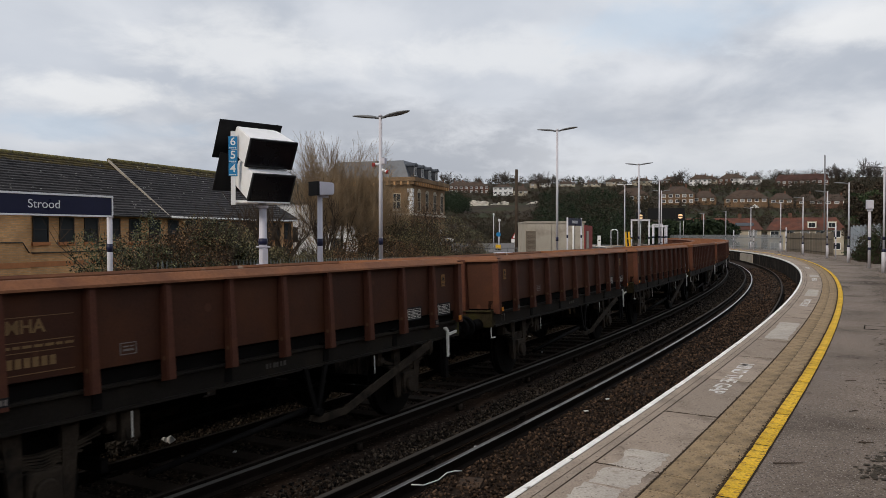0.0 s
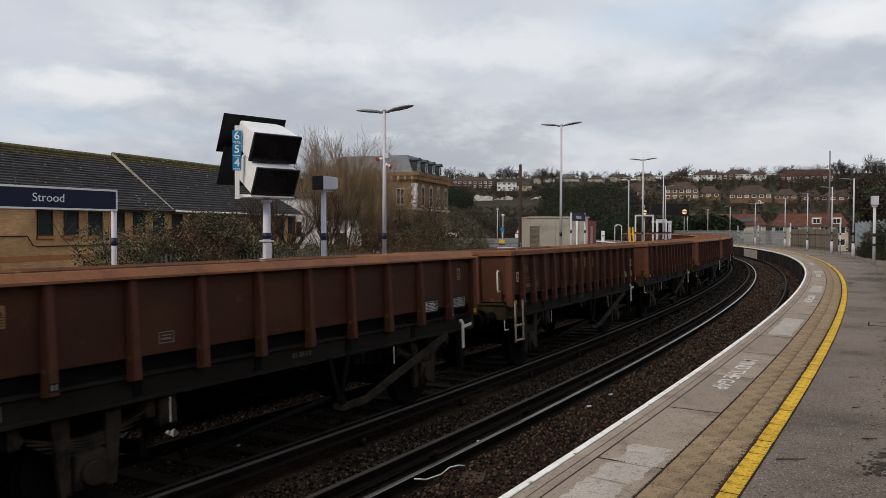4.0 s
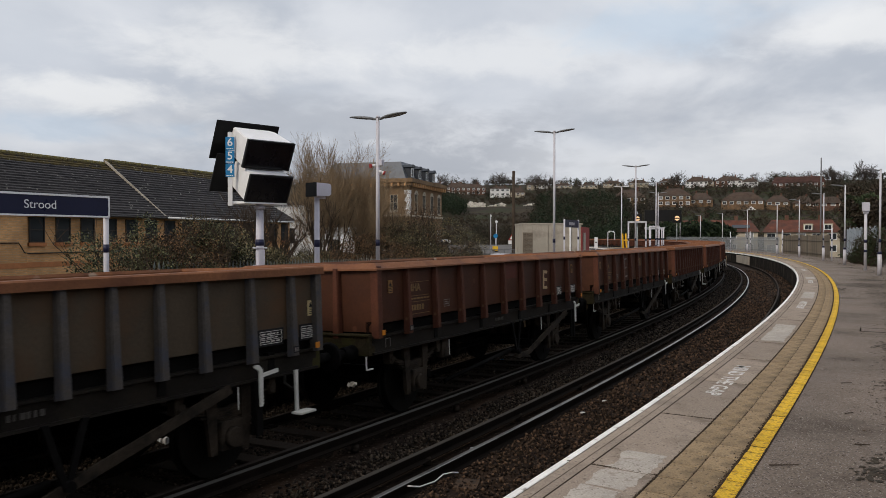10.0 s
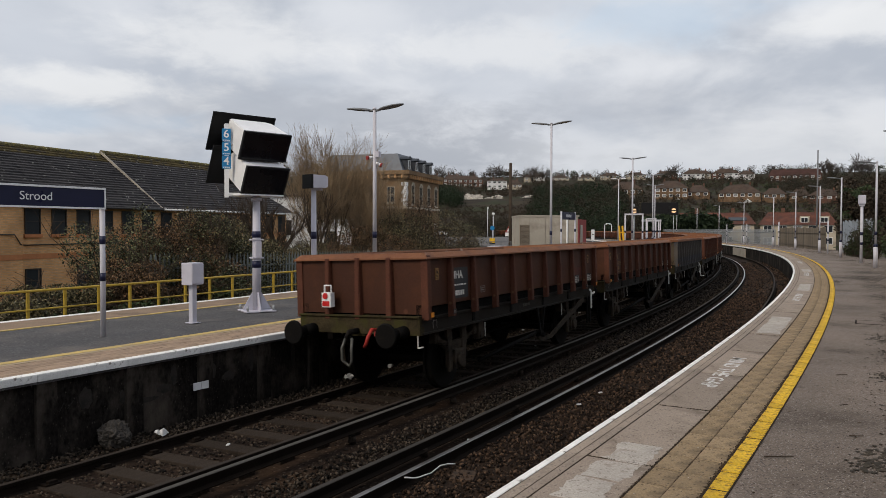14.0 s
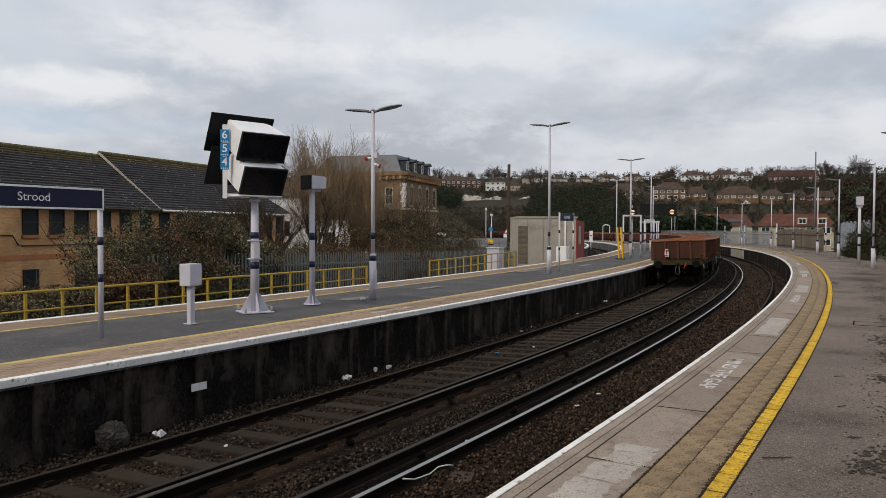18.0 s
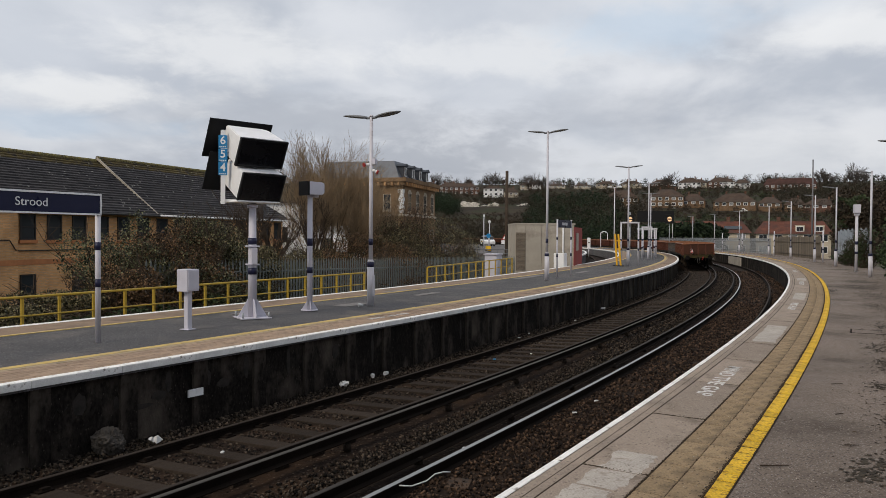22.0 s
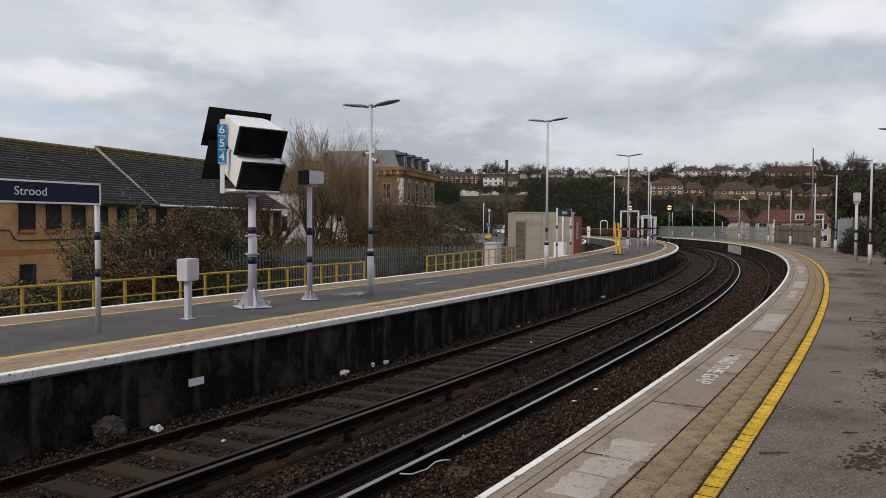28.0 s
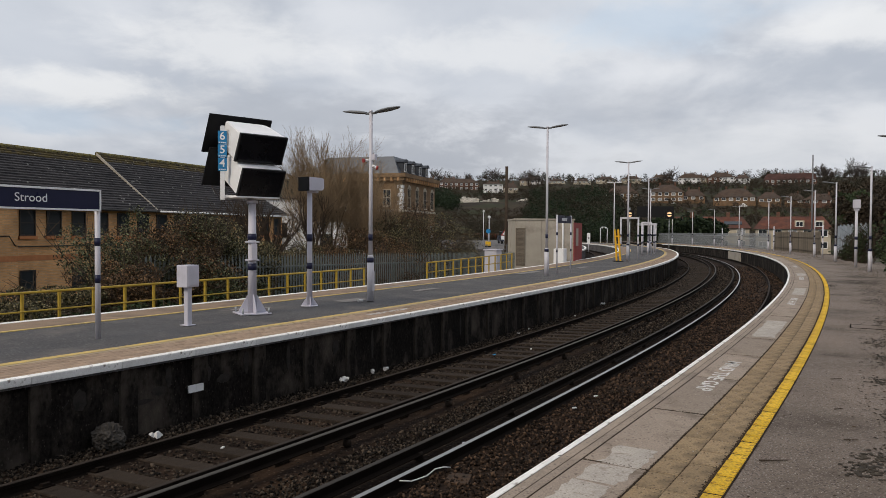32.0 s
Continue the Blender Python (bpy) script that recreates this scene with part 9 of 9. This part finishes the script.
for k, (s, z, w, h) in enumerate(((-2.0, -0.42, 0.22, 0.3), (-1.46, -0.50, 0.09, 0.2), (-1.12, -0.61, 0.5, 0.08), (-0.78, -0.51, 0.26, 0.14), (-0.62, -0.34, 0.12, 0.3), (0.05, -0.40, 0.26, 0.3), (0.42, -0.53, 0.30, 0.14), (0.9, -0.35, 0.12, 0.4),
                                  (1.9, -0.4, 0.1, 0.5), (2.3, -0.5, 0.08, 0.6), (3.2, -0.4, 0.2, 0.3), (4.4, -0.5, 0.09, 0.6), (6.0, -0.42, 0.12, 0.4), (8.2, -0.5, 0.1, 0.5), (11.0, -0.4, 0.2, 0.4), (-3.4, -0.75, 0.14, 0.3))):
    wall_patch(s, z, w, h, 200 + k)
# pale concrete pier under the near platform's edge
swept("concrete_pier", [(1.47, -1.05), (1.47, -0.20), (1.60, -0.20), (1.60, -1.05)], 72.5, 80.0, M_CONCRETE, PN, 1.0, "pale concrete pier under the platform edge")


# ---------------------------------------------------------------- what moves
SPEED = 6.9
BEHIND = [0.10, 9.03, 18.28, 26.36, 35.48, 44.66, 53.23, 62.40, 71.64, 81.00, 89.63, 98.85]


def train_at(t):
    """Metres along the line of the last wagon's rear end."""
    return -1.9 + SPEED * (t - 13.5) + 0.11 * max(0.0, t - 20.0) ** 2 + 0.5 * max(0.0, t - 24.5) ** 2


def wagon_pose(s):
    a, b = at(s + AXLES[0], FAR, RAIL_FAR), at(s + AXLES[1], FAR, RAIL_FAR)
    d = (b - a).normalized()
    o = a - d * AXLES[0]
    return pose(*o, -LEAN, 0, math.degrees(math.atan2(d.y, d.x)))


def on_road(q):
    """A car's pose, q metres along the straight piece of road."""
    return pose(5.017 + 0.0743 * q, 124.9 - 0.9972 * q, 0.38, 0, 0, -85.7)


def drive(car, start, leave, straight, end):
    """It waits in the queue, turns in, follows the road and stops behind the hut."""
    rest = pose(start, 127.0, 0.38, 0, 0, 0)
    t0, t1 = straight[0][0], straight[-1][0]
    rows = [(0.0, rest), (leave, rest), (t0 - 0.35, pose(2.6, 126.8, 0.38, 0, 0, -35))] + [(t, on_road(q)) for t, q in straight]
    if t1 < 31.0:
        park = pose(*end, 0.38, 0, 0, -88)
        rows += [(t1 + 1.0, park), (32.0, park)]
    walk(car, rows)


def motions():
    times = [k * 0.5 for k in range(65)]
    ticks = [k * 0.1 for k in range(321)]
    step = math.degrees(SPEED / WHEEL_R)
    spin = [(t, step * t) for t in ticks]
    for n, w in enumerate(wagons):
        walk(w, [(t, wagon_pose(train_at(t) + (BEHIND[n] if n < 12 else 98.85 + (n - 11) * PITCH))) for t in times])
        for ax in [c for c in w.children if c.name.startswith("wheelset")]:
            base = Matrix.Translation(ax.matrix_basis.translation)
            walk(ax, [(t, base @ pose(0, 0, 0, 0, a % 360, 0)) for t, a in spin])
    drive(cars[0], -2.0, 20.3, ((21.3, 0.0), (21.5, 5.6), (22.0, 17.4), (22.5, 25.1), (23.0, 28.9), (23.5, 32.6), (24.0, 38.0)), (7.0, 66.5))
    drive(cars[1], -8.0, 25.0, ((26.3, 0.0), (26.8, 13.0), (27.5, 24.8), (28.0, 30.5), (28.5, 36.5)), (7.7, 72.5))
    drive(cars[2], -14.0, 26.6, ((28.45, 0.0), (28.6, 4.5), (29.0, 14.3), (29.5, 22.1), (30.0, 26.9), (30.5, 32.6), (30.9, 37.5)), (8.4, 78.5))
    drive(cars[3], -20.0, 28.0, ((29.6, 0.5), (30.0, 11.0), (30.5, 20.7), (31.0, 25.8), (31.5, 29.0), (32.0, 35.0)), None)


motions()
